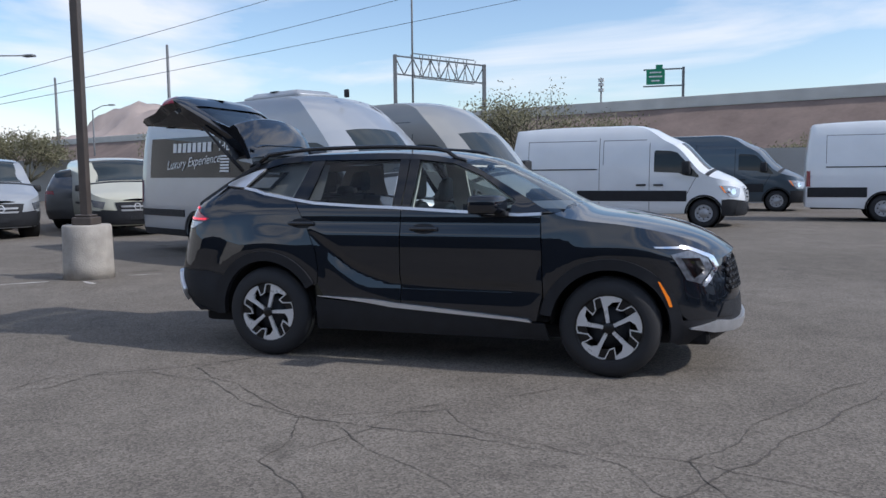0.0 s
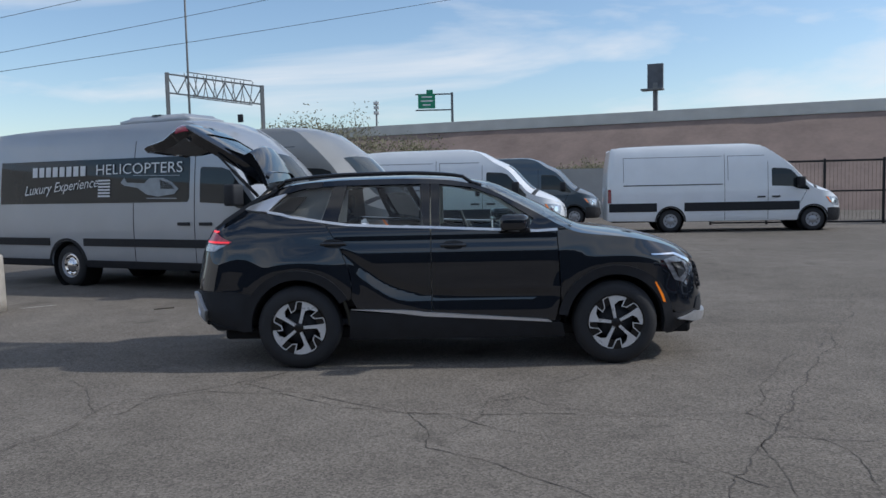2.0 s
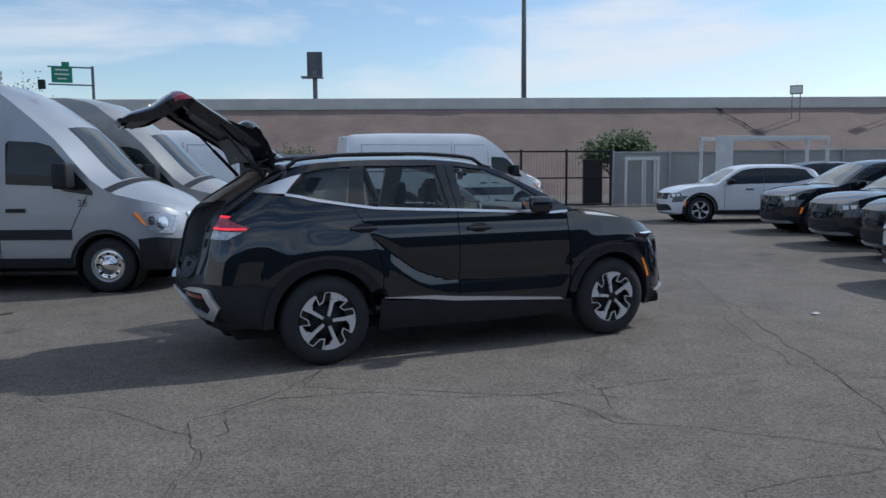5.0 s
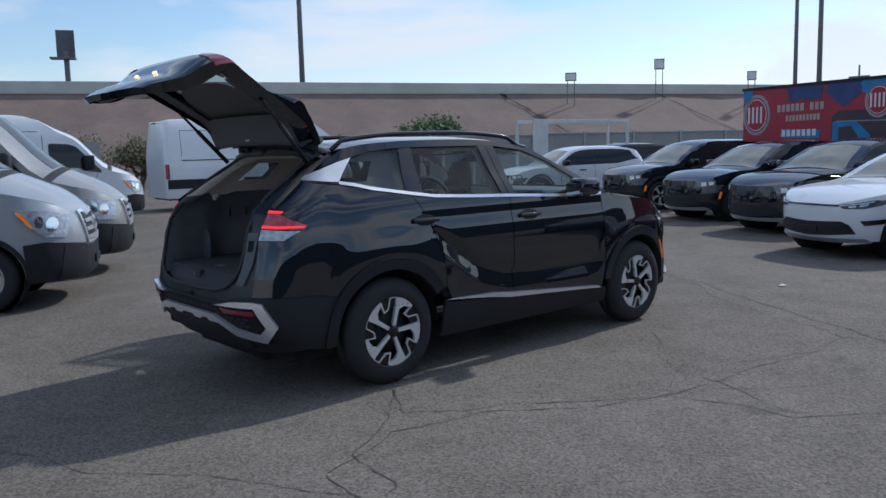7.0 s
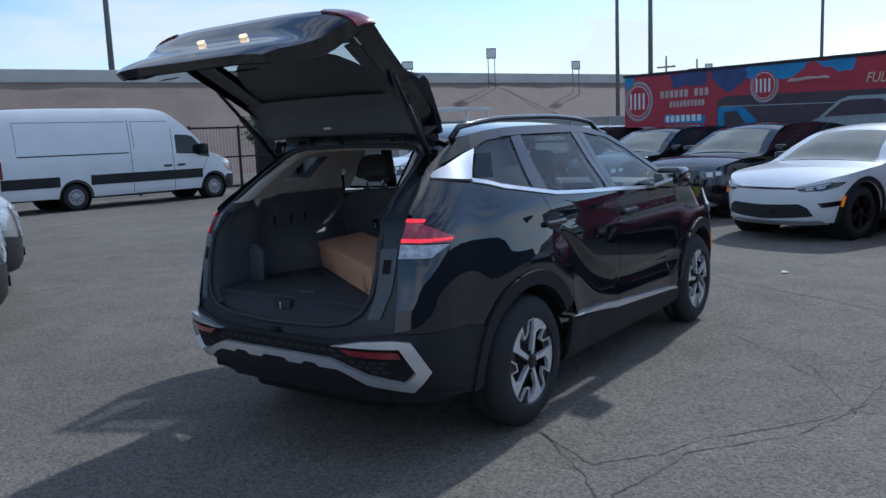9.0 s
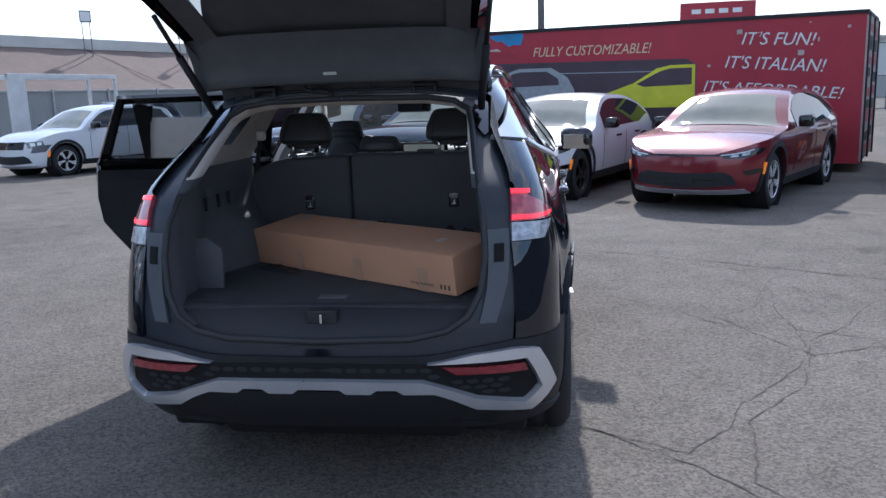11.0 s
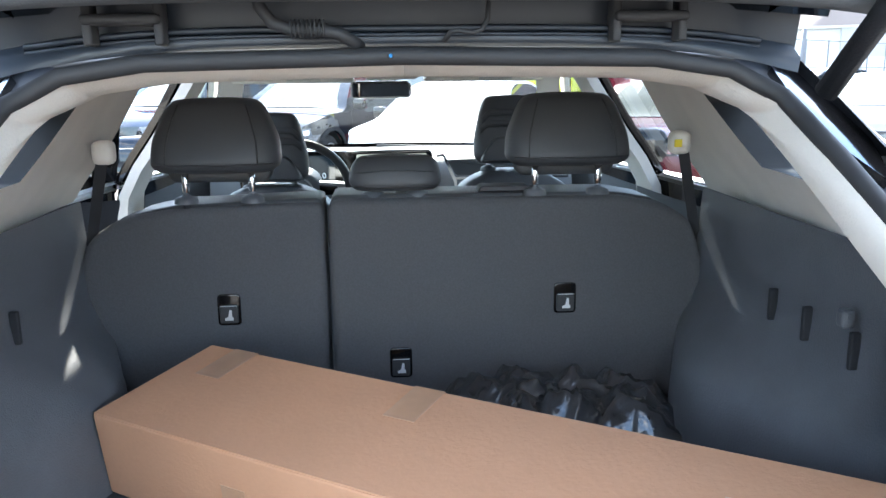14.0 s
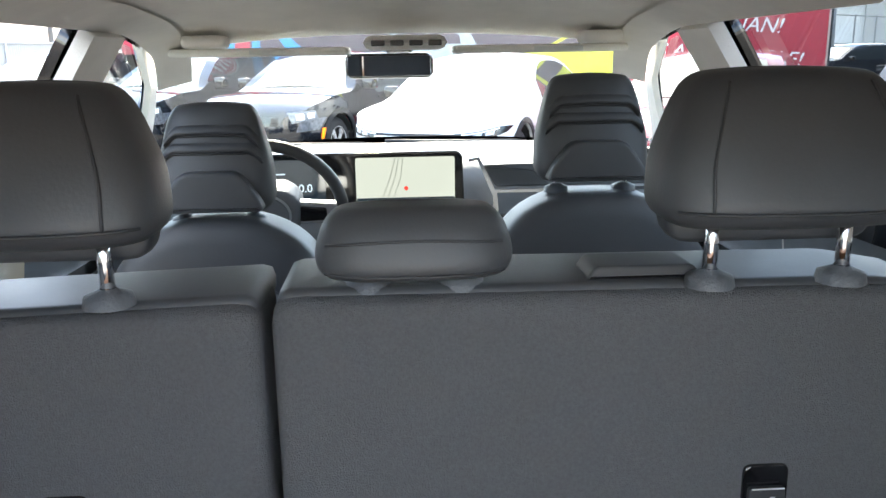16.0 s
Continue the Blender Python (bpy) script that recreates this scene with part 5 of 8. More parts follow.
for pg in ([S(0.175, 1.262), S(0.235, 1.262), S(0.345, 1.60), S(0.36, 1.632), S(0.31, 1.632)],
           [S(0.345, 1.602), S(1.08, 1.606), S(1.16, 1.64), S(0.36, 1.632)],
           [S(1.09, 1.225), S(1.162, 1.215), S(1.16, 1.64), S(1.08, 1.606)],
           [S(0.235, 1.262), S(0.43, 1.25), S(1.09, 1.222), S(1.09, 1.262), S(0.25, 1.302)]):
    panel(bm, H, pg, 1, -0.012, 0.03, 0.08)
part("window_frame", bm, M_GLOSSBLK, ldoor)
skin("inner_trim", H, P_LDOOR, M_CLAD, ldoor, 1, -0.085, 0.0, 0.06)
skin("armrest", H, [S(0.62, 0.90), S(1.1, 0.87), S(1.1, 0.95), S(0.62, 0.98)], M_TRIM, ldoor, 1, -0.12, 0.04, 0.08)
skin("trim_insert", H, [S(0.34, 1.13), S(1.12, 1.09), S(1.12, 1.1), S(0.34, 1.142)], M_CLAD, ldoor, 1, -0.09, -0.01, 0.1)
skin("inner_handle", H, [S(0.69, 1.150), S(0.72, 1.135), S(0.85, 1.150), S(0.85, 1.172), S(0.72, 1.182)], M_SILVER, ldoor, 1, -0.135, 0.02, 0.1, "chrome inner door handle")
skin("door_edge", H, [S(0.475, 0.34), S(0.44, 0.46), S(0.395, 0.56), S(0.325, 0.68), S(0.235, 0.81), S(0.175, 0.93), S(0.155, 1.08), S(0.17, 1.26), S(0.185, 1.26), S(0.17, 1.08), S(0.19, 0.935), S(0.25, 0.815), S(0.34, 0.685), S(0.41, 0.565), S(0.455, 0.465), S(0.49, 0.34)], M_BLACK, ldoor, 1, 0.0, 0.085, 0.1)
skin("window_sticker", H, [S(0.465, 1.288), S(1.06, 1.264), S(1.06, 1.505), S(0.465, 1.522)], M_PAPER, ldoor, 1, -0.04, 0, 0.1, "white printed sheet fixed to the glass")
skin("door_pillar", H, [S(0.435, 1.27), S(0.455, 1.27), S(0.49, 1.60), S(0.385, 1.60)], M_GLOSSBLK, ldoor, 1, -0.04, 0.02, 0.1)

M_PLATELAMP = mat("plate_lamp_glow", (0.8, 0.6, 0.4), 0.4, 0, 0, 0, emit=(1.0, 0.7, 0.4, 1.2))
# tailgate, built shut and swung up on its hinge
g_xr = curve_fn([(0.62, -1.01), (0.74, -1.04), (0.88, -1.035), (1.0, -1.07), (1.08, -1.09), (1.15, -1.075), (1.22, -0.99), (1.36, -0.82), (1.5, -0.645), (1.62, -0.48), (1.7, -0.40)])
gW = curve_fn([(0.62, 0.64), (0.85, 0.70), (1.05, 0.735), (1.17, 0.735), (1.25, 0.71), (1.44, 0.655), (1.6, 0.615), (1.7, 0.57)])
G = Shell(lambda x, z: gW(z), h_xf, g_xr, 2.85, lambda z: g_xr(z) + 0.2, 2.5, 4.2)
GR = G.R
GH = Vector((-0.31, 0, 1.62))
lift = Matrix.Translation(GH) @ Matrix.Rotation(radians(71), 4, "Y") @ Matrix.Translation(-GH)
G_LOW = [GR(0, 0.645), GR(0.52, 0.665), GR(0.600, 0.765), GR(0.670, 0.995), GR(0.700, 1.165), GR(0.680, 1.245), GR(0.56, 1.255), GR(0, 1.265)]
G_SIDE = [GR(0.680, 1.245), GR(0.56, 1.255), GR(0.5, 1.545), GR(0.585, 1.595)]
G_TOP = [GR(0, 1.565), GR(0.5, 1.545), GR(0.585, 1.595), GR(0.56, 1.665), GR(0, 1.685)]
bm = bmesh.new()
for sd in (-1, 1):
    for pg in (G_LOW, G_SIDE, G_TOP):
        panel(bm, G, pg, sd, 0.0, 0.0, 0.06)
bmesh.ops.remove_doubles(bm, verts=bm.verts, dist=0.002)
gate = part("tailgate", bm, M_BLACK, hero, "raised black tailgate")
gate.matrix_basis = lift
for sd in (-1, 1):
    skin("gate_window", G, [GR(0, 1.255), GR(0.565, 1.245), GR(0.5, 1.550), GR(0, 1.570)], M_PRIV, gate, sd, -0.01, 0, 0.1)
    rim_ = [GR(0.04, 0.645), GR(0.52, 0.665), GR(0.600, 0.765), GR(0.670, 0.995), GR(0.700, 1.165), GR(0.585, 1.595), GR(0.55, 1.665)]
    bm = bmesh.new()
    prev = None
    for u, z in [q for a, b in zip(rim_, rim_[1:]) for q in ((a[0] + (b[0] - a[0]) * k / 5, a[1] + (b[1] - a[1]) * k / 5) for k in range(6))]:
        p, n_ = Vector(G.P(u, z)), G.N(u, z)
        q = p - n_ * (0.045 + 0.055 * min(max((z - 0.66) / 0.3, 0), 1))
        row = [bm.verts.new((w.x, w.y * sd, w.z)) for w in (p, q)]
        if prev:
            bm.faces.new((prev[0], row[0], row[1], prev[1]))
        prev = row
    part("gate_edge", bm, M_BLACK, gate)
    skin("gate_trim", G, [GR(0, 0.705), GR(0.48, 0.725), GR(0.57, 0.805), GR(0.610, 1.005), GR(0.635, 1.165), GR(0.600, 1.225), GR(0.5, 1.235), GR(0.42, 1.20), GR(0, 1.195)], M_TRIM, gate, sd, -0.08, -0.012, 0.06)
    skin("gate_trim", G, [GR(0.620, 1.215), GR(0.5, 1.245), GR(0.46, 1.515), GR(0.54, 1.585)], M_TRIM, gate, sd, -0.085, -0.01, 0.06)
    skin("gate_trim", G, [GR(0, 1.545), GR(0.46, 1.515), GR(0.54, 1.585), GR(0.5, 1.645), GR(0, 1.660)], M_TRIM, gate, sd, -0.085, -0.01, 0.06)
    skin("gate_band", G, [GR(0, 0.645), GR(0.52, 0.665), GR(0.580, 0.745), GR(0.55, 0.785), GR(0.47, 0.715), GR(0, 0.695)], M_BLACK, gate, sd, -0.05, 0, 0.06)
    skin("gate_lamp", G, [GR(0.52, 1.095), GR(0.720, 1.165), GR(0.720, 1.045), GR(0.52, 1.065)], M_TAIL, gate, sd, 0.006, 0.01, 0.06)
    skin("gate_shade", G, [GR(0, 1.272), GR(0.24, 1.278), GR(0.36, 1.305), GR(0.44, 1.355), GR(0.485, 1.43), GR(0.49, 1.60), GR(0, 1.625)], M_TRIM, gate, sd, -0.06, 0.0, 0.05, "dark curved inner panel below the glass")
    skin("plate_lamp", G, [GR(0.13, 0.915), GR(0.17, 0.915), GR(0.17, 0.93), GR(0.13, 0.93)], M_PLATELAMP, gate, sd, 0.012, 0.01, 0.1, "small lit number plate lamp")
    skin("gate_tag", G, [GR(0.670, 1.170), GR(0.695, 1.170), GR(0.685, 1.205), GR(0.660, 1.205)], M_PAPER, gate, sd, -0.105, -0.004, 0.1)
    skin("grab_recess", G, [GR(0.2, 0.745), GR(0.34, 0.745), GR(0.34, 0.795), GR(0.2, 0.795)], M_DARK, gate, sd, -0.112, 0, 0.1)
    bm = bmesh.new()
    a_, b_ = Vector((-0.40, sd * 0.565, 1.515)), Vector((-0.74, sd * 0.635, 1.90))
    tube(bm, [a_, a_.lerp(b_, 0.62)], 0.016, 10)
    tube(bm, [a_.lerp(b_, 0.6), b_], 0.010, 10)
    part("lift_strut", bm, M_CLAD, hero)
# spoiler over the glass, with a fin down each side
rows = []
for v in lin(-1, 1, 18):
    k, dx = 0.045 * abs(v) ** 3, 0.07 * v * v
    rows.append([(x + dx * t, 0.595 * v, z - k) for x, z, t in ((-0.33, 1.672, 0.2), (-0.42, 1.676, 0.5), (-0.56, 1.665, 0.8), (-0.69, 1.632, 1), (-0.705, 1.618, 1), (-0.69, 1.606, 1), (-0.56, 1.622, 0.8), (-0.42, 1.635, 0.5), (-0.33, 1.64, 0.2), (-0.33, 1.672, 0.2))])
bm = bmesh.new()
loft(bm, rows)
for r_ in (rows[0], rows[-1]):
    bm.faces.new([bm.verts.new(p) for p in r_[:-1]])
bmesh.ops.recalc_face_normals(bm, faces=bm.faces)
part("spoiler", bm, M_BLACK, gate, "black roof spoiler")
for sd in (-1, 1):
    bm = bmesh.new()
    prism(bm, [(-0.36, 1.63), (-0.60, 1.60), (-0.635, 1.575), (-0.63, 1.53), (-0.74, 1.40), (-0.82, 1.30), (-0.79, 1.30), (-0.66, 1.43), (-0.52, 1.55)], 0.03, Matrix.Translation((0, sd * 0.60 - (0.03 if sd > 0 else 0), 0)))
    part("spoiler_fin", bm, M_GLOSSBLK, gate, smooth=False)
skin("gate_latch", G, [GR(0, 0.675), GR(0.05, 0.675), GR(0.05, 0.715), GR(0, 0.715)], M_STEELRIM, gate, 1, -0.115, 0, 0.1)
# roof edge behind the hinge: channel, hinges, seal, wiring
bm = bmesh.new()
loft(bm, [[(-0.31 + 0.02 * abs(v) ** 2, 0.56 * v, 1.622 - 0.03 * abs(v) ** 4), (-0.355 + 0.02 * abs(v) ** 2, 0.56 * v, 1.592 - 0.03 * abs(v) ** 4), (-0.34, 0.555 * v, 1.582 - 0.04 * abs(v) ** 4)] for v in lin(-1, 1, 16)])
part("rear_header", bm, M_JAMB, hero)
bm = bmesh.new()
loft(bm, [[(-0.325 + 0.02 * v * v, 0.565 * v, 1.60 - 0.03 * abs(v) ** 4), (-0.335 + 0.02 * v * v, 0.57 * v, 1.69 - 0.02 * abs(v) ** 4)] for v in lin(-1, 1, 14)])
part("hinge_channel", bm, M_JAMB, hero)
for y0 in (-0.33, 0.36):
    bm = bmesh.new()
    for dy in (-0.045, 0.045):
        box(bm, -0.372, -0.34, y0 + dy - 0.006, y0 + dy + 0.006, 1.586, 1.64, 0.003)
    box(bm, -0.385, -0.33, y0 - 0.05, y0 + 0.05, 1.612, 1.625, 0.005)
    part("hinge", bm, M_SEAL, hero)
bm = bmesh.new()
hose = [(-0.375, 0.19, 1.665), (-0.385, 0.183, 1.632), (-0.385, 0.168, 1.612), (-0.385, 0.146, 1.604), (-0.385, 0.101, 1.602), (-0.385, 0.083, 1.598), (-0.38, 0.068, 1.589), (-0.36, 0.058, 1.582)]
tube(bm, hose, 0.0085, 12)
hz_ = part("wiring_hose", bm, M_SEAL, hero)
for k in range(9):
    y = 0.146 - k * 0.0052
    bm = bmesh.new()
    tube(bm, [(-0.385, y, 1.604), (-0.385, y - 0.0008, 1.604), (-0.385, y - 0.0022, 1.604), (-0.385, y - 0.003, 1.604)], [0.0095, 0.0122, 0.0122, 0.0095], 14)
    part("hose_ridge", bm, M_SEAL, hz_)
bm = bmesh.new()
tube(bm, [(-0.375, -0.112, 1.66), (-0.385, -0.109, 1.615), (-0.385, -0.102, 1.602), (-0.385, -0.09, 1.598), (-0.385, -0.07, 1.601), (-0.385, -0.06, 1.599), (-0.375, -0.053, 1.588)], 0.0034, 8)
part("wiring_hose", bm, M_SEAL, hero)
# lip of the gate's lining that closes on the roof edge, and ribs of the channel
bm = bmesh.new()
loft(bm, [[(x + 0.02 * v * v, 0.60 * v, z - 0.02 * abs(v) ** 4) for x, z in ((-0.60, 1.83), (-0.535, 1.745), (-0.505, 1.675), (-0.49, 1.640), (-0.475, 1.630), (-0.44, 1.650), (-0.38, 1.675))] for v in lin(-1, 1, 16)])
part("gate_lip", bm, M_TRIM, hero, "dark lining lip above the roof edge")
boxpart("gate_tag", (-0.512, -0.507, 0.002, 0.056, 1.664, 1.676), M_PAPER, hero, 0.001)
for z_, r_ in ((1.606, 0.0045), (1.598, 0.003)):
    bm = bmesh.new()
    tube(bm, [(-0.352 + 0.02 * v * v, 0.5 * v, z_ - 0.02 * abs(v) ** 4) for v in lin(-1, 1, 14)], r_, 6)
    part("channel_rib", bm, M_JAMB, hero)
bm = bmesh.new()
pts = [(y, z) for y, z in A_IN]
full = [(-y, z) for y, z in pts] + [(y, z) for y, z in reversed(pts)][1:-1]
loop = []
for y, z in full:
    p = H.P(*R(abs(y), z))
    top_ = min(max((z - 1.5) / 0.06, 0.0), 1.0)
    loop.append(Vector((p[0] + 0.005 - 0.03 * top_, math.copysign(p[1], y) if y else 0, p[2] - 0.008 * top_)))
fine = []
for a, b in zip(loop, loop[1:] + loop[:1]):
    fine += [a, a.lerp(b, 0.5)]
low = min(range(len(fine)), key=lambda k: fine[k].z + abs(fine[k].y))
fine = fine[low:] + fine[:low]
tube(bm, fine + [fine[0]], 0.0125, 10, cap=False)
part("hatch_seal", bm, M_SEAL, hero)


def lining_z(x, y):
    v = min(abs(y) / (hW(x, h_top(x)) - 0.05), 1.0)
    return h_top(x) + h_crown(x) * (1 - v ** 2.4) - 0.035


edge = []
for (y0, z0), (y1, z1) in zip(A_IN[0:7], A_IN[1:8]):
    for k in range(12):
        y, z = y0 + (y1 - y0) * k / 12, z0 + (z1 - z0) * k / 12
        if z >= 1.235:
            edge.append(H.P(*R(y, z)))
for sd in (-1, 1):
    rows = []
    for p in edge:
        k = min(max((p[2] - 1.40) / 0.15, 0.0), 1.0)
        k = k * k * (3 - 2 * k)
        yt = p[1] * 0.93
        a_ = Vector((p[0] - 0.008, p[1] - 0.004, p[2] - 0.006 - 0.009 * k))
        c_ = Vector((p[0] + 0.11, p[1] - 0.025, p[2] + 0.0)).lerp(Vector((-0.12, yt, lining_z(-0.12, yt) - 0.006)), k)
        b_ = Vector((p[0] + 0.012, p[1] - 0.032, p[2] - 0.010)).lerp(Vector((p[0] + 0.08, p[1] * 0.965, p[2] - 0.066)), k)
        rows.append([(q.x, sd * q.y, q.z) for q in (a_ * (1 - t) ** 2 + b_ * 2 * t * (1 - t) + c_ * t * t for t in lin(0, 1, 16))])
    cut = next(k for k, p in enumerate(edge) if p[2] < 1.298)
    for nm, piece, mt, lb in (("hatch_liner", rows[:cut + 1], M_BEIGE, "pale moulded hatch lining"), ("liner_base", rows[cut:], M_TRIM, "")):
        bm = bmesh.new()
        loft(bm, piece, flip=sd > 0)
        part(nm, bm, mt, hero, lb)
    bm = bmesh.new()
    rows = []
    for (y0, z0), (y1, z1) in zip(A_IN[4:10], A_IN[5:11]):
        for k in range(4):
            y, z = y0 + (y1 - y0) * k / 4, z0 + (z1 - z0) * k / 4
            if z > 1.29:
                continue
            p = H.P(*R(y, z))
            rows.append([(p[0] + 0.004, sd * p[1], p[2]), (p[0] + 0.05, sd * (p[1] - 0.008), p[2]), (max(-0.775, h_xr(z) + 0.16), sd * max(0.595, p[1] - 0.004), p[2])])
    loft(bm, rows, flip=sd > 0)
    part("hatch_jamb", bm, M_TRIM, hero, "black plastic hatch side lining")


# ---- inside the crossover ----
def rounded(pts, r=0.04, n=4):
    """Rounds the corners of a flat outline."""
    out = []
    k = len(pts)
    for i in range(k):
        p, a, b = Vector(pts[i]), Vector(pts[i - 1]), Vector(pts[(i + 1) % k])
        da, db = (a - p), (b - p)
        rr = min(r, da.length * 0.45, db.length * 0.45)
        p0, p1 = p + da.normalized() * rr, p + db.normalized() * rr
        for j in range(n + 1):
            t = j / n
            q = p0 * (1 - t) ** 2 + p * 2 * t * (1 - t) + p1 * t**2
            out.append((q.x, q.y))
    return out


def slab(name, outline, x0, x1, material, parent, bevel=0.02, label="", lean=0.0, smooth=True, seg=3):
    """An upright padded panel: an outline in (y, z), thick from x0 to x1."""
    bm = bmesh.new()
    a = [bm.verts.new((x0, y, z)) for y, z in outline]
    b = [bm.verts.new((x1, y, z)) for y, z in outline]
    fa, fb = bm.faces.new(a), bm.faces.new(b[::-1])
    n = len(outline)
    for i in range(n):
        bm.faces.new((a[i], b[i], b[(i + 1) % n], a[(i + 1) % n]))
    bmesh.ops.recalc_face_normals(bm, faces=bm.faces)
    if bevel:
        bmesh.ops.bevel(bm, geom=list(set(fa.edges) | set(fb.edges)), offset=bevel, segments=seg, profile=0.6, affect="EDGES")
    if lean:
        zm = min(v.co.z for v in bm.verts)
        for v in bm.verts:
            v.co.x += lean * (v.co.z - zm)
    return part(name, bm, material, parent, label, smooth)


FZ = 0.815
cove_z = curve_fn([(-0.3, 1.49), (-0.19, 1.515), (-0.09, 1.538), (0.04, 1.558), (0.3, 1.570), (0.45, 1.578), (1.2, 1.575), (1.53, 1.535), (1.8, 1.43)])
M_SILL = mat("sill_plastic", (0.019, 0.0205, 0.024), 0.55, 0, 0, 0.15, 10, 0.25, 300)
boxpart("cargo_floor", (-0.90, 0.30, -0.62, 0.62, FZ - 0.03, FZ), M_CARPET, hero, 0.008)
boxpart("spare_well", (-0.90, 0.26, -0.64, 0.64, 0.36, FZ - 0.034), M_DARK, hero, 0.02)
boxpart("cabin_floor", (0.3, 2.3, -0.78, 0.78, 0.36, 0.42), M_CARPET, hero, 0.02)
bm = bmesh.new()
loft(bm, [[(-0.84 - 0.03 * (1 - v * v), 0.52 * v, FZ + 0.004), (-0.90 - 0.03 * (1 - v * v), 0.53 * v, FZ - 0.015), (-0.945 - 0.035 * (1 - v * v), 0.54 * v, FZ - 0.09), (-0.965 - 0.035 * (1 - v * v), 0.545 * v, FZ - 0.135)] for v in lin(-1, 1, 16)])
part("sill_plate", bm, M_SILL, hero, "dark plastic loading sill")
boxpart("sill_latch", (-0.957, -0.92, -0.065, 0.055, FZ - 0.055, FZ - 0.004), M_SILL, hero, 0.006)
boxpart("latch_hook", (-0.972, -0.95, -0.012, -0.002, FZ - 0.05, FZ - 0.015), M_CHROME, hero, 0.002)
boxpart("floor_handle", (-0.80, -0.75, -0.06, 0.05, FZ, FZ + 0.006), M_TRIM, hero, 0.002)
for sd in (-1, 1):
    # lower side lining, wheel housing, upper pale lining
    bm = bmesh.new()
    rows = []
    for x_ in lin(0, 1, 14):
        row = []
        for z in lin(FZ - 0.03, 1.29, 10):
            xs_ = max(-0.80, h_xr(z) + 0.16)
            x = xs_ + (0.30 - xs_) * x_
            t = (z - FZ) / 0.47
            y = min(0.60 + 0.06 * (x + 0.8), hW(x, z) - 0.07) if x < -0.5 else min(0.655 + 0.03 * t, hW(x, z) - 0.06)
            y -= 0.13 * math.exp(-((x + 0.02) / 0.26) ** 2) * max(0.0, 1 - max(0, (z - 0.98)) / 0.12) ** 1.5 if z < 1.1 else 0
            y = min(y, (A_IN[6][0] if x < -0.72 else 9))
            row.append((x, sd * y, z))
        rows.append(row)
    loft(bm, rows, flip=sd > 0)
    part("cargo_lining", bm, M_TRIM, hero, "black plastic cargo side lining")
    boxpart("lining_hook", (-0.36, -0.335, sd * 0.655 - 0.01, sd * 0.655 + 0.01, 1.165, 1.195), M_TRIM, hero, 0.006)
    for vx in (-0.36, -0.22, -0.1):
        boxpart("lining_slot", (vx, vx + 0.01, sd * 0.668 - 0.008, sd * 0.668 + 0.008, 1.10, 1.16), M_CLAD, hero, 0.003)
    if sd > 0:
        slab("cubby_panel", [(sd * 0.5, FZ), (sd * 0.62, FZ), (sd * 0.62, 1.02), (sd * 0.56, 1.03), (sd * 0.5, 0.98)], -0.62, -0.60, M_TRIM, hero, 0.004)
    sg = lin(0, 0.24, 7) + lin(0.24, 0.5, 6)[1:] + lin(0.5, 1.0, 8)[1:]
    i1, i2 = 7, 13
    zg = lin(1.272, 1.375, 4) + lin(1.375, 1.505, 6)[1:] + [1.53, 1.56]
    j1, j2 = 4, 10

    def lined(i, j, out=0.105):
        xa = h_xr(zg[j]) + 0.14
        x = xa + (0.42 - xa) * sg[i]
        z = min(zg[j], cove_z(x) + 0.004)
        return x, sd * (hW(x, z) - out), z

    bm = bmesh.new()
    loft(bm, [[lined(i, j) for j in range(len(zg))] for i in range(len(sg))], flip=sd < 0, keep=lambda i, j: not (i1 <= i < i2 and j1 <= j < j2))
    part("rear_pillar_lining", bm, M_BEIGE, hero, "pale moulded pillar lining")
    rim_ = [(i, j1) for i in range(i1, i2)] + [(i2, j) for j in range(j1, j2)] + [(i, j2) for i in range(i2, i1, -1)] + [(i1, j) for j in range(j2, j1, -1)]
    bm = bmesh.new()
    loft(bm, [[lined(i, j), lined(i, j, 0.06), lined(i, j, 0.02)] for i, j in rim_ + rim_[:1]])
    part("window_reveal", bm, M_SEAL, hero)
    bm = bmesh.new()
    rows = []
    for x in lin(-0.19, 1.78, 70):
        hw_ = hW(x, h_top(x)) - 0.05
        y0_ = hw_ * 0.90
        zc = cove_z(x)
        out = 0.105 if x < 0.42 else max(0.055, 0.105 - (x - 0.42) * 0.5)
        a_ = Vector((x, y0_, h_top(x) + h_crown(x) * (1 - 0.90 ** 2.4) - 0.041))
        c_ = Vector((x, hW(x, zc) - out, zc))
        b_ = Vector((x, hw_ * 1.0, h_top(x) - 0.046))
        rows.append([(q.x, sd * q.y, q.z) for q in (a_ * (1 - t) ** 2 + b_ * 2 * t * (1 - t) + c_ * t * t for t in lin(0, 1, 14))])
    loft(bm, rows, flip=sd < 0)
    part("roof_cove", bm, M_BEIGE, hero)
    skin("centre_pillar_lining", H, [S(1.09, 0.5), S(1.25, 0.5), S(1.25, 1.6), S(1.07, 1.6)], M_BEIGE, hero, sd, -0.06, -0.03, 0.1)
    skin("front_pillar_lining", H, [S(2.06, 1.27), S(2.25, 1.19), S(2.33, 1.2)] + [S(x, h_top(x) - 0.012) for x in lin(2.3, 1.5, 8)] + [S(1.53, 1.555), S(1.77, 1.46)], M_BEIGE, hero, sd, -0.03, -0.02, 0.06)
    if sd < 0:
        skin("door_lining", H, P_RDOOR, M_TRIM, hero, sd, -0.085, 0, 0.1)
    skin("door_lining", H, P_FDOOR, M_TRIM, hero, sd, -0.085, 0, 0.1)
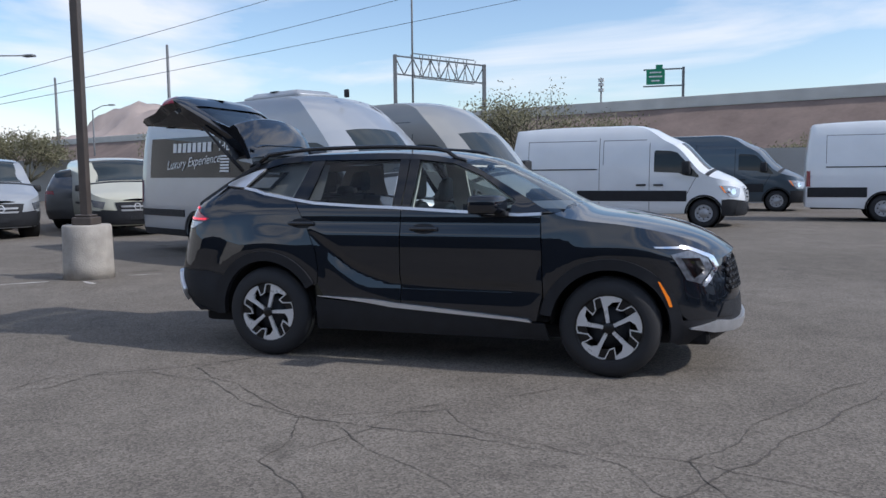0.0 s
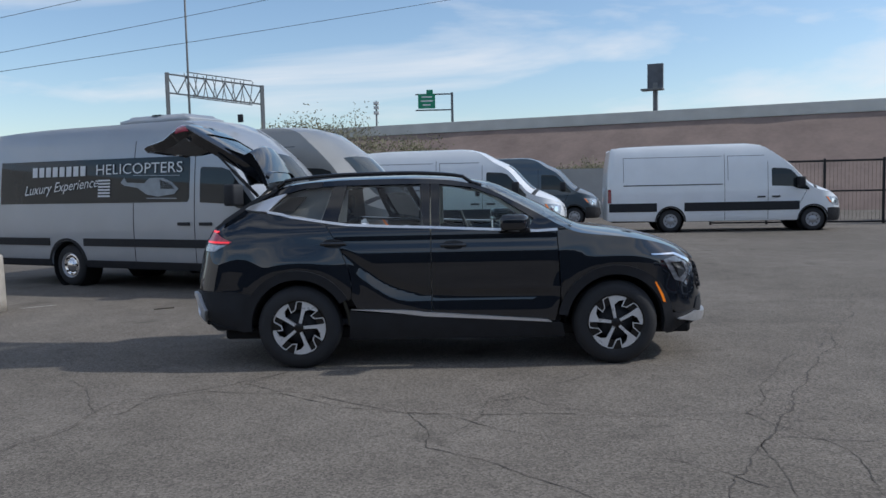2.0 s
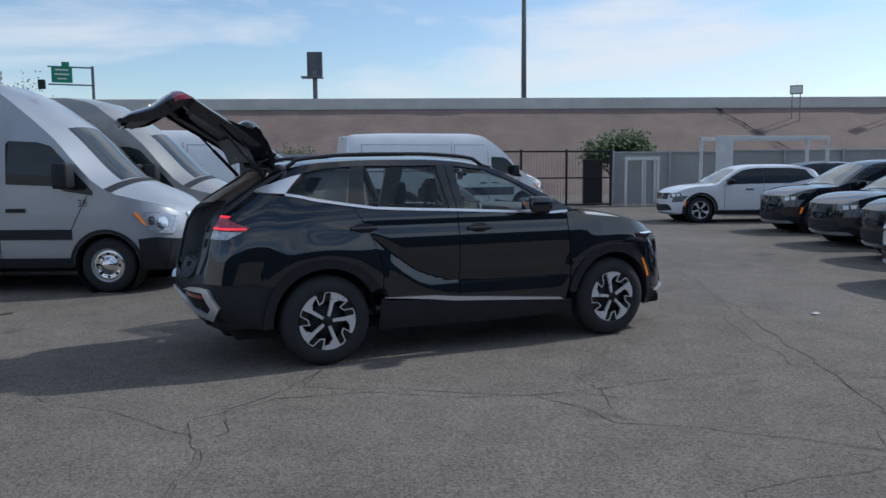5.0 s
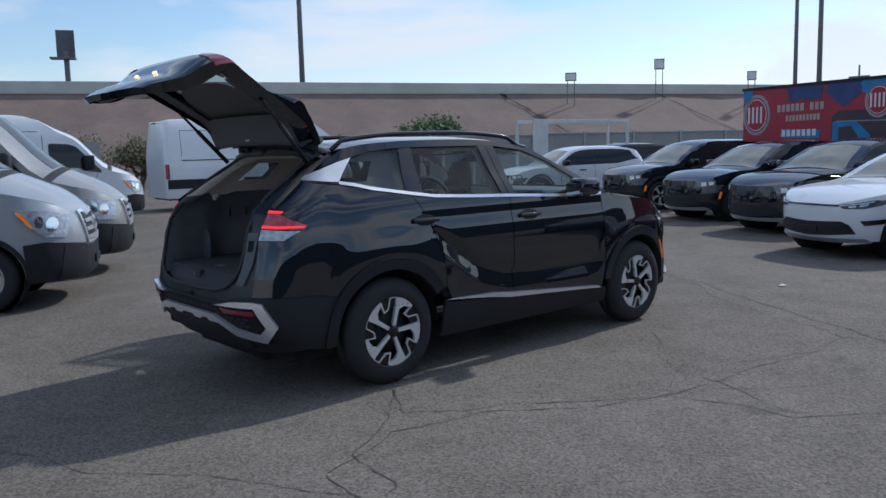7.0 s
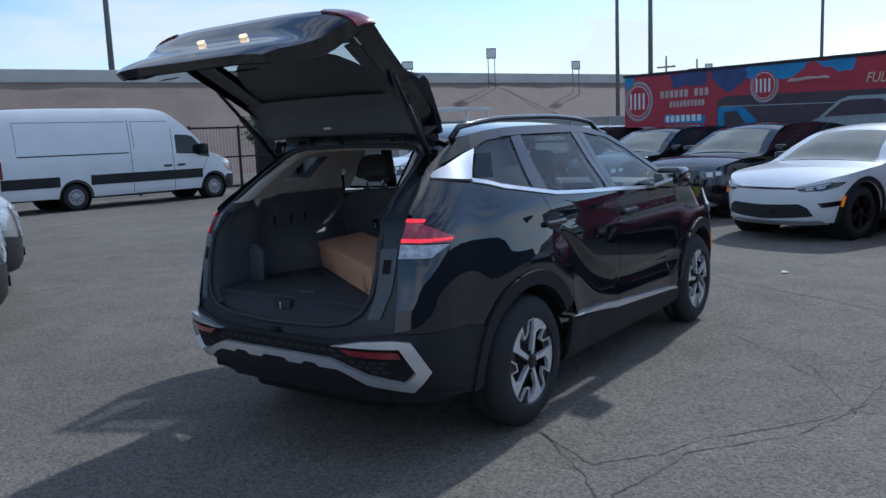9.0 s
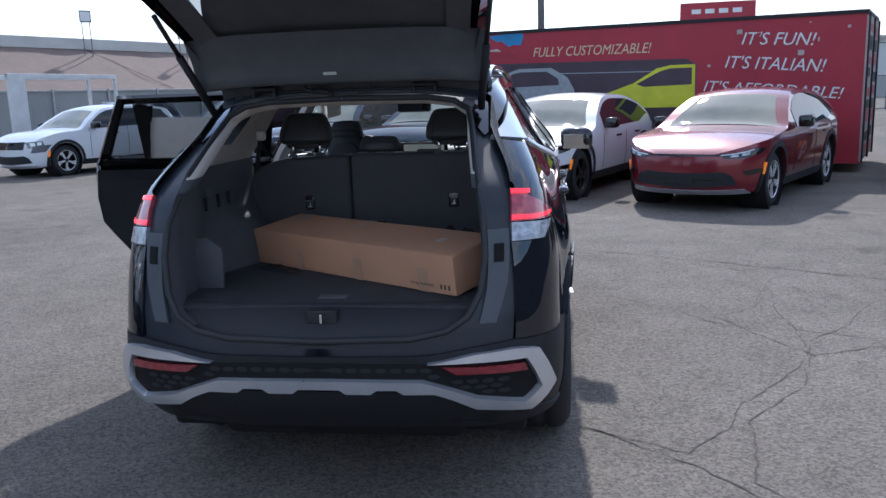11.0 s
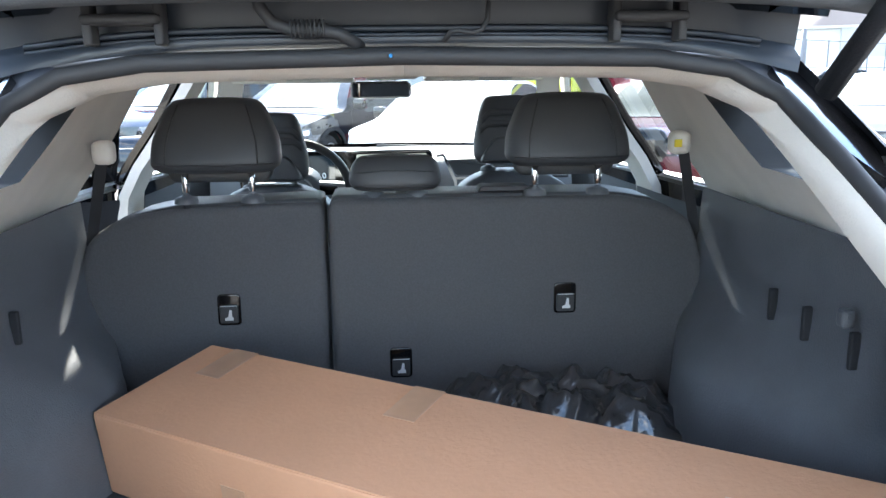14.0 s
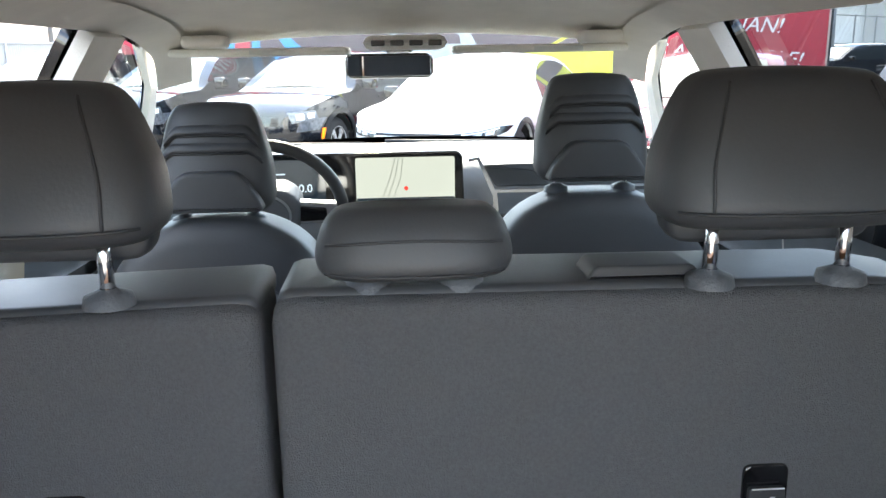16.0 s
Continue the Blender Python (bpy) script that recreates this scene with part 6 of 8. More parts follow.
    skin("door_insert", H, [S(1.3, 1.0), S(2.1, 0.98), S(2.1, 1.03), S(1.3, 1.05)], M_CHROME, hero, sd, -0.095, -0.01, 0.1)
    # seat belt and its guide
    gx, gy = 0.215, 0.595
    bm = bmesh.new()
    box(bm, gx - 0.022, gx + 0.02, sd * gy - 0.02, sd * gy + 0.024, 1.375, 1.425, 0.014, seg=3)
    part("belt_guide", bm, M_BEIGE, hero)
    if sd < 0:
        boxpart("belt_label", (gx - 0.026, gx - 0.0215, sd * gy + 0.004, sd * gy + 0.020, 1.392, 1.408), mat("yellow_label", (0.8, 0.62, 0.05), 0.6, 0, 0, 0.05), hero, 0.001)
    bm = bmesh.new()
    loft(bm, [[(gx - 0.02 + 0.16 * t, sd * (gy + 0.12 * t) - 0.012, 1.39 - 0.32 * t), (gx - 0.02 + 0.16 * t, sd * (gy + 0.12 * t) + 0.012, 1.39 - 0.32 * t)] for t in lin(0, 1, 6)])
    part("seat_belt", bm, M_SEAL, hero)
    bm = bmesh.new()
    box(bm, 1.43, 1.52, sd * 0.47 - 0.05, sd * 0.47 + 0.05, 1.545, 1.575, 0.012)
    part("grab_handle", bm, M_BEIGE, hero)

# head lining
bm = bmesh.new()
loft(bm, [[(x, (hW(x, h_top(x)) - 0.05) * v, h_top(x) + h_crown(x) * (1 - abs(v) ** 2.4) - 0.035) for v in lin(-1, 1, 56)] for x in lin(-0.17, 1.6, 48)], flip=True)
part("head_lining", bm, M_BEIGE, hero, "pale grey head lining")
boxpart("blue_plug", (-0.388, -0.380, 0.0155, 0.0205, 1.567, 1.572), mat("blue_plastic", (0.05, 0.35, 0.8), 0.5, 0, 0, 0), hero, 0.002)
bm = bmesh.new()
box(bm, 1.45, 1.57, -0.10, 0.10, 1.535, 1.57, 0.02)
console = part("overhead_console", bm, M_BEIGE, hero)
for y0 in (-0.07, -0.025, 0.02, 0.065):
    boxpart("console_button", (1.446, 1.452, y0 - 0.016, y0 + 0.016, 1.545, 1.558), M_GLOSSBLK, console, 0.002)
for y0, y1 in ((-0.55, -0.12), (0.14, 0.57)):
    bm = bmesh.new()
    box(bm, 1.5, 1.66, y0, y1, 1.525, 1.545, 0.008)
    v = part("sun_visor", bm, M_BEIGE, hero)
    boxpart("visor_label", (1.497, 1.503, (y0 + y1) / 2 - 0.1, (y0 + y1) / 2 + 0.02, 1.528, 1.54), M_PAPER, v, 0.001)
bm = bmesh.new()
box(bm, 1.58, 1.62, -0.072, 0.153, 1.466, 1.53, 0.018, seg=3)
im = part("inner_mirror", bm, M_GLOSSBLK, hero)
boxpart("mirror_face", (1.574, 1.579, -0.064, 0.145, 1.472, 1.523), M_MIRROR, im, 0.001, Matrix.Translation((1.575, 0, 1.497)) @ Matrix.Rotation(radians(-7), 4, "Y") @ Matrix.Translation((-1.575, 0, -1.497)))
boxpart("mirror_stalk", (1.62, 1.68, -0.02, 0.05, 1.50, 1.545), M_GLOSSBLK, im, 0.01)


def headrest(name, yc, x, zb, w, h, d, parent, posts=True, front=False, post_h=0.045):
    """A padded head restraint with seams and two chrome posts."""
    bm = bmesh.new()
    low = h <= 0.12
    nz, na = 22, 48
    wide = curve_fn([(0, 0.93), (0.12, 1.0), (0.35, 0.985), (0.7, 0.86), (0.9, 0.76), (1.0, 0.70)]) if not low else curve_fn([(0, 0.95), (0.3, 1.0), (0.7, 0.94), (1.0, 0.84)])
    deep = curve_fn([(0, 0.80), (0.15, 1.0), (0.6, 0.86), (1.0, 0.62)])
    rings = []
    for i in range(nz + 1):
        t = 0.5 - 0.5 * math.cos(math.pi * i / nz)
        e = max(1 - abs(2 * t - 1) ** (9 if not low else 4), 0.0) ** 0.42
        ring = []
        for k in range(na):
            a = 2 * math.pi * k / na
            c, s_ = math.cos(a), math.sin(a)
            cy, cx = math.copysign(abs(c) ** 0.5, c), math.copysign(abs(s_) ** 0.55, s_)
            yy_ = w / 2 * cy * wide(t) * (0.80 + 0.20 * e)
            xx_ = d / 2 * cx * deep(t) * (0.35 + 0.65 * e)
            sag = (2 * yy_ / w) ** 2
            ring.append(bm.verts.new((xx_ - 0.012 * (1 - sag) * (cx < 0) + 0.03 * t * (not low), yy_, h * t - 0.07 * h * sag * (t > 0.5) * (2 * t - 1))))
        rings.append(ring)
    for a, b in zip(rings, rings[1:]):
        for k in range(na):
            bm.faces.new((a[k], a[(k + 1) % na], b[(k + 1) % na], b[k]))
    bm.faces.new(rings[0][::-1])
    bm.faces.new(rings[-1])
    bmesh.ops.recalc_face_normals(bm, faces=bm.faces)
    hr = part(name, bm, M_LEATHER, parent)
    hr.matrix_basis = Matrix.Translation((x, yc, zb + post_h))

    def back_at(y, t, lift_=0.0012):
        """A place on the rear face, for piping and seams."""
        e = max(1 - abs(2 * t - 1) ** (9 if not low else 4), 0.0) ** 0.42
        cy = min(abs(y) / (w / 2 * wide(t) * (0.80 + 0.20 * e)), 1.0)
        cx = (1 - min(cy ** 4, 1.0)) ** 0.275
        sag = (2 * y / w) ** 2
        return (-d / 2 * cx * deep(t) * (0.35 + 0.65 * e) - 0.012 * (1 - sag) + 0.03 * t * (not low) - lift_, y, h * t - 0.07 * h * sag * (t > 0.5) * (2 * t - 1))

    def seam(pts, r=0.0017):
        bm = bmesh.new()
        tube(bm, [back_at(*p) for p in pts], r, 6)
        part("seam", bm, M_SEAL, hr)

    if front:
        for t0 in (0.74, 0.58):
            bm = bmesh.new()
            hw = w * 0.5 * wide(t0) * 0.93
            rows_ = []
            for q in lin(-1, 1, 16):
                t_ = t0 - (0.10 * max(0.0, abs(q) - 0.8) / 0.2)
                p = Vector(back_at(hw * q, t_))
                rows_.append([(p.x + 0.012, p.y, p.z + 0.016), (p.x - 0.004, p.y, p.z + 0.013), (p.x - 0.010, p.y, p.z + 0.004), (p.x - 0.009, p.y, p.z - 0.002), (p.x + 0.012, p.y, p.z - 0.004)])
            loft(bm, rows_)
            part("seam_ridge", bm, M_LEATHER, hr)
            seam([(hw * q, t0 - 0.025 - (0.10 * max(0.0, abs(q) - 0.8) / 0.2)) for q in lin(-1, 1, 16)], 0.003)
        slab("back_pad", rounded([(-w * 0.44, h * 0.03), (w * 0.44, h * 0.03), (w * 0.40, h * 0.16), (w * 0.24, h * 0.40), (-w * 0.24, h * 0.40), (-w * 0.40, h * 0.16)], 0.02), -d / 2 - 0.024, -d / 2 + 0.03, M_LEATHER, hr, 0.009)
    elif h > 0.12:
        for sx in (-1, 1):
            seam([(sx * w * 0.5 * wide(t) * 0.70, t) for t in lin(0.14, 0.93, 12)])
        seam([(w * 0.49 * q, 0.13) for q in lin(-0.93, 0.93, 14)], 0.002)
        slab("lower_pad", rounded([(-w * 0.40, -0.026), (w * 0.40, -0.026), (w * 0.44, 0.03), (-w * 0.44, 0.03)], 0.022), 0.016, d / 2 - 0.002, M_LEATHER, hr, 0.015)
    else:
        seam([(w * 0.5 * q, 0.62 - 0.10 * q * q) for q in lin(-0.86, 0.86, 14)])
        seam([(w * 0.5 * q, 0.16) for q in lin(-0.88, 0.88, 14)])
    if posts:
        sp = 0.07 if h > 0.12 else 0.048
        for sx in (-sp, sp):
            bm = bmesh.new()
            tube(bm, [(0, sx, -post_h - 0.02), (0, sx, 0.03)], 0.0075, 12)
            part("post", bm, M_CHROME, hr, "chrome headrest post")
            bm = bmesh.new()
            lathe(bm, [(0.026, -post_h - 0.004), (0.024, -post_h + 0.007), (0.012, -post_h + 0.012), (0.008, -post_h + 0.014)], 16, "z")
            bmesh.ops.transform(bm, matrix=Matrix.Translation((0, sx, 0)), verts=bm.verts)
            part("post_collar", bm, M_TRIM, hr)
    return hr


SX = 0.255
for yy in ((0.165, 0.70), (-0.69, 0.155)):
    a, b = yy
    if a > 0:
        ol = [(a, FZ - 0.02), (a, 1.282), (0.50, 1.272), (0.60, 1.254), (0.665, 1.21), (0.695, 1.12), (0.69, 0.98), (0.655, 0.88), (0.64, FZ - 0.02)]
    else:
        ol = [(b, FZ - 0.02), (0.63 * 0 - 0.63, FZ - 0.02), (-0.645, 0.88), (-0.675, 1.0), (-0.675, 1.14), (-0.645, 1.225), (-0.58, 1.265), (-0.48, 1.282), (b, 1.287)]
    sb = slab("rear_seat_back", rounded(ol, 0.025, 3), SX, SX + 0.13, M_SEATBACK, hero, 0.018, "dark carpet-backed folding rear seat back")
    slab("seat_top", rounded([(y * 1.0, z) for y, z in ([(a + 0.004, 1.25), (a + 0.004, 1.289), (0.49, 1.279), (0.58, 1.26), (0.56, 1.24)] if a > 0 else [(b - 0.004, 1.25), (-0.56, 1.24), (-0.57, 1.272), (-0.48, 1.289), (b - 0.004, 1.294)])], 0.015, 2), SX + 0.02, SX + 0.16, M_LEATHER, sb, 0.012)
    slab("seat_cushion", rounded([(a + 0.01, 0.5), (b - 0.01, 0.5), (b - 0.01, 0.70), (a + 0.01, 0.70)], 0.03), SX + 0.1, SX + 0.6, M_LEATHER, hero, 0.04)
    for ly, lz in (((0.377, 1.052),) if a > 0 else ((-0.363, 1.056), (0.006, 0.917))):
        rc = slab("seat_latch", rounded([(ly - 0.025, lz - 0.036), (ly + 0.025, lz - 0.036), (ly + 0.025, lz + 0.034), (ly - 0.025, lz + 0.034)], 0.010), SX - 0.004, SX + 0.01, M_GLOSSBLK, sb, 0.003)
        slab("pull_strap", rounded([(ly - 0.020, lz - 0.030), (ly + 0.020, lz - 0.030), (ly + 0.020, lz + 0.010), (ly - 0.020, lz + 0.010)], 0.005), SX - 0.010, SX - 0.002, M_SILL, rc, 0.002)
        slab("latch_line", [(ly - 0.018, lz + 0.009), (ly + 0.018, lz + 0.009), (ly + 0.018, lz + 0.0105), (ly - 0.018, lz + 0.0105)], SX - 0.0115, SX - 0.0105, M_RIMFACE, rc, 0.0, smooth=False)
        slab("latch_symbol", [(ly - 0.010, lz - 0.022), (ly + 0.008, lz - 0.022), (ly + 0.008, lz - 0.017), (ly + 0.001, lz - 0.014), (ly - 0.002, lz + 0.001), (ly - 0.007, lz + 0.001), (ly - 0.007, lz - 0.013), (ly - 0.010, lz - 0.016)], SX - 0.0135, SX - 0.0125, M_RIMFACE, rc, 0.0, smooth=False)
headrest("headrest", 0.385, 0.275, 1.288, 0.268, 0.155, 0.13, hero, post_h=0.062)
headrest("headrest", -0.366, 0.275, 1.29, 0.268, 0.155, 0.13, hero, post_h=0.062)
headrest("headrest", 0.009, 0.30, 1.288, 0.202, 0.076, 0.11, hero, post_h=0.014)
slab("seat_release", rounded([(-0.17, 1.290), (-0.295, 1.290), (-0.285, 1.305), (-0.18, 1.305)], 0.006), 0.29, 0.35, M_SEAL, hero, 0.004)

for yc in (0.385, -0.375):
    ol = [(yc - 0.24, 0.55), (yc + 0.24, 0.55), (yc + 0.265, 0.85), (yc + 0.245, 1.05), (yc + 0.17, 1.17), (yc + 0.08, 1.215), (yc - 0.08, 1.215), (yc - 0.17, 1.17), (yc - 0.245, 1.05), (yc - 0.265, 0.85)]
    rise = 0.0 if yc > 0 else 0.035
    ol = [(y, z + rise) for y, z in ol]
    fs = slab("front_seat_back", rounded(ol, 0.05, 4), 0.98, 1.14, M_LEATHER, hero, 0.045, "black leatherette front seat back", lean=0.08)
    slab("back_panel", rounded([(yc - 0.19, 0.62), (yc + 0.19, 0.62), (yc + 0.2, 1.0), (yc + 0.12, 1.085), (yc - 0.12, 1.085), (yc - 0.2, 1.0)], 0.05), 0.968, 0.99, M_TRIM, fs, 0.01, lean=0.08)
    slab("front_seat_cushion", rounded([(yc - 0.25, 0.48), (yc + 0.25, 0.48), (yc + 0.25, 0.68), (yc - 0.25, 0.68)], 0.05), 1.05, 1.6, M_LEATHER, hero, 0.05)
    headrest("headrest", yc + 0.005, 1.12, (1.207 if yc > 0 else 1.252) - 0.004, 0.232, 0.215, 0.10, hero, front=True, post_h=0.02)
# dashboard
bm = bmesh.new()
rows = []
for x, z in ((1.78, 0.72), (1.74, 0.95), (1.76, 1.05), (1.785, 1.15), (1.82, 1.205), (1.9, 1.226), (2.1, 1.232), (2.36, 1.222)):
    rows.append([(x + 0.05 * v * v, 0.74 * v, z - 0.01 * v * v) for v in lin(-1, 1, 12)])
loft(bm, rows)
dash = part("dashboard", bm, M_TRIM, hero, "black dashboard with wide display")
slab("display_housing", rounded([(-0.16, 1.085), (0.60, 1.085), (0.61, 1.24), (0.56, 1.262), (-0.14, 1.262), (-0.155, 1.25)], 0.02), 1.735, 1.765, M_GLOSSBLK, dash, 0.006)
slab("map_display", rounded([(-0.132, 1.125), (0.145, 1.125), (0.145, 1.247), (-0.132, 1.247)], 0.006), 1.730, 1.734, M_SCREEN, dash, 0, smooth=False)
slab("display_bar", [(-0.13, 1.126), (0.143, 1.126), (0.143, 1.134), (-0.13, 1.134)], 1.728, 1.7295, M_CLUSTER, dash, 0, smooth=False)
M_ROAD = mat("map_line", (0.05, 0.07, 0.05), 0.5, 0, 0, 0, emit=(0.3, 0.36, 0.3, 0.02))
for q in (0.0, 0.014, 0.03):
    slab("map_road", [(0.07 - q, 1.135), (0.0715 - q, 1.135), (0.0505 - q, 1.19), (0.0345 - q * 0.7, 1.247), (0.033 - q * 0.7, 1.247), (0.049 - q, 1.19)], 1.728, 1.7295, M_ROAD, dash, 0, smooth=False)
slab("map_pin", arc(0.005, 1.16, 0.006, 0, 340, 10), 1.727, 1.7285, M_REDLIT, dash, 0, smooth=False)
slab("instrument_display", rounded([(0.23, 1.115), (0.575, 1.115), (0.575, 1.245), (0.23, 1.245)], 0.006), 1.730, 1.734, M_CLUSTER, dash, 0, smooth=False)


def letters(text, size, material, m, parent=None, name="lettering", extrude=0.0, shear=0.0, align="CENTER", depth=0.0):
    """Words as flat mesh letters in the local xy plane of m."""
    cu = bpy.data.curves.new(name, "FONT")
    cu.body, cu.size, cu.extrude, cu.shear, cu.align_x, cu.align_y = text, size, extrude, shear, align, "CENTER"
    cu.resolution_u = 3
    tmp = bpy.data.objects.new(name, cu)
    scene.collection.objects.link(tmp)
    me = bpy.data.meshes.new_from_object(tmp.evaluated_get(bpy.context.evaluated_depsgraph_get()))
    bpy.data.objects.remove(tmp)
    me.name = name
    me.materials.clear()
    me.materials.append(material)
    ob = new(name, me)
    if parent is not None:
        ob.parent = parent
        ob.matrix_basis = m
    else:
        ob.matrix_world = m
    return ob


FACE_BACK = Matrix(((0, 0, -1, 0), (-1, 0, 0, 0), (0, 1, 0, 0), (0, 0, 0, 1)))
letters("0.0", 0.032, M_GLOW, Matrix.Translation((1.728, 0.285, 1.165)) @ FACE_BACK, dash, "speed_reading")
for yy, ww in ((0.42, 0.05), (0.50, 0.03), (0.34, 0.03)):
    slab("display_mark", [(yy, 1.205), (yy + ww, 1.205), (yy + ww, 1.208), (yy, 1.208)], 1.728, 1.7295, M_GLOW, dash, 0, smooth=False)
slab("air_vent", rounded([(-0.70, 1.03), (-0.16, 1.03), (-0.16, 1.075), (-0.70, 1.075)], 0.01), 1.73, 1.76, M_GLOSSBLK, dash, 0.004)
for q in range(3):
    slab("vent_slat", [(-0.69, 1.038 + q * 0.012), (-0.2, 1.038 + q * 0.012), (-0.2, 1.041 + q * 0.012), (-0.69, 1.041 + q * 0.012)], 1.722, 1.731, M_STEELRIM, dash, 0, smooth=False)
slab("centre_vent", rounded([(-0.14, 1.035), (0.2, 1.035), (0.2, 1.075), (-0.14, 1.075)], 0.008), 1.728, 1.76, M_GLOSSBLK, dash, 0.004)
slab("hazard_button", [(0.012, 1.046), (0.042, 1.046), (0.027, 1.07)], 1.722, 1.728, M_REDLIT, dash, 0, smooth=False)
slab("vent_frame", [(-0.17, 1.24), (-0.20, 1.245), (-0.245, 1.15), (-0.70, 1.15), (-0.70, 1.142), (-0.25, 1.142), (-0.255, 1.09), (-0.225, 1.055), (-0.215, 1.062), (-0.24, 1.09), (-0.24, 1.13), (-0.195, 1.235), (-0.17, 1.23)], 1.722, 1.735, M_CHROME, dash, 0, "chrome air vent frame", smooth=False)
slab("dash_insert", rounded([(-0.70, 1.155), (-0.25, 1.155), (-0.21, 1.22), (-0.70, 1.225)], 0.01), 1.742, 1.765, M_LEATHER, dash, 0.006)
slab("centre_console", rounded([(-0.11, 0.42), (0.13, 0.42), (0.13, 0.82), (-0.11, 0.82)], 0.03), 1.1, 1.9, M_TRIM, hero, 0.02)
# steering wheel
wheel_m = Matrix.Translation((1.50, 0.352, 1.148)) @ Matrix.Rotation(radians(-22), 4, "Y")
bm = bmesh.new()
ring = [(0, 0.185 * math.cos(a), 0.185 * math.sin(a)) for a in (2 * math.pi * k / 40 for k in range(41))]
tube(bm, ring, 0.0155, 10, cap=False)
sw = part("steering_wheel", bm, M_LEATHER, hero, "black leather steering wheel")
sw.matrix_basis = wheel_m
slab("wheel_hub", rounded([(-0.075, -0.06), (0.075, -0.06), (0.085, 0.03), (0.05, 0.065), (-0.05, 0.065), (-0.085, 0.03)], 0.03), -0.02, 0.05, M_TRIM, sw, 0.012)
slab("hub_ring", arc(0, 0.0, 0.058, 0, 345, 20), -0.024, -0.018, M_STEELRIM, sw, 0.002)
slab("hub_pad", arc(0, 0.0, 0.053, 0, 345, 20), -0.028, -0.02, M_TRIM, sw, 0.002)
for sx in (-1, 1):
    slab("wheel_spoke", rounded([(sx * 0.06, -0.035), (sx * 0.18, -0.03), (sx * 0.18, 0.02), (sx * 0.06, 0.03)], 0.01), -0.01, 0.01, M_STEELRIM, sw, 0.004)
    slab("spoke_buttons", rounded([(sx * 0.075, -0.025), (sx * 0.145, -0.022), (sx * 0.145, 0.012), (sx * 0.075, 0.018)], 0.008), -0.016, -0.008, M_GLOSSBLK, sw, 0.002)
slab("wheel_spoke", rounded([(-0.05, -0.18), (0.05, -0.18), (0.045, -0.05), (-0.045, -0.05)], 0.015), 0.0, 0.015, M_TRIM, sw, 0.004)

# ---- load in the cargo bay ----
M_CARD = mat("cardboard", (0.57, 0.315, 0.19), 0.85, 0, 0, 0.08, 3.0, 0.12, 120, spec=0.2)
M_TAPE = mat("packing_tape", (0.48, 0.285, 0.175), 0.35, 0, 0.3, 0.1, 20)
M_PALETAPE = mat("pale_tape", (0.52, 0.37, 0.26), 0.4, 0, 0.3, 0.15, 20)
BC = Vector((-0.312, -0.057, 0))
bang = math.atan2(0.535 + 0.478, -0.126 + 0.80)
carton = thing("cardboard_box", Matrix.Translation((BC.x, BC.y, FZ + 0.002)) @ Matrix.Rotation(bang, 4, "Z") @ Matrix.Translation((0, 0.15, 0)) @ Matrix.Rotation(radians(-7.5), 4, "X") @ Matrix.Translation((0, -0.15, 0)), "long brown cardboard carton lying on the cargo floor", "box")
BL, BW, BN, BHt = 0.615, 0.15, 0.14, 0.160
bm = bmesh.new()
box(bm, -BL, BL, -BN, BW, 0, BHt, 0.004)
part("carton_body", bm, M_CARD, carton, smooth=False)
for x0 in (-BL * 0.985,):
    boxpart("flap_edge", (x0 - 0.004, x0 + 0.01, -BN, BW, BHt - 0.002, BHt + 0.003), M_CARD, carton, 0.001)
boxpart("flap", (-BL + 0.002, BL - 0.002, -BN + 0.002, BW - 0.002, BHt, BHt + 0.0025), M_CARD, carton, 0.0008)
for tx, tw, ya, yb in ((0.52, 0.06, -BN, -0.03), (0.10, 0.06, -BN, -0.035), (-0.43, 0.04, -0.03, 0.02)):
    boxpart("tape_strip", (tx - tw / 2, tx + tw / 2, ya, yb, BHt + 0.0025, BHt + 0.0035), M_TAPE if tx > -0.3 else M_PALETAPE, carton, 0.0)
for tx in (0.3, -0.08, -0.45):
    boxpart("tape_strip", (tx - 0.025, tx + 0.025, BW, BW + 0.0012, 0.0, BHt * 0.6), M_TAPE, carton, 0.0)
# print on the long face, upside down; the maker's mark is plain bars
face = Matrix.Translation((-BL + 0.17, BW + 0.002, 0.03)) @ Matrix(((1, 0, 0, 0), (0, 0, 1, 0), (0, -1, 0, 0), (0, 0, 0, 1)))
letters("Genuine Parts", 0.021, M_INK, face, carton)
for q in (0.0, 0.02, 0.04):
    boxpart("print_mark", (-BL + 0.03 + q, -BL + 0.036 + q, BW, BW + 0.002, 0.021, 0.04), M_INK, carton, 0.0)


M_BAG = glass_mat("clear_plastic", (0.7, 0.73, 0.76), 0.15)


M_BAGBLK = mat("dark_film", (0.03, 0.032, 0.036), 0.2, 0, 1.0, 0.3, 12, 0.5, 22)


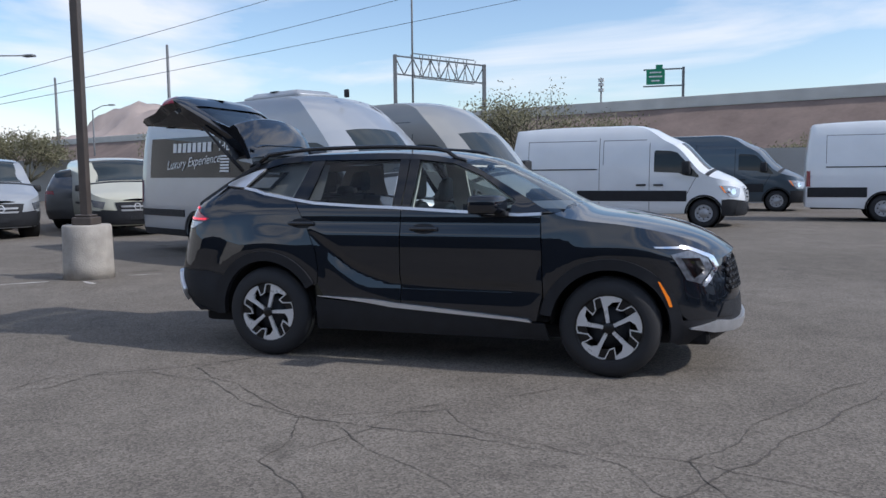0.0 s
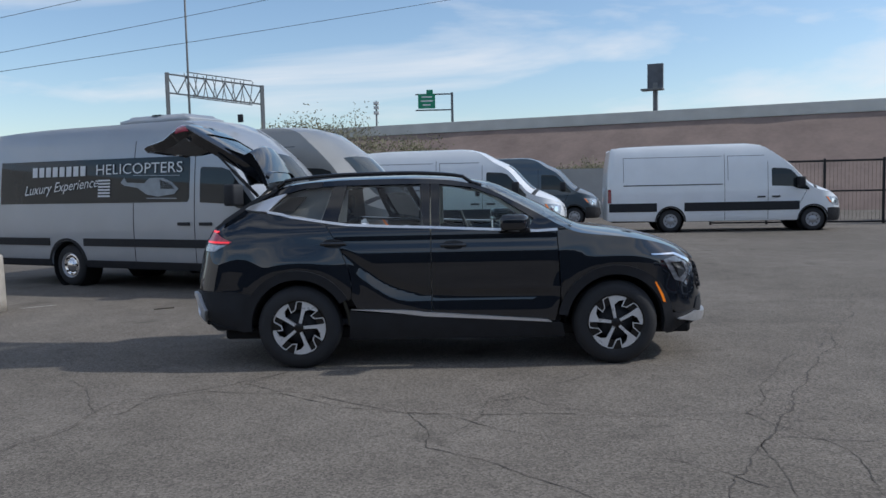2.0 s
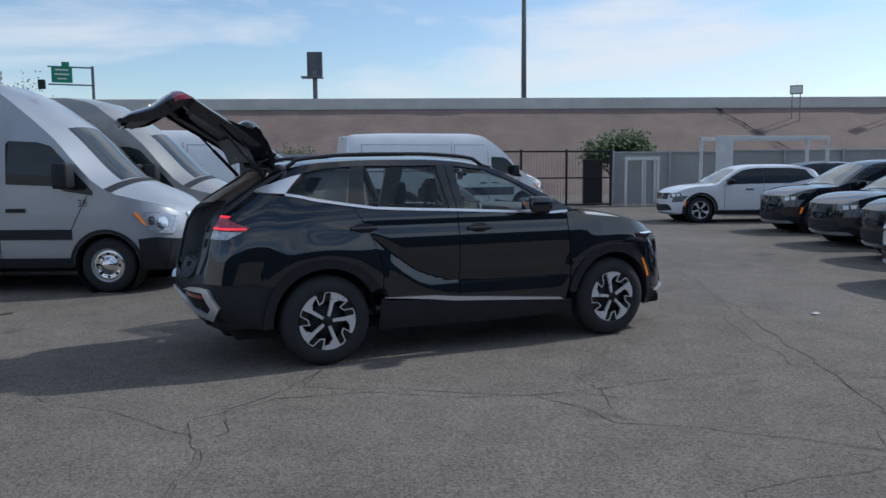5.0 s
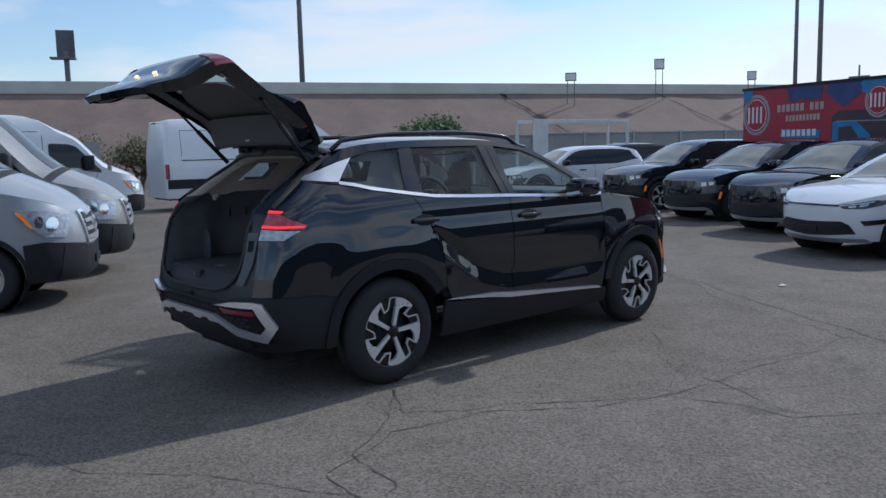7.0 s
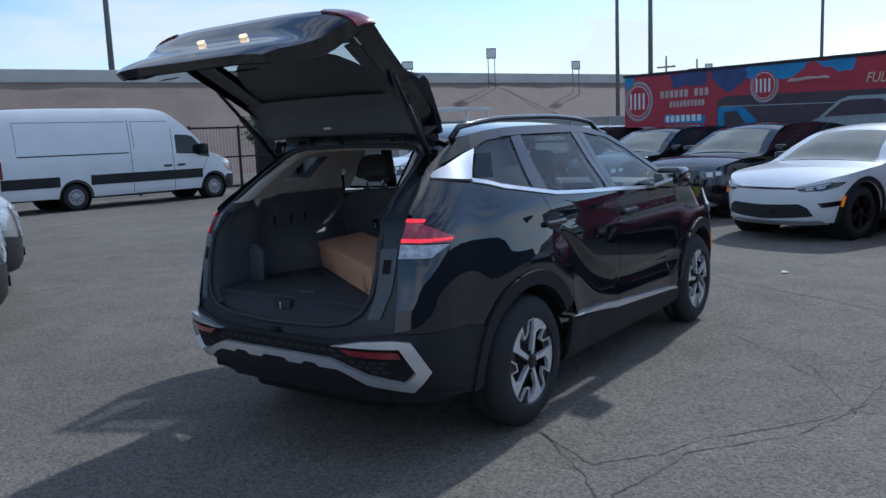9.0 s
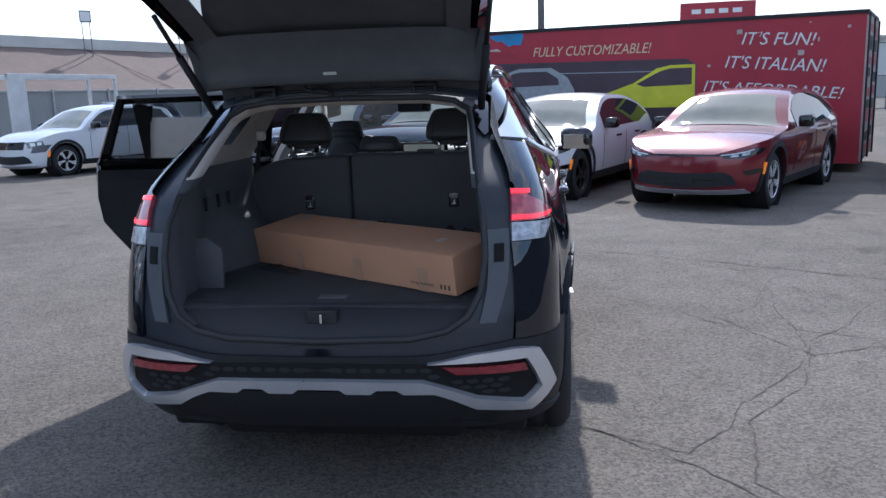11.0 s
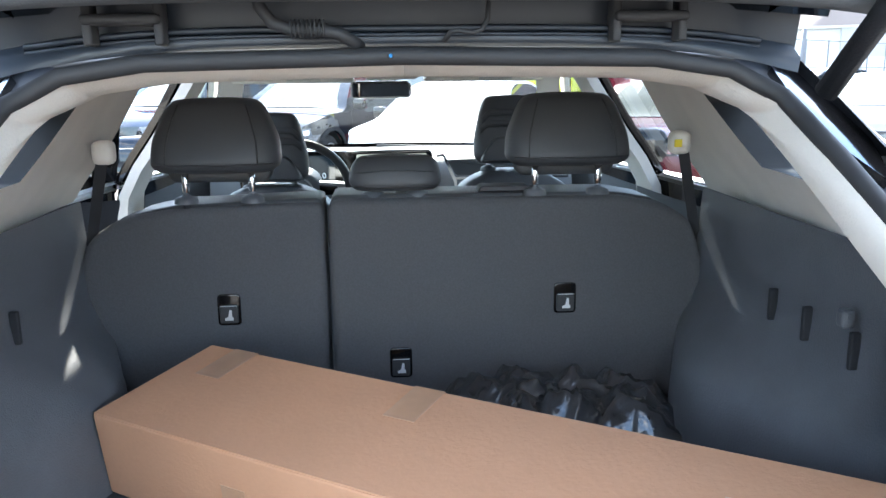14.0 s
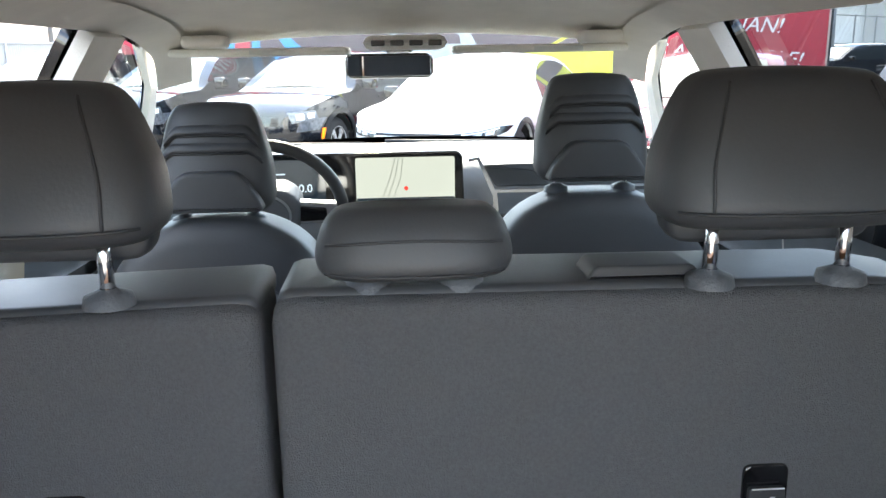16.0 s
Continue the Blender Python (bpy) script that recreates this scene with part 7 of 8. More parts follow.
def crumple(name, cx, cy, z, lx, ly, h, ang, seed, label, material):
    """A crumpled film bag: a folded sheet with sharp random creases."""
    t = thing(name, Matrix.Translation((cx, cy, z)) @ Matrix.Rotation(ang, 4, "Z"), label, "bag")
    bm = bmesh.new()
    nx, ny = (26, 14) if h < 0.05 else (56, 30)
    rows = []
    for i in range(nx + 1):
        row = []
        for j in range(ny + 1):
            u, v = 2 * i / nx - 1, 2 * j / ny - 1
            f_ = max(0.0, 1 - abs(u) ** 5) * max(0.0, 1 - abs(v) ** 4)
            q = Vector((u * 2.2 + seed, v * 1.6, seed))
            r1, r2 = noise.noise(q), noise.noise(q * 2.3)
            if h > 0.05:
                r1, r2 = 0.4 - 1.1 * abs(noise.noise(q * 1.1)), 0.35 - 0.9 * abs(noise.noise(q * 2.2))
            row.append((u * lx * (1 + 0.06 * r1), v * ly * (1 + 0.1 * r2), 0.004 + h * f_ * (0.75 + 0.9 * abs(r1) + 0.5 * abs(r2) - 0.2)))
        rows.append(row)
    loft(bm, rows)
    bmesh.ops.recalc_face_normals(bm, faces=bm.faces)
    part("film", bm, material, t)
    return t


crumple("plastic_bag", 0.09, -0.31, FZ + 0.002, 0.27, 0.125, 0.115, radians(82), 3.1, "crumpled dark plastic bag of black floor mats", M_BAGBLK)
crumple("plastic_bag", -0.31, 0.36, FZ + 0.001, 0.14, 0.035, 0.022, radians(58), 7.7, "crumpled clear plastic wrap under the carton", M_BAG)


# ---- art on the tour van ----
M_VINYLW = mat("white_vinyl", (0.72, 0.74, 0.75), 0.5, 0, 0, 0.05, 10)
M_VINYLG = mat("grey_vinyl", (0.3, 0.33, 0.35), 0.5, 0, 0, 0.15, 10)
tour = bpy.data.objects["tour_van"]
tilt = Matrix.Translation((0, -0.972, 1.75)) @ Matrix.Rotation(radians(90 - 5.5), 4, "X")


def sticker(name, pts, material, parent, m, d=0.002):
    """A thin flat piece in the plane of m."""
    bm = bmesh.new()
    prism(bm, pts, d, Matrix.Rotation(radians(-90), 4, "X"))
    ob = part(name, bm, material, parent, smooth=False)
    ob.matrix_basis = m
    return ob


for x0, w_ in ((-0.82, 1.36),):
    n_ = 8
    for k in range(n_):
        q = w_ / n_
        sticker("name_bar", [(x0 + k * q, 0.13), (x0 + k * q + q * 0.72, 0.13), (x0 + k * q + q * 0.72, 0.30), (x0 + k * q, 0.30)], M_VINYLW, tour, tilt)
letters("HELICOPTERS", 0.245, M_VINYLW, tilt @ Matrix.Translation((1.70, 0.215, 0.003)) @ Matrix.Scale(1.28, 4, (1, 0, 0)), tour, "side_lettering")
letters("Luxury Experience", 0.24, M_VINYLW, tilt @ Matrix.Translation((-0.12, -0.05, 0.003)) @ Matrix.Rotation(radians(4), 4, "Z"), tour, "slogan", shear=0.35)
for k in range(6):
    sticker("text_bar", [(0.8, 0.03 - k * 0.052), (1.08, 0.03 - k * 0.052), (1.08, 0.058 - k * 0.052), (0.8, 0.058 - k * 0.052)], M_VINYLW, tour, tilt)
heli = [(x + 0.2, z) for x, z in [(1.12, 0.0), (1.2, 0.08), (1.26, 0.0), (1.65, -0.02), (1.75, 0.06), (2.05, 0.06), (2.25, -0.02), (2.38, -0.12), (2.3, -0.2), (1.95, -0.24), (1.7, -0.2), (1.5, -0.09), (1.2, -0.05)]]
sticker("helicopter_shape", heli, M_VINYLG, tour, tilt)
sticker("helicopter_shape", [(1.6, 0.105), (2.6, 0.085), (2.6, 0.095), (1.6, 0.118)], M_VINYLG, tour, tilt)
sticker("helicopter_shape", [(1.9, -0.27), (2.55, -0.28), (2.55, -0.265), (1.9, -0.255)], M_VINYLG, tour, tilt)
sticker("helicopter_shape", [(2.18, 0.03), (2.4, -0.03), (2.5, -0.12), (2.2, -0.12)], M_DGLASS, tour, tilt, 0.004)
letters("38", 0.13, M_INK, Matrix.Translation((3.98, -0.998, 1.16)) @ Matrix.Rotation(radians(90), 4, "X"), tour, "fleet_number")
bm = bmesh.new()
box(bm, 0.75, 2.35, -0.45, 0.45, 2.70, 2.875, 0.08, seg=3)
for v in bm.verts:
    if v.co.z > 2.82:
        v.co.x = 1.65 + (v.co.x - 1.65) * 0.82
        v.co.y *= 0.86
part("roof_cooler", bm, M_SILVERP, tour, "pale rooftop air cooler")
boxpart("cooler_grille", (1.45, 1.65, -0.36, 0.36, 2.87, 2.883), M_CLAD, tour, 0.004)
bm = bmesh.new()
box(bm, 3.0, 3.1, -0.02, 0.02, 2.7, 2.83, 0.012)
part("roof_aerial", bm, M_CLAD, tour)

# ---- the trailer's side ----
trailer_m = Matrix.Translation((13.7, -0.4, 0)) @ Matrix.Rotation(math.atan2(-0.914, -0.405), 4, "Z")
M_BANNER = mat("red_vinyl", (0.36, 0.018, 0.04), 0.45, 0, 0, 0.12, 1.2, 0.15, 8)
M_BLUEV = mat("blue_vinyl", (0.02, 0.2, 0.42), 0.5, 0, 0, 0.25, 3)
M_NAVYV = mat("navy_vinyl", (0.03, 0.05, 0.16), 0.5, 0, 0, 0.3, 3)
M_PLUMV = mat("dark_photo_vinyl", (0.05, 0.032, 0.045), 0.5, 0, 0, 0.35, 2)
M_YELV = mat("yellow_vinyl", (0.62, 0.62, 0.03), 0.5, 0, 0, 0.12, 3)
M_TORN = mat("bare_panel", (0.42, 0.36, 0.33), 0.7, 0, 0, 0.2, 4)
trailer = thing("trailer", trailer_m, "long box trailer wrapped in torn red advertising vinyl", "trailer")
tz = lambda s_: 2.82 - 0.0157 * s_
bm = bmesh.new()
prism(bm, [(-6.42, 1.62), (-3.7, 1.62), (-3.5, 0.3), (6.31, 0.16), (6.31, tz(6.31)), (-6.42, tz(-6.42))], 2.5)
part("box_body", bm, M_BANNER, trailer, smooth=False)
bm = bmesh.new()
prism(bm, [(-6.45, tz(-6.45) - 0.03), (6.34, tz(6.34) - 0.03), (6.34, tz(6.34) + 0.035), (-6.45, tz(-6.45) + 0.035)], 2.56, Matrix.Translation((0, -0.03, 0)))
part("roof_edge", bm, M_CLAD, trailer, smooth=False)


def art(name, pts, material, lift_=0.004, label=""):
    bm = bmesh.new()
    prism(bm, pts, 0.003, Matrix.Translation((0, -0.003 - lift_, 0)))
    ob = part(name, bm, material, trailer, label, smooth=False)
    return ob


def ragged(pts, amp, n, seed):
    rnd = random.Random(seed)
    out = []
    for a, b in zip(pts, pts[1:] + pts[:1]):
        for k in range(n):
            t = k / n
            out.append((a[0] + (b[0] - a[0]) * t + rnd.uniform(-amp, amp) * (k > 0), a[1] + (b[1] - a[1]) * t + rnd.uniform(-amp, amp) * (k > 0)))
    return out


def disc(name, s_, z_, r, material, lift_):
    art(name, [(s_ + r * math.cos(2 * math.pi * k / 28), z_ + r * math.sin(2 * math.pi * k / 28)) for k in range(28)], material, lift_)


art("blue_corner", ragged([(-6.4, 2.58), (-6.05, 2.6), (-6.1, 2.88), (-6.4, 2.9)], 0.03, 3, 1), M_BLUEV)
for s_, r in ((-5.92, 0.50), (-2.15, 0.36)):
    disc("emblem_rim", s_, 2.27 if s_ < -4 else 2.4, r, M_VINYLG, 0.004)
    disc("emblem_face", s_, 2.27 if s_ < -4 else 2.4, r * 0.86, M_BANNER, 0.010)
    disc("emblem_ring", s_, 2.27 if s_ < -4 else 2.4, r * 0.78, M_VINYLW, 0.014)
    disc("emblem_centre", s_, 2.27 if s_ < -4 else 2.4, r * 0.74, M_BANNER, 0.018)
    for k in range(4):
        q = s_ - r * 0.56 + k * r * 0.3
        zc = 2.27 if s_ < -4 else 2.4
        art("emblem_bar", [(q, zc - r * 0.4), (q + r * 0.13, zc - r * 0.4), (q + r * 0.13, zc + r * 0.4), (q, zc + r * 0.4)], M_VINYLW, 0.024)
for row, (a, b, z0, h_) in enumerate(((-5.16, -3.62, 2.30, 0.17), (-4.86, -3.75, 2.07, 0.14))):
    n_ = 10
    for k in range(n_):
        if k in (6,) and row == 0:
            continue
        q = (b - a) / n_
        art("name_bar", [(a + k * q, z0), (a + k * q + q * 0.7, z0), (a + k * q + q * 0.7, z0 + h_), (a + k * q, z0 + h_)], M_TORN, 0.005)
art("web_plate", [(-5.04, 1.70), (-3.78, 1.66), (-3.74, 1.84), (-5.0, 1.9)], M_BLUEV, 0.004)
for k in range(7):
    q = -4.98 + k * 0.165
    art("name_bar", [(q, 1.72), (q + 0.11, 1.72), (q + 0.11, 1.87), (q, 1.87)], M_VINYLW, 0.009)
art("torn_blue", ragged([(-4.8, 2.56), (-3.75, 2.52), (-3.7, 2.86), (-4.85, 2.88)], 0.06, 5, 2), M_NAVYV)
art("torn_blue", ragged([(-3.6, 2.66), (-3.1, 2.3), (-2.6, 2.62), (-2.5, 2.84), (-3.6, 2.86)], 0.05, 4, 3), M_NAVYV)
art("torn_blue", ragged([(-2.6, 2.6), (-1.5, 2.52), (-0.15, 2.55), (-0.1, 2.81), (-2.6, 2.85)], 0.05, 7, 4), M_BLUEV, 0.005)
art("torn_red", ragged([(-1.75, 2.35), (-0.2, 2.36), (-0.45, 2.55), (-0.95, 2.8), (-1.4, 2.55)], 0.06, 4, 5), M_BANNER, 0.012)
art("torn_panel", ragged([(-1.6, 2.44), (-0.6, 2.44), (-0.7, 2.50), (-1.5, 2.50)], 0.03, 4, 6), M_TORN, 0.018)
art("photo_band", [(-3.42, 0.5), (-3.42, 2.12), (-3.2, 2.24), (3.3, 2.10), (3.5, 1.98), (3.5, 0.45)], M_PLUMV, 0.002)
art("bright_stripe", [(-3.3, 2.02), (3.4, 1.88), (3.4, 1.865), (-3.3, 2.0)], M_VINYLG, 0.007)
car_pts = lambda x, k: [(x, 1.2), (x + 0.1 * k, 1.52), (x + 0.55 * k, 1.66), (x + 1.0 * k, 2.0), (x + 1.2 * k, 2.06), (x + 1.95 * k, 2.05), (x + 2.3 * k, 1.85), (x + 2.45 * k, 1.6), (x + 2.45 * k, 1.2)]
win_pts = lambda x, k: [(x + 0.68 * k, 1.68), (x + 1.06 * k, 1.96), (x + 1.25 * k, 1.99), (x + 1.85 * k, 1.98), (x + 2.1 * k, 1.83), (x + 2.12 * k, 1.7)]
art("car_picture", car_pts(-1.4, 1.0), M_VINYLG, 0.008)
art("window_picture", win_pts(-1.4, 1.0), M_PLUMV, 0.013)
art("car_picture", [(1.75, 1.2), (1.75, 1.5), (2.3, 1.68), (2.75, 1.94), (3.0, 1.99), (3.48, 1.99), (3.48, 1.2)], M_YELV, 0.008)
art("window_picture", [(2.35, 1.66), (2.8, 1.88), (3.0, 1.93), (3.42, 1.93), (3.42, 1.62), (2.5, 1.6)], M_PLUMV, 0.013)
art("car_picture", [(-3.38, 1.3), (-3.38, 2.0), (-2.7, 1.98), (-2.35, 1.7), (-2.3, 1.3)], M_BLUEV, 0.008)
art("window_picture", [(-3.2, 1.55), (-3.2, 1.88), (-2.85, 1.9), (-2.6, 1.6)], M_PLUMV, 0.013)
face_tr = Matrix.Rotation(radians(90), 4, "X")
M_GOLDV = mat("gold_vinyl", (0.62, 0.5, 0.33), 0.5, 0, 0, 0.15, 6)


def tword(text, s0, s1, z_, material, slope=0.0, squash=1.0):
    ob = letters(text, 0.3, material, Matrix.Identity(4), trailer, "lettering", shear=0.25)
    w_ = max(v.co.x for v in ob.data.vertices) - min(v.co.x for v in ob.data.vertices)
    k = (s1 - s0) / w_
    ob.matrix_basis = Matrix.Translation(((s0 + s1) / 2, -0.016, z_)) @ Matrix.Rotation(radians(slope), 4, "Y") @ face_tr @ Matrix.Diagonal((k, k * squash, 1, 1))
    return ob


tword("FULLY CUSTOMIZABLE!", 0.13, 2.62, 2.35, M_GOLDV, 1.0, 1.15)
tword("IT'S FUN!", 4.28, 5.52, 2.35, M_VINYLW, 4, 1.0)
tword("IT'S ITALIAN!", 4.0, 5.7, 1.92, M_VINYLW, 5, 1.05)
tword("IT'S AFFORDABLE!", 3.62, 6.0, 1.47, M_VINYLW, 5, 0.95)
rnd = random.Random(5)
for k in range(26):
    s_, z_ = rnd.uniform(3.7, 6.2), rnd.uniform(0.5, 2.6)
    w_, h_ = rnd.uniform(0.02, 0.12), rnd.uniform(0.02, 0.09)
    art("peeled_patch", ragged([(s_, z_), (s_ + w_, z_), (s_ + w_, z_ + h_), (s_, z_ + h_)], 0.012, 2, k), M_BANNER if k % 3 else M_TORN, 0.02)
# end with its doors
bm = bmesh.new()
box(bm, 6.31, 6.34, 0.02, 2.48, 0.2, 2.68, 0.0)
part("end_panel", bm, M_TORN, trailer, smooth=False)
for y0 in (0.02, 1.22, 2.4):
    boxpart("end_post", (6.34, 6.37, y0, y0 + 0.08, 0.18, 2.7), M_CLAD, trailer, 0.004)
for y0, y1 in ((0.12, 1.2), (1.32, 2.38)):
    for k in range(9):
        z0 = 0.3 + k * 0.26 + rnd.uniform(-0.05, 0.05)
        boxpart("end_smear", (6.34, 6.346, y0 + rnd.uniform(0, 0.3), y1 - rnd.uniform(0, 0.3), z0, z0 + rnd.uniform(0.08, 0.24)), M_CLAD if k % 2 else M_BANNER, trailer, 0.0)
for s_ in (4.2, 5.2):
    for y0 in (0.25, 2.1):
        bm = bmesh.new()
        lathe(bm, [(0.2, 0.1), (0.42, 0.1), (0.44, 0.05), (0.44, -0.05), (0.42, -0.1), (0.2, -0.1)], 24)
        t_ = part("trailer_wheel", bm, M_RUBBER, trailer)
        t_.matrix_basis = Matrix.Translation((s_ - 3.4, y0, 0.42))
for s_ in (-4.6,):
    boxpart("landing_leg", (s_, s_ + 0.12, 0.3, 0.42, 0.0, 1.62), M_CLAD, trailer, 0.01)
    boxpart("landing_leg", (s_, s_ + 0.12, 2.0, 2.12, 0.0, 1.62), M_CLAD, trailer, 0.01)

# ---- lamp post with its concrete foot ----
M_BRONZE = mat("bronze_paint", (0.075, 0.062, 0.055), 0.55, 0.2, 0, 0.15, 6)
lp = thing("lamp_post", Matrix.Translation((-5.12, 2.86, 0)) @ Matrix.Rotation(radians(12), 4, "Z"), "dark bronze square lamp post on a round concrete foot", "lamp post")
bm = bmesh.new()
lathe(bm, [(0.0001, 0.0), (0.35, 0.0), (0.345, 0.2), (0.342, 0.4), (0.338, 0.6), (0.335, 0.755), (0.32, 0.775), (0.0001, 0.775)], 40, "z")
part("concrete_foot", bm, mat("rough_concrete", (0.36, 0.335, 0.3), 0.9, 0, 0, 0.2, 5, 0.5, 50), lp)
boxpart("pole", (-0.06, 0.06, -0.06, 0.06, 0.77, 9.0), M_BRONZE, lp, 0.012)
boxpart("base_cover", (-0.15, 0.15, -0.15, 0.15, 0.774, 0.89), M_BRONZE, lp, 0.02)
boxpart("base_cover", (-0.12, 0.12, -0.12, 0.12, 0.89, 0.925), M_BRONZE, lp, 0.02)
boxpart("lamp_head", (0.1, 0.9, -0.2, 0.2, 8.85, 9.02), M_BRONZE, lp, 0.03)

# ---- cracks, litter, ground marks ----
PAINT_MARKS = [((-6.2, 1.5), (-5.39, 2.36), 0.05), ((-4.91, 2.5), (-4.57, 2.34), 0.05), ((-4.72, 3.2), (-4.35, 3.47), 0.035)]
M_CRACK = mat("crack_fill", (0.075, 0.066, 0.057), 0.95, 0, 0, 0.3, 20)


def crack(pts, w=0.012, seed=0):
    """A wandering ragged crack along the given places."""
    rnd = random.Random(seed)
    path = []
    for a, b in zip(pts, pts[1:]):
        a, b = Vector((*a, 0)), Vector((*b, 0))
        n_ = max(3, int((b - a).length / 0.06))
        for k in range(n_):
            p = a.lerp(b, k / n_)
            q = p * 1.7
            path.append(p + Vector((noise.noise(q + Vector((seed, 0, 0))), noise.noise(q + Vector((0, seed, 5))), 0)) * 0.10 + Vector((rnd.uniform(-1, 1), rnd.uniform(-1, 1), 0)) * 0.012)
    path.append(Vector((*pts[-1], 0)))
    bm = bmesh.new()
    prev = None
    for i, p in enumerate(path):
        d = (path[min(i + 1, len(path) - 1)] - path[max(i - 1, 0)]).normalized()
        s_ = Vector((-d.y, d.x, 0)) * w * 0.5 * rnd.uniform(0.1, 1.0) * (0.45 + abs(noise.noise(p * 2.3)))
        row = [bm.verts.new((p.x + s_.x, p.y + s_.y, 0.003)), bm.verts.new((p.x - s_.x, p.y - s_.y, 0.003))]
        if prev:
            bm.faces.new((prev[0], prev[1], row[1], row[0]))
        prev = row
    return part("crack", bm, M_CRACK, ground, smooth=False)


CR = [([(6.8, 3.2), (5.94, 1.55), (4.84, -0.33), (3.98, -1.81), (3.24, -3.04), (2.78, -3.84), (2.3, -4.7), (1.9, -5.6)], 0.024),
      ([(-1.5, -3.5), (-1.25, -2.48), (-1.16, -1.97), (-0.6, -1.65), (0.07, -1.78), (0.51, -2.15), (1.02, -2.35), (1.25, -3.14), (1.81, -3.63), (2.4, -4.4)], 0.016),
      ([(1.02, -2.35), (1.86, -1.97), (2.23, -2.31), (2.99, -2.71), (3.25, -2.96), (4.4, -3.3)], 0.014),
      ([(0.0, -0.9), (-0.43, -1.47), (-0.89, -1.77), (-1.09, -2.28)], 0.02),
      ([(2.61, -1.15), (1.65, -2.0), (1.25, -3.14)], 0.012),
      ([(-0.1, -0.96), (-0.34, -1.47), (0.52, -2.0), (1.17, -2.38), (2.1, -3.03), (3.1, -3.9)], 0.014),
      ([(5.2, 0.2), (4.24, -0.81), (3.81, -1.6), (3.38, -2.49), (3.63, -3.28), (3.4, -4.6)], 0.014),
      ([(1.17, -2.38), (2.7, -2.49), (3.38, -2.49), (4.6, -3.0), (5.6, -4.2)], 0.012),
      ([(-7.8, 3.9), (-6.6, 3.4), (-5.6, 3.9), (-4.8, 3.7)], 0.02),
      ([(-2.6, 0.4), (-2.0, -1.0), (-1.2, -2.2), (-1.6, -3.6), (-1.1, -5.2)], 0.014),
      ([(-6.0, 1.2), (-4.6, 0.6), (-3.2, 0.9), (-2.2, 0.2)], 0.013),
      ([(0.3, -4.9), (1.1, -4.2), (1.9, -4.35), (2.6, -3.9)], 0.012),
      ([(3.3, -5.2), (3.0, -4.3), (3.24, -3.04)], 0.016),
      ([(4.84, -0.33), (6.2, -0.9), (7.2, -1.2)], 0.012), ([(-2.4, 2.4), (-3.6, 3.2), (-4.6, 4.5)], 0.012)]
for k, (p, w_) in enumerate(CR):
    crack(p, w_, k + 1)
for k, (x, y, w_, l_) in enumerate(((5.31, -1.01, 0.03, 0.045), (-2.6, 2.9, 0.012, 0.13), (3.2, 0.6, 0.02, 0.025))):
    bm = bmesh.new()
    box(bm, -l_, l_, -w_, w_, 0, 0.012, 0.003)
    for v in bm.verts:
        v.co.z += 0.01 * noise.noise(v.co * 40)
    t_ = part("litter", bm, M_PAPER if k != 1 else M_CRACK, None, smooth=False)
    t_.matrix_world = Matrix.Translation((x, y, 0.004)) @ Matrix.Rotation(0.5 * k, 4, "Z")
    tagged(t_, ["small crumpled scrap of white paper", "thin dark twig on the asphalt", "small pale paper scrap on asphalt"][k], "litter")

M_MARK = mat("worn_white_paint", (0.42, 0.41, 0.39), 0.85, 0, 0, 0.3, 6)
for a, b, w_ in PAINT_MARKS:
    a, b = Vector((*a, 0.003)), Vector((*b, 0.003))
    d = (b - a).normalized()
    side_ = Vector((-d.y, d.x, 0)) * w_
    bm = bmesh.new()
    n_ = max(3, int((b - a).length / 0.12))
    loft(bm, [[tuple(a.lerp(b, k / n_) + side_ * (0.3 + 0.7 * abs(noise.noise(Vector((k * 0.9, a.x, 2)))) * 1.6)), tuple(a.lerp(b, k / n_) - side_ * (0.3 + 0.7 * abs(noise.noise(Vector((k * 0.8, a.y, 7)))) * 1.6))] for k in range(n_ + 1)])
    part("paint_mark", bm, M_MARK, ground, smooth=False)

# ---- fences, gate, rack ----
M_BLKSTEEL = mat("black_steel", (0.015, 0.015, 0.016), 0.5, 0.3, 0, 0.15, 8)
M_SLATS = mat("grey_slats", (0.30, 0.31, 0.31), 0.8, 0, 0, 0.1, 1.0, 0.3, 40)
M_BLOCK = mat("grey_block", (0.33, 0.33, 0.325), 0.9, 0, 0, 0.1, 0.8, 0.3, 12)


def run(name, a, b, h_, label, post_gap, slat, kind="fence"):
    """A straight fence from a to b: posts, rails and an infill."""
    a, b = Vector((*a, 0)), Vector((*b, 0))
    d = b - a
    L = d.length
    t_ = thing(name, Matrix.Translation(a) @ Matrix.Rotation(math.atan2(d.y, d.x), 4, "Z"), label, kind)
    n_ = max(1, round(L / post_gap))
    for k in range(n_ + 1):
        boxpart("post", (L * k / n_ - 0.04, L * k / n_ + 0.04, -0.05, 0.03, 0, h_ + 0.05), slat[1], t_, 0.006)
    for z0 in ((h_ - 0.06, h_), (0.05, 0.11)) if slat[0] is not None else ((h_ - 0.07, h_), (h_ * 0.5, h_ * 0.5 + 0.06), (0.04, 0.10)):
        boxpart("rail", (0, L, -0.03, 0.03, *z0), slat[1], t_, 0.004)
    if slat[0] is not None:
        bm = bmesh.new()
        x = 0.0
        while x < L - 0.02:
            box(bm, x + 0.004, x + 0.096, 0.034, 0.046, 0.06, h_ - 0.02)
            x += 0.1
        tagged(part("slats", bm, slat[0], t_, smooth=False), kind="stuff")
    return t_


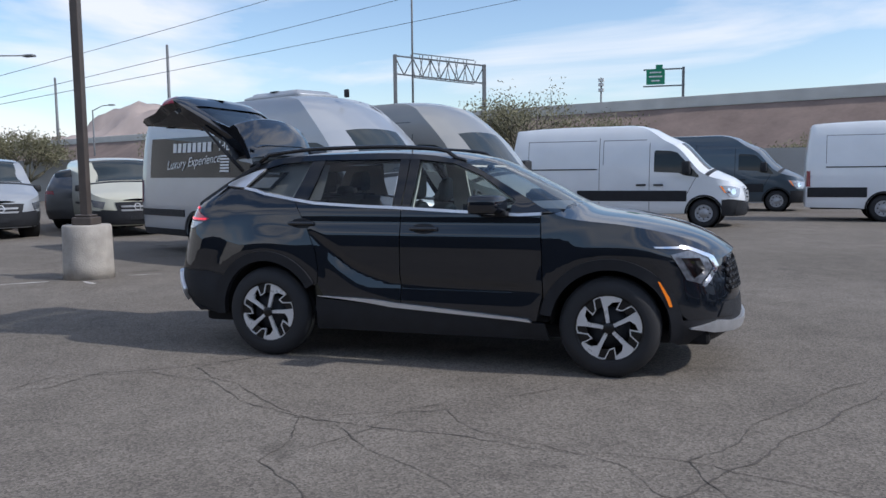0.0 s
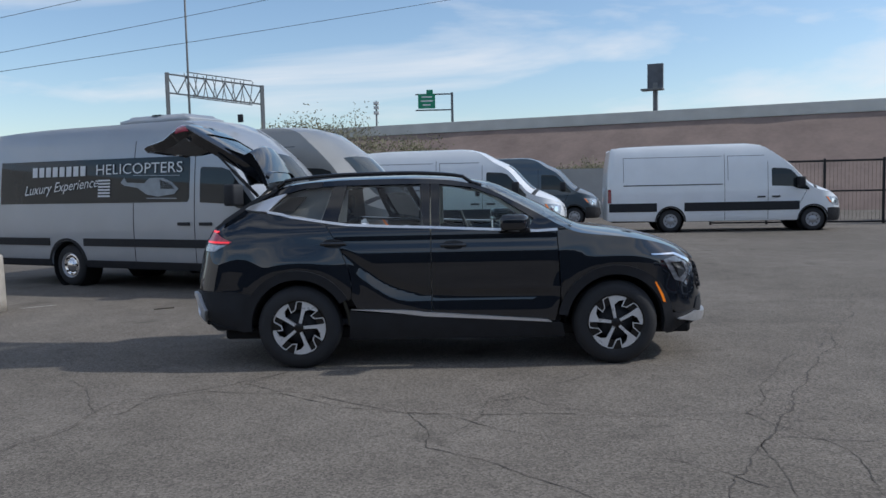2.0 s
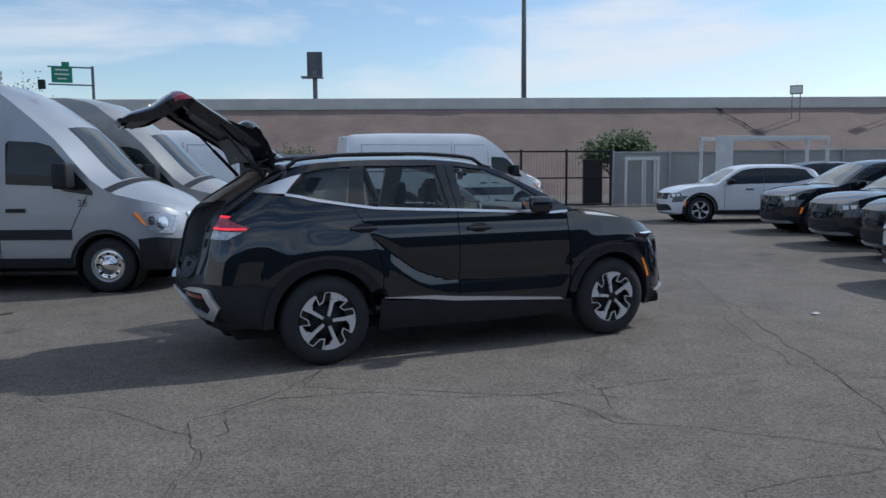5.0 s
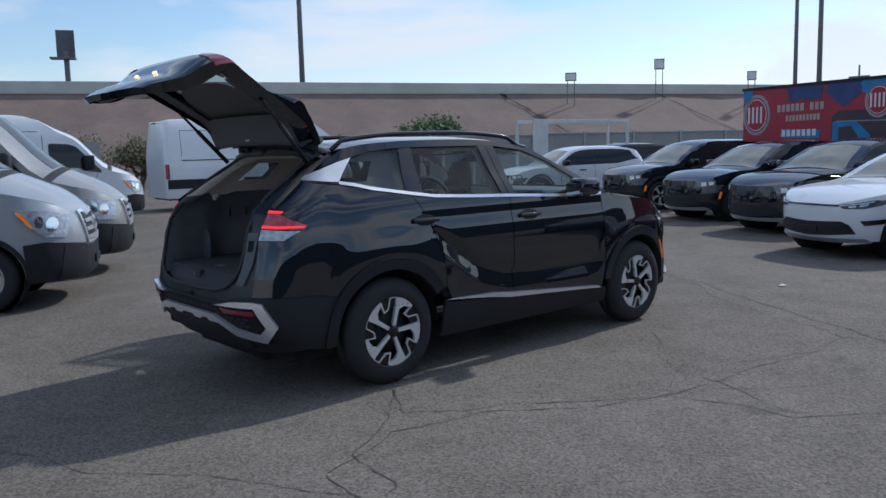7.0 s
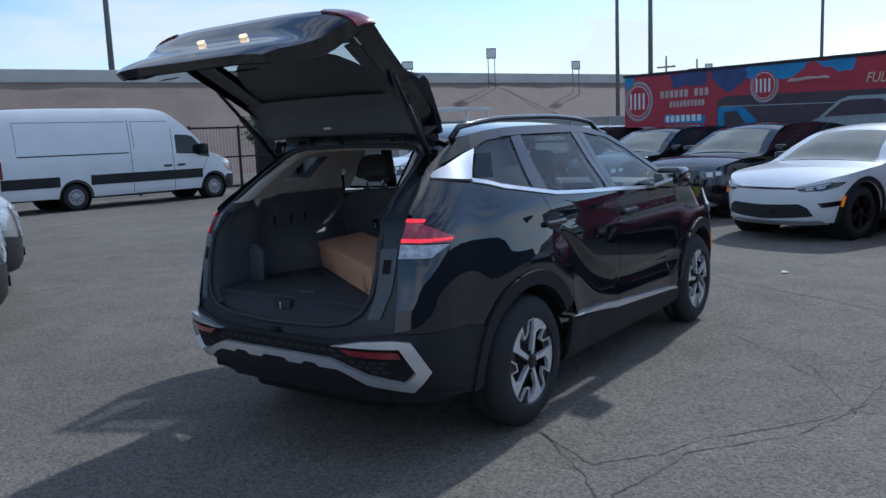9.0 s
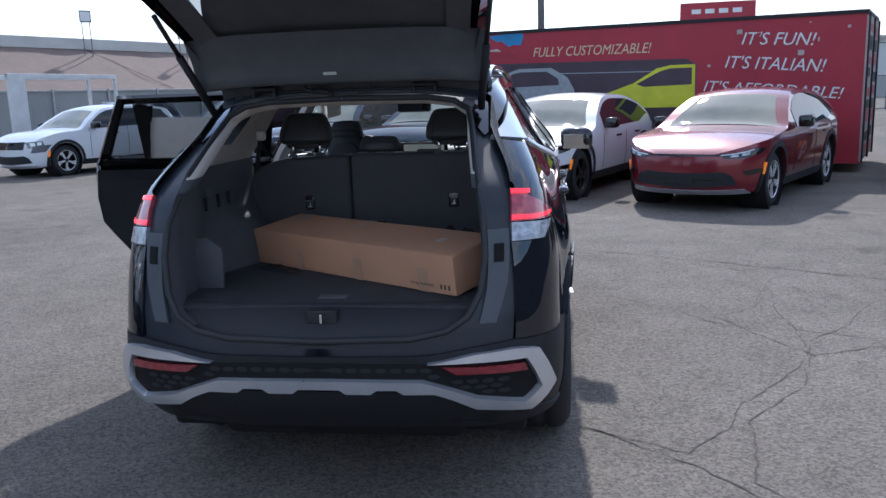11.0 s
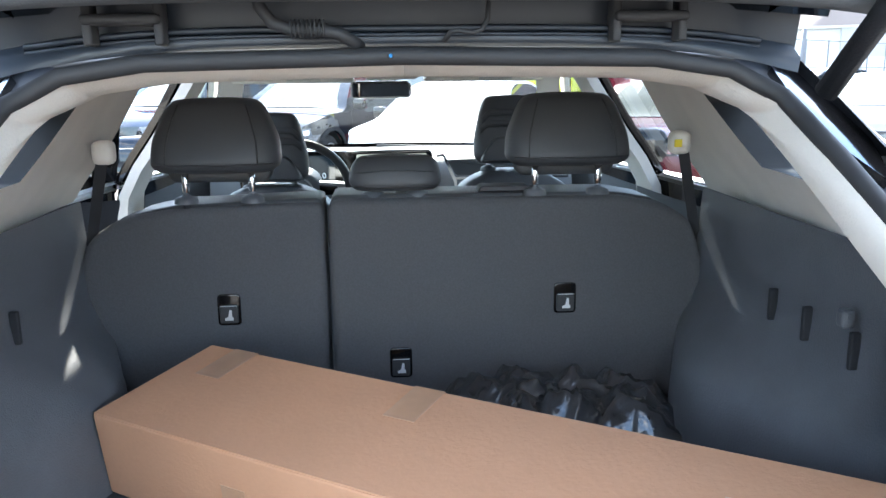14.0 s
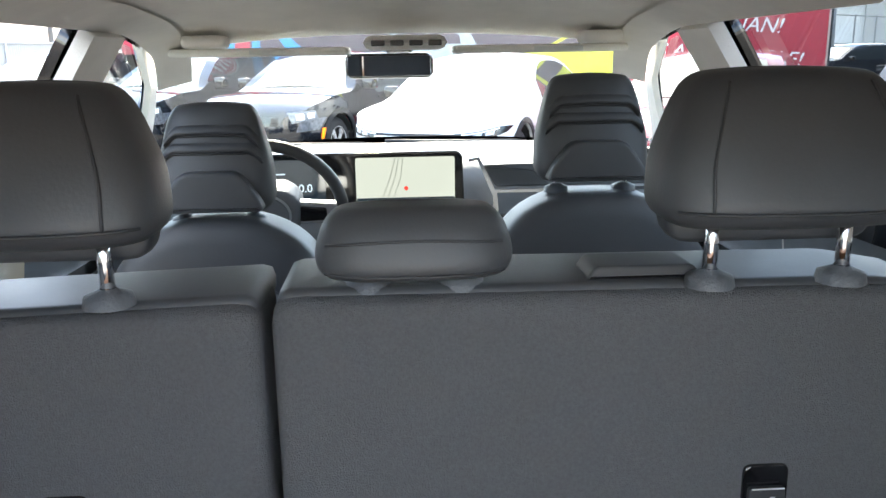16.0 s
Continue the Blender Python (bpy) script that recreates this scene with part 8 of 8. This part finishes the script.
run("fence", (18.2, 20.1), (22.6, 18.5), 2.2, "grey slatted metal fence", 2.2, (M_SLATS, M_STEELRIM))
run("fence", (22.6, 18.5), (48, 8.4), 2.25, "grey slatted metal fence with steel posts", 2.4, (M_SLATS, M_STEELRIM))
gt = run("gate", (10.6, 21.7), (18.1, 20.15), 2.25, "black steel sliding gate of open bars", 1.9, (None, M_BLKSTEEL), "gate")
bm = bmesh.new()
for k in range(60):
    x = k * 0.125
    box(bm, x, x + 0.006, -0.003, 0.003, 0.1, 2.2)
tagged(part("wire_mesh", bm, M_BLKSTEEL, gt, smooth=False), kind="stuff")
boxpart("gate_box", (6.6, 7.4, 0.2, 0.4, 0.1, 1.9), M_BLKSTEEL, gt, 0.02)
boxpart("wall_west", (-40, 8.4, 30.0, 30.2, 0, 2.3), M_BLOCK, None, 0.0)
tagged(bpy.data.objects["wall_west"], "plain grey block boundary wall", "wall", kind="structure")
M_WSTEEL = mat("white_steel", (0.62, 0.63, 0.62), 0.5, 0, 0, 0.1, 4)


def rack(m, w_, d_, h_, label, panel_left):
    t_ = thing("rack", m, label, "rack")
    for x, y in ((0, 0), (w_, 0), (0, d_), (w_, d_)):
        boxpart("upright", (x - 0.05, x + 0.05, y - 0.05, y + 0.05, 0, h_), M_WSTEEL, t_, 0.008)
    boxpart("beam", (-0.05, w_ + 0.05, -0.06, 0.06, h_ - 0.14, h_), M_WSTEEL, t_, 0.01)
    boxpart("beam", (-0.05, w_ + 0.05, d_ - 0.06, d_ + 0.06, h_ - 0.14, h_), M_WSTEEL, t_, 0.01)
    if panel_left:
        boxpart("side_panel", (-0.06, 0.55, -0.09, -0.06, 0.1, h_), M_WSTEEL, t_, 0.01)
        for k in range(3):
            boxpart("rung", (w_ - 0.7, w_, -0.03, 0.03, 0.5 + k * 0.6, 0.54 + k * 0.6), M_WSTEEL, t_, 0.006)
    else:
        for k in range(2):
            boxpart("strut", (w_ * 0.5 + k * 0.1, w_ * 0.5 + 0.06 + k * 0.1, -0.03, 0.03, 0, h_), M_WSTEEL, t_, 0.006)
    return t_


rack(Matrix.Translation((19.2, 15.3, 0)) @ Matrix.Rotation(math.atan2(-1.05, 4.25), 4, "Z"), 4.38, 1.2, 2.66, "white steel loading frame with one closed side", True)
rack(Matrix.Translation((18.45, 19.6, 0)) @ Matrix.Rotation(math.atan2(-0.7, 1.6), 4, "Z"), 1.3, 0.5, 1.98, "small white steel rack by the fence", False)

# ---- distance: signs, poles, wires, trees, hills, sheds ----
M_GREEN = mat("green_sign", (0.01, 0.24, 0.13), 0.5, 0, 0, 0.05, 3)
M_FARSTEEL = mat("weathered_steel", (0.16, 0.17, 0.18), 0.6, 0.3, 0, 0.1, 3)


def pole(name, x, y, z1, r, label, material=None, arm=None):
    t_ = thing(name, Matrix.Translation((x, y, 0)), label, "pole")
    bm = bmesh.new()
    tube(bm, [(0, 0, 0), (0, 0, z1)], [r, r * 0.6], 10)
    part("shaft", bm, material or M_FARSTEEL, t_)
    if arm:
        bm = bmesh.new()
        tube(bm, [(0, 0, z1 - 0.1), (arm[0] * 0.5, arm[1] * 0.5, z1 + 0.5), (arm[0], arm[1], z1 + 0.6)], r * 0.4, 8)
        part("arm", bm, material or M_FARSTEEL, t_)
        bm = bmesh.new()
        box(bm, arm[0] - 0.4, arm[0] + 0.4, arm[1] - 0.2, arm[1] + 0.2, z1 + 0.5, z1 + 0.66, 0.05)
        part("lamp_head", bm, material or M_FARSTEEL, t_)
    return t_


pole("light_pole", 42.9, 69.9, 34, 0.32, "tall dark steel light pole")
pole("light_pole", 37.6, 13.1, 16, 0.14, "slim dark light pole")
pole("light_pole", 26.0, -0.6, 13, 0.14, "dark steel light pole behind the trailer")
pole("light_pole", 55.0, 8.2, 18, 0.13, "slim dark light pole")
pole("light_pole", 52.9, 21.6, 20, 0.16, "slim dark light pole")
pole("light_pole", 32.9, -17.9, 3.35, 0.16, "dark square steel post")
for x, y, z in ((72.8, 25.3, 8.3), (83.2, 25.8, 8.6)):
    t_ = pole("utility_pole", x, y, z, 0.13, "brown wooden utility pole with crossarm")
    boxpart("crossarm", (-0.06, 0.06, -0.9, 0.9, z - 1.1, z - 0.95), M_FARSTEEL, t_, 0.01)
t_ = pole("utility_pole", 24.3, -12.5, 7.5, 0.17, "grey utility pole with crossarm")
boxpart("crossarm", (-0.05, 0.05, -0.8, 0.8, 3.9, 4.02), M_FARSTEEL, t_, 0.01)
boxpart("crossarm", (-0.05, 0.05, -0.6, 0.6, 4.5, 4.62), M_FARSTEEL, t_, 0.01)
pole("light_pole", -49.4, 65.5, 14.7, 0.22, "tall grey light mast")
pole("light_pole", -78.0, 80.6, 14.2, 0.24, "tall grey light mast")
pole("street_lamp", -68.6, 76.4, 9.4, 0.14, "grey street lamp with a bent arm", arm=(2.4, 0.6))
pole("street_lamp", -41.5, 33.4, 8.6, 0.12, "grey street lamp with a bent arm", arm=(3.2, 2.5))
pole("light_pole", -25.0, 72.4, 30, 0.13, "tall slim grey light mast")
tw = pole("antenna_mast", -9.35, 102, 13.4, 0.18, "pale antenna mast with panel aerials")
for k, z in enumerate((11.6, 12.3, 12.9)):
    boxpart("aerial", (-0.35, 0.35, -0.3, 0.3, z, z + 0.4), M_WSTEEL, tw, 0.03)

gy = thing("sign_gantry", Matrix.Translation((-29.6, 79.4, 0)) @ Matrix.Rotation(math.atan2(4.2, 8.4), 4, "Z"), "steel motorway sign gantry seen from behind", "gantry")
GWd = 10.2
for x in (0, GWd):
    boxpart("upright", (x - 0.2, x + 0.2, -0.2, 0.2, 0, 14.5 - 0.1 * x), M_FARSTEEL, gy, 0.02)
for z in (14.3, 12.3):
    bm = bmesh.new()
    prism(bm, [(0, z), (GWd, z - 1.0), (GWd, z - 0.85), (0, z + 0.15)], 0.2)
    part("chord", bm, M_FARSTEEL, gy, smooth=False)
for k in range(10):
    x = GWd * k / 10
    bm = bmesh.new()
    a, b = (12.35, 14.3) if k % 2 else (14.3, 12.35)
    tube(bm, [(x, 0.1, a - 0.1 * x), (x + GWd / 10, 0.1, b - 0.1 * (x + 1))], 0.07, 5)
    part("brace", bm, M_FARSTEEL, gy)
for k in range(14):
    x = 2.2 + k * 0.5
    bm = bmesh.new()
    d_ = 0.45 if k % 2 else -0.45
    tube(bm, [(x, -0.25, 12.2 - 0.1 * x), (x + d_, -0.25, 14.7 - 0.1 * x)], 0.05, 5)
    part("sign_rib", bm, M_FARSTEEL, gy, smooth=False)
for z in (12.1, 14.75):
    bm = bmesh.new()
    prism(bm, [(2.0, z - 0.2), (9.0, z - 0.9), (9.0, z - 0.8), (2.0, z - 0.1)], 0.1, Matrix.Translation((0, -0.3, 0)))
    part("sign_rail", bm, M_FARSTEEL, gy, smooth=False)

gs = thing("road_sign", Matrix.Translation((-2.7, 107, 0)), "green motorway sign on a steel arm", "sign")
boxpart("panel", (-1.2, 1.2, -0.3, -0.15, 12.7, 14.7), M_GREEN, gs, 0.03)
boxpart("exit_panel", (0.0, 0.9, -0.3, -0.15, 14.72, 15.3), M_GREEN, gs, 0.03)
for z0, w_ in ((14.2, 1.5), (13.65, 1.7), (13.1, 1.1)):
    boxpart("text_bar", (-w_ / 2, w_ / 2, -0.33, -0.31, z0, z0 + 0.18), M_VINYLW, gs, 0.0)
boxpart("upright", (3.4, 3.75, -0.2, 0.2, 0, 14.9), M_FARSTEEL, gs, 0.02)
for z0 in (12.4, 14.6):
    boxpart("arm", (-1.6, 3.6, -0.1, 0.1, z0, z0 + 0.18), M_FARSTEEL, gs, 0.02)

bb = thing("billboard", Matrix.Translation((24.7, 87.7, 0)) @ Matrix.Rotation(radians(-25), 4, "Z"), "tall billboard on a single dark column", "billboard")
boxpart("column", (-0.25, 0.25, -0.25, 0.25, 0, 13.2), M_FARSTEEL, bb, 0.03)
boxpart("panel", (-0.9, 0.9, -0.2, 0.2, 12.6, 15.4), mat("dark_poster", (0.08, 0.09, 0.11), 0.5, 0, 0, 0.3, 1), bb, 0.03)
boxpart("catwalk", (-1.5, 1.0, -1.1, 0.2, 12.3, 12.5), M_FARSTEEL, bb, 0.02)

for x, y, z, w_, h_ in ((49.9, 30.6, 7.3, 0.75, 0.8), (42.5, 33.0, 6.35, 0.8, 0.6), (57.0, 27.0, 6.5, 0.7, 0.7), (72.0, 21.0, 6.5, 0.7, 0.7)):
    sg = thing("roadside_sign", Matrix.Translation((x, y, 0)) @ Matrix.Rotation(radians(-50), 4, "Z"), "pale roadside sign on two thin legs", "sign")
    boxpart("panel", (-w_ / 2, w_ / 2, -0.04, 0.0, z, z + h_), M_FARSTEEL, sg, 0.01)
    boxpart("face", (-w_ / 2 + 0.06, w_ / 2 - 0.06, -0.06, -0.045, z + 0.08, z + h_ - 0.08), M_VINYLW, sg, 0.0)
    for q in (-0.25, 0.25):
        boxpart("leg", (q - 0.03, q + 0.03, -0.02, 0.03, 4.4, z), M_FARSTEEL, sg, 0.0)
rs = thing("roof_sign", Matrix.Translation((36.0, -6.9, 0)) @ Matrix.Rotation(radians(-93), 4, "Z"), "red shop sign high on posts", "sign")
boxpart("panel", (0, 3.3, -0.1, 0.1, 4.55, 5.35), M_BANNER, rs, 0.02)
for q in (0.4, 2.9):
    boxpart("leg", (q - 0.08, q + 0.08, -0.06, 0.06, 0, 4.6), M_FARSTEEL, rs, 0.0)
for k in range(4):
    boxpart("text_bar", (0.5 + k * 0.6, 0.9 + k * 0.6, -0.12, -0.105, 4.85, 5.05), M_VINYLW, rs, 0.0)

M_WIRE = mat("cable_black", (0.02, 0.02, 0.022), 0.6, 0, 0, 0)
for k, (a, b) in enumerate((((-26.3, 44.1, 13.4), (-39.6, 34.7, 7.8)), ((-18.1, 48.0, 13.6), (-35.7, 38.4, 8.0)), ((-10.1, 50.5, 13.5), (-35.8, 38.4, 7.3)))):
    a, b = Vector(a), Vector(b)
    p0, p1 = a + (a - b) * 1.6, b + (b - a) * 0.5
    bm = bmesh.new()
    tube(bm, [p0.lerp(p1, t) - Vector((0, 0, 4 * 0.5 * t * (1 - t))) + Vector((0, 0, 0.3)) for t in lin(0, 1, 24)], 0.018, 5)
    tagged(part("power_line", bm, M_WIRE, None), "thin black overhead power cable", "cable", "power lines")


def tree(name, x, y, h_, spread, seed, label, leaf, trunk_h=0.3, clumps=120, leaves=26, size=0.16):
    """A branching tree with a ragged crown of many small leaves."""
    rnd = random.Random(seed)
    t_ = thing(name, Matrix.Translation((x, y, 0)), label, "tree")
    bm = bmesh.new()
    tips = []

    def grow(p, d, l_, r, depth):
        q = p + d * l_
        tube(bm, [p, p.lerp(q, 0.5) + Vector((rnd.uniform(-1, 1), rnd.uniform(-1, 1), 0)) * l_ * 0.06, q], [r, r * 0.8, r * 0.62], 6)
        tips.append((q, depth))
        if depth < 4:
            for _ in range(3 if depth < 2 else 2):
                nd = (d + Vector((rnd.uniform(-1, 1) * spread, rnd.uniform(-1, 1) * spread, rnd.uniform(-0.1, 0.5)))).normalized()
                grow(q, nd, l_ * rnd.uniform(0.62, 0.85), r * 0.55, depth + 1)

    for _ in range(3):
        grow(Vector((rnd.uniform(-0.2, 0.2), rnd.uniform(-0.2, 0.2), 0)), Vector((rnd.uniform(-0.5, 0.5), rnd.uniform(-0.5, 0.5), 1)).normalized(), h_ * trunk_h, h_ * 0.022, 0)
    part("trunk", bm, mat("bark", (0.09, 0.085, 0.06), 0.9, 0, 0, 0.25, 5), t_)
    vs_, fs_ = [], []
    pts = [p for p, d in tips if d >= 2]
    for c in range(clumps):
        base = rnd.choice(pts) + Vector((rnd.gauss(0, 1), rnd.gauss(0, 1), rnd.gauss(0, 0.7))) * h_ * 0.05
        for _ in range(leaves):
            p = base + Vector((rnd.gauss(0, 1), rnd.gauss(0, 1), rnd.gauss(0, 0.8))) * h_ * 0.045
            e1 = Vector((rnd.uniform(-1, 1), rnd.uniform(-1, 1), rnd.uniform(-1, 1))).normalized() * size
            e2 = e1.orthogonal().normalized() * size * 0.4
            i = len(vs_)
            vs_ += [p - e1, p + e2, p + e1, p - e2]
            fs_.append((i, i + 1, i + 2, i + 3))
    me = bpy.data.meshes.new("crown")
    me.from_pydata([tuple(v) for v in vs_], [], fs_)
    me.materials.append(leaf)
    cr_ = new("crown", me)
    cr_.parent = t_
    tagged(cr_, kind="stuff")
    return t_


M_LEAF = mat("dusty_leaf", (0.12, 0.115, 0.065), 0.7, 0, 0, 0.35, 2)
M_LEAF2 = mat("green_leaf", (0.06, 0.095, 0.03), 0.7, 0, 0, 0.35, 2)
for tx_, ty_, th_, ts_ in ((-4.9, 33, 6.7, 4), (-7.6, 34, 6.3, 9), (-2.0, 33.5, 5.6, 17)):
    tree("tree", tx_, ty_, th_, 1.15, ts_, "sparse desert tree with thin grey-green twigs", M_LEAF, 0.27, 150, 20, 0.08)
tree("tree", -32.0, 28.5, 5.0, 0.8, 12, "rounded dusty tree beside the lot", M_LEAF, 0.25, 110, 40, 0.075)
tree("tree", -36.5, 30.5, 5.0, 0.8, 15, "rounded dusty tree beside the lot", M_LEAF, 0.25, 110, 40, 0.075)
tree("tree", -26.5, 33.3, 5.2, 0.8, 13, "rounded dusty tree beside the lot", M_LEAF, 0.25, 110, 40, 0.075)
tree("bush", 20.3, 22.6, 4.0, 0.8, 21, "green bush growing behind the gate", M_LEAF2, 0.24, 190, 30, 0.12)
for bx_, by_, bs_ in ((4.6, 32.6, 23), (7.6, 32.0, 24), (10.4, 31.4, 25)):
    tree("bush", bx_, by_, 4.2, 1.2, bs_, "low olive bush beyond the block wall", M_LEAF, 0.2, 150, 30, 0.085)

# hill colour raised to a pale pink, with distance haze put in
M_HAZEHILL = mat("hazed_desert_hill", (0.33, 0.275, 0.255), 0.95, 0, 0, 0.2, 0.02, 0.4, 0.05, col2=(0.42, 0.355, 0.33))


M_HILL2 = mat("brown_hill", (0.15, 0.125, 0.115), 0.95, 0, 0, 0.2, 0.02, 0.4, 0.05, col2=(0.23, 0.195, 0.18))


def hill(name, x, y, lx, ly, h_, ang, seed, label, rough=0.45, paint=M_HAZEHILL):
    bm = bmesh.new()
    n_, m_ = 40, 24
    rows = []
    for i in range(n_ + 1):
        row = []
        for j in range(m_ + 1):
            u, v = 2 * i / n_ - 1, 2 * j / m_ - 1
            r_ = max(0.0, 1 - abs(u) ** 1.6) * max(0.0, 1 - v * v)
            q = Vector((u * 2.2 + seed, v * 2.0, seed))
            row.append((u * lx, v * ly, h_ * r_ * (0.75 + rough * noise.fractal(q * 1.3, 1.0, 2.0, 5)) - 0.5))
        rows.append(row)
    loft(bm, rows)
    t_ = part(name, bm, paint, None)
    t_.matrix_world = Matrix.Translation((x, y, 0)) @ Matrix.Rotation(ang, 4, "Z")
    return tagged(t_, label, "hill", kind="structure")


hill("backdrop_hill", -1110, 1470, 330, 160, 150, radians(40), 2.0, "hazy brown desert mountain far off")
hill("backdrop_hill", -1380, 1100, 500, 160, 85, radians(45), 5.0, "hazy brown desert mountain far off")
hill("backdrop_hill", 1060, -600, 210, 140, 135, radians(62), 8.0, "bare brown desert mountain beyond the sheds", 0.3, M_HILL2)
hill("backdrop_hill", 940, -760, 260, 120, 90, radians(50), 9.0, "bare brown desert mountain beyond the sheds", 0.3, M_HILL2)

M_SHED = mat("pale_shed", (0.55, 0.57, 0.58), 0.7, 0, 0, 0.06, 0.3, 0.2, 2)
M_SHED2 = mat("grey_shed", (0.36, 0.37, 0.37), 0.7, 0, 0, 0.06, 0.3)
sd_ = thing("warehouse", Matrix.Translation((78, -36, 0)) @ Matrix.Rotation(radians(-118), 4, "Z"), "low pale industrial warehouse with flat roof", "building")
boxpart("wall", (-6, 8, 0, 12, 0, 5.6), M_SHED, sd_, 0.0)
boxpart("wall", (8.02, 24, -0.5, 12, 0, 5.6), M_SHED2, sd_, 0.0)
boxpart("plinth", (-6, 8, -0.05, -0.01, 0, 2.0), M_SHED2, sd_, 0.0)
boxpart("roller_door", (10, 13, -0.56, -0.51, 0, 2.9), M_SHED, sd_, 0.0)
boxpart("roof_edge", (-6.1, 24.1, -0.6, 12, 5.6, 5.8), M_CONC, sd_, 0.0)
for k in range(9):
    boxpart("stored_goods", (14 + k * 0.9, 14.7 + k * 0.9, -2.4, -1.6, 0, 1.2 + 0.9 * rnd.random()), M_CLAD if k % 3 else M_WSTEEL, sd_, 0.02)
run("fence", (40, -14), (60, -40), 3.6, "tall chain-link fence on thin posts", 3.2, (None, M_FARSTEEL))
for k, (x, y, hd, mt, lb) in enumerate(((31, -15.5, 100, M_BLACK, "black pickup-like car parked far off"), (33.5, -16.8, 100, M_WHITE, "white car parked far off"), (36.5, -18.0, 100, M_DGREY, "grey car parked far off"), (30, -19.8, 100, M_WHITE, "white car parked far off"),
                                     (-13.6, 15.5, 100, M_DGREY, "dark grey car parked behind the vans"), (-17.5, 13.8, 100, M_RED, "red car parked behind the vans"), (18.2, 13.6, 157, M_BLACK, "black car parked behind the white one"), (-24, 12, 100, M_WHITE, "white car parked far off"))):
    plain_car("parked_car", at(x, y, hd, 3.68), lb, "car", "", mt, SUV_B, "five")
bl = thing("low_building", Matrix.Translation((-62, 38, 0)) @ Matrix.Rotation(radians(45), 4, "Z"), "long low pale building across the lot", "building")
boxpart("wall", (-14, 12, 0, 6, 0, 2.9), M_SHED, bl, 0.0)
boxpart("roof_edge", (-14.2, 12.2, -0.2, 6, 2.9, 3.1), M_CONC, bl, 0.0)
br = boxpart("overpass", (-60, 60, 0, 8, 4.6, 6.0), M_CONC, None, 0.0)
br.matrix_world = Matrix.Translation((-75, 92, 0)) @ Matrix.Rotation(radians(20), 4, "Z")
tagged(br, "pale concrete road bridge deck", "bridge", kind="structure")

# added unseen walls: dark south one for reflections, pale west one to bounce light
M_BOUNCEWALL = mat("pale_bounce_wall", (0.48, 0.47, 0.45), 0.85, 0, 0, 0.15, 0.5, 0.3, 8)
M_REFLWALL = mat("dark_reflection_wall", (0.05, 0.055, 0.065), 0.85, 0, 0, 0.15, 0.5, 0.3, 8)
sw_ = boxpart("unseen_wall_south", (-30, 30, 0, 4, 0, 5.0), M_REFLWALL, None, 0.0)
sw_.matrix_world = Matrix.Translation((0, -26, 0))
tagged(sw_, "added unseen slate grey wall for car side reflections", "wall", kind="structure")
wv_ = boxpart("wall_west", (-4, 0, -22, 8, 0, 5.2), M_BOUNCEWALL, None, 0.0)
wv_.matrix_world = Matrix.Translation((-24, 0, 0))
tagged(wv_, "added unseen pale wall that bounces light to the car", "wall", kind="structure")
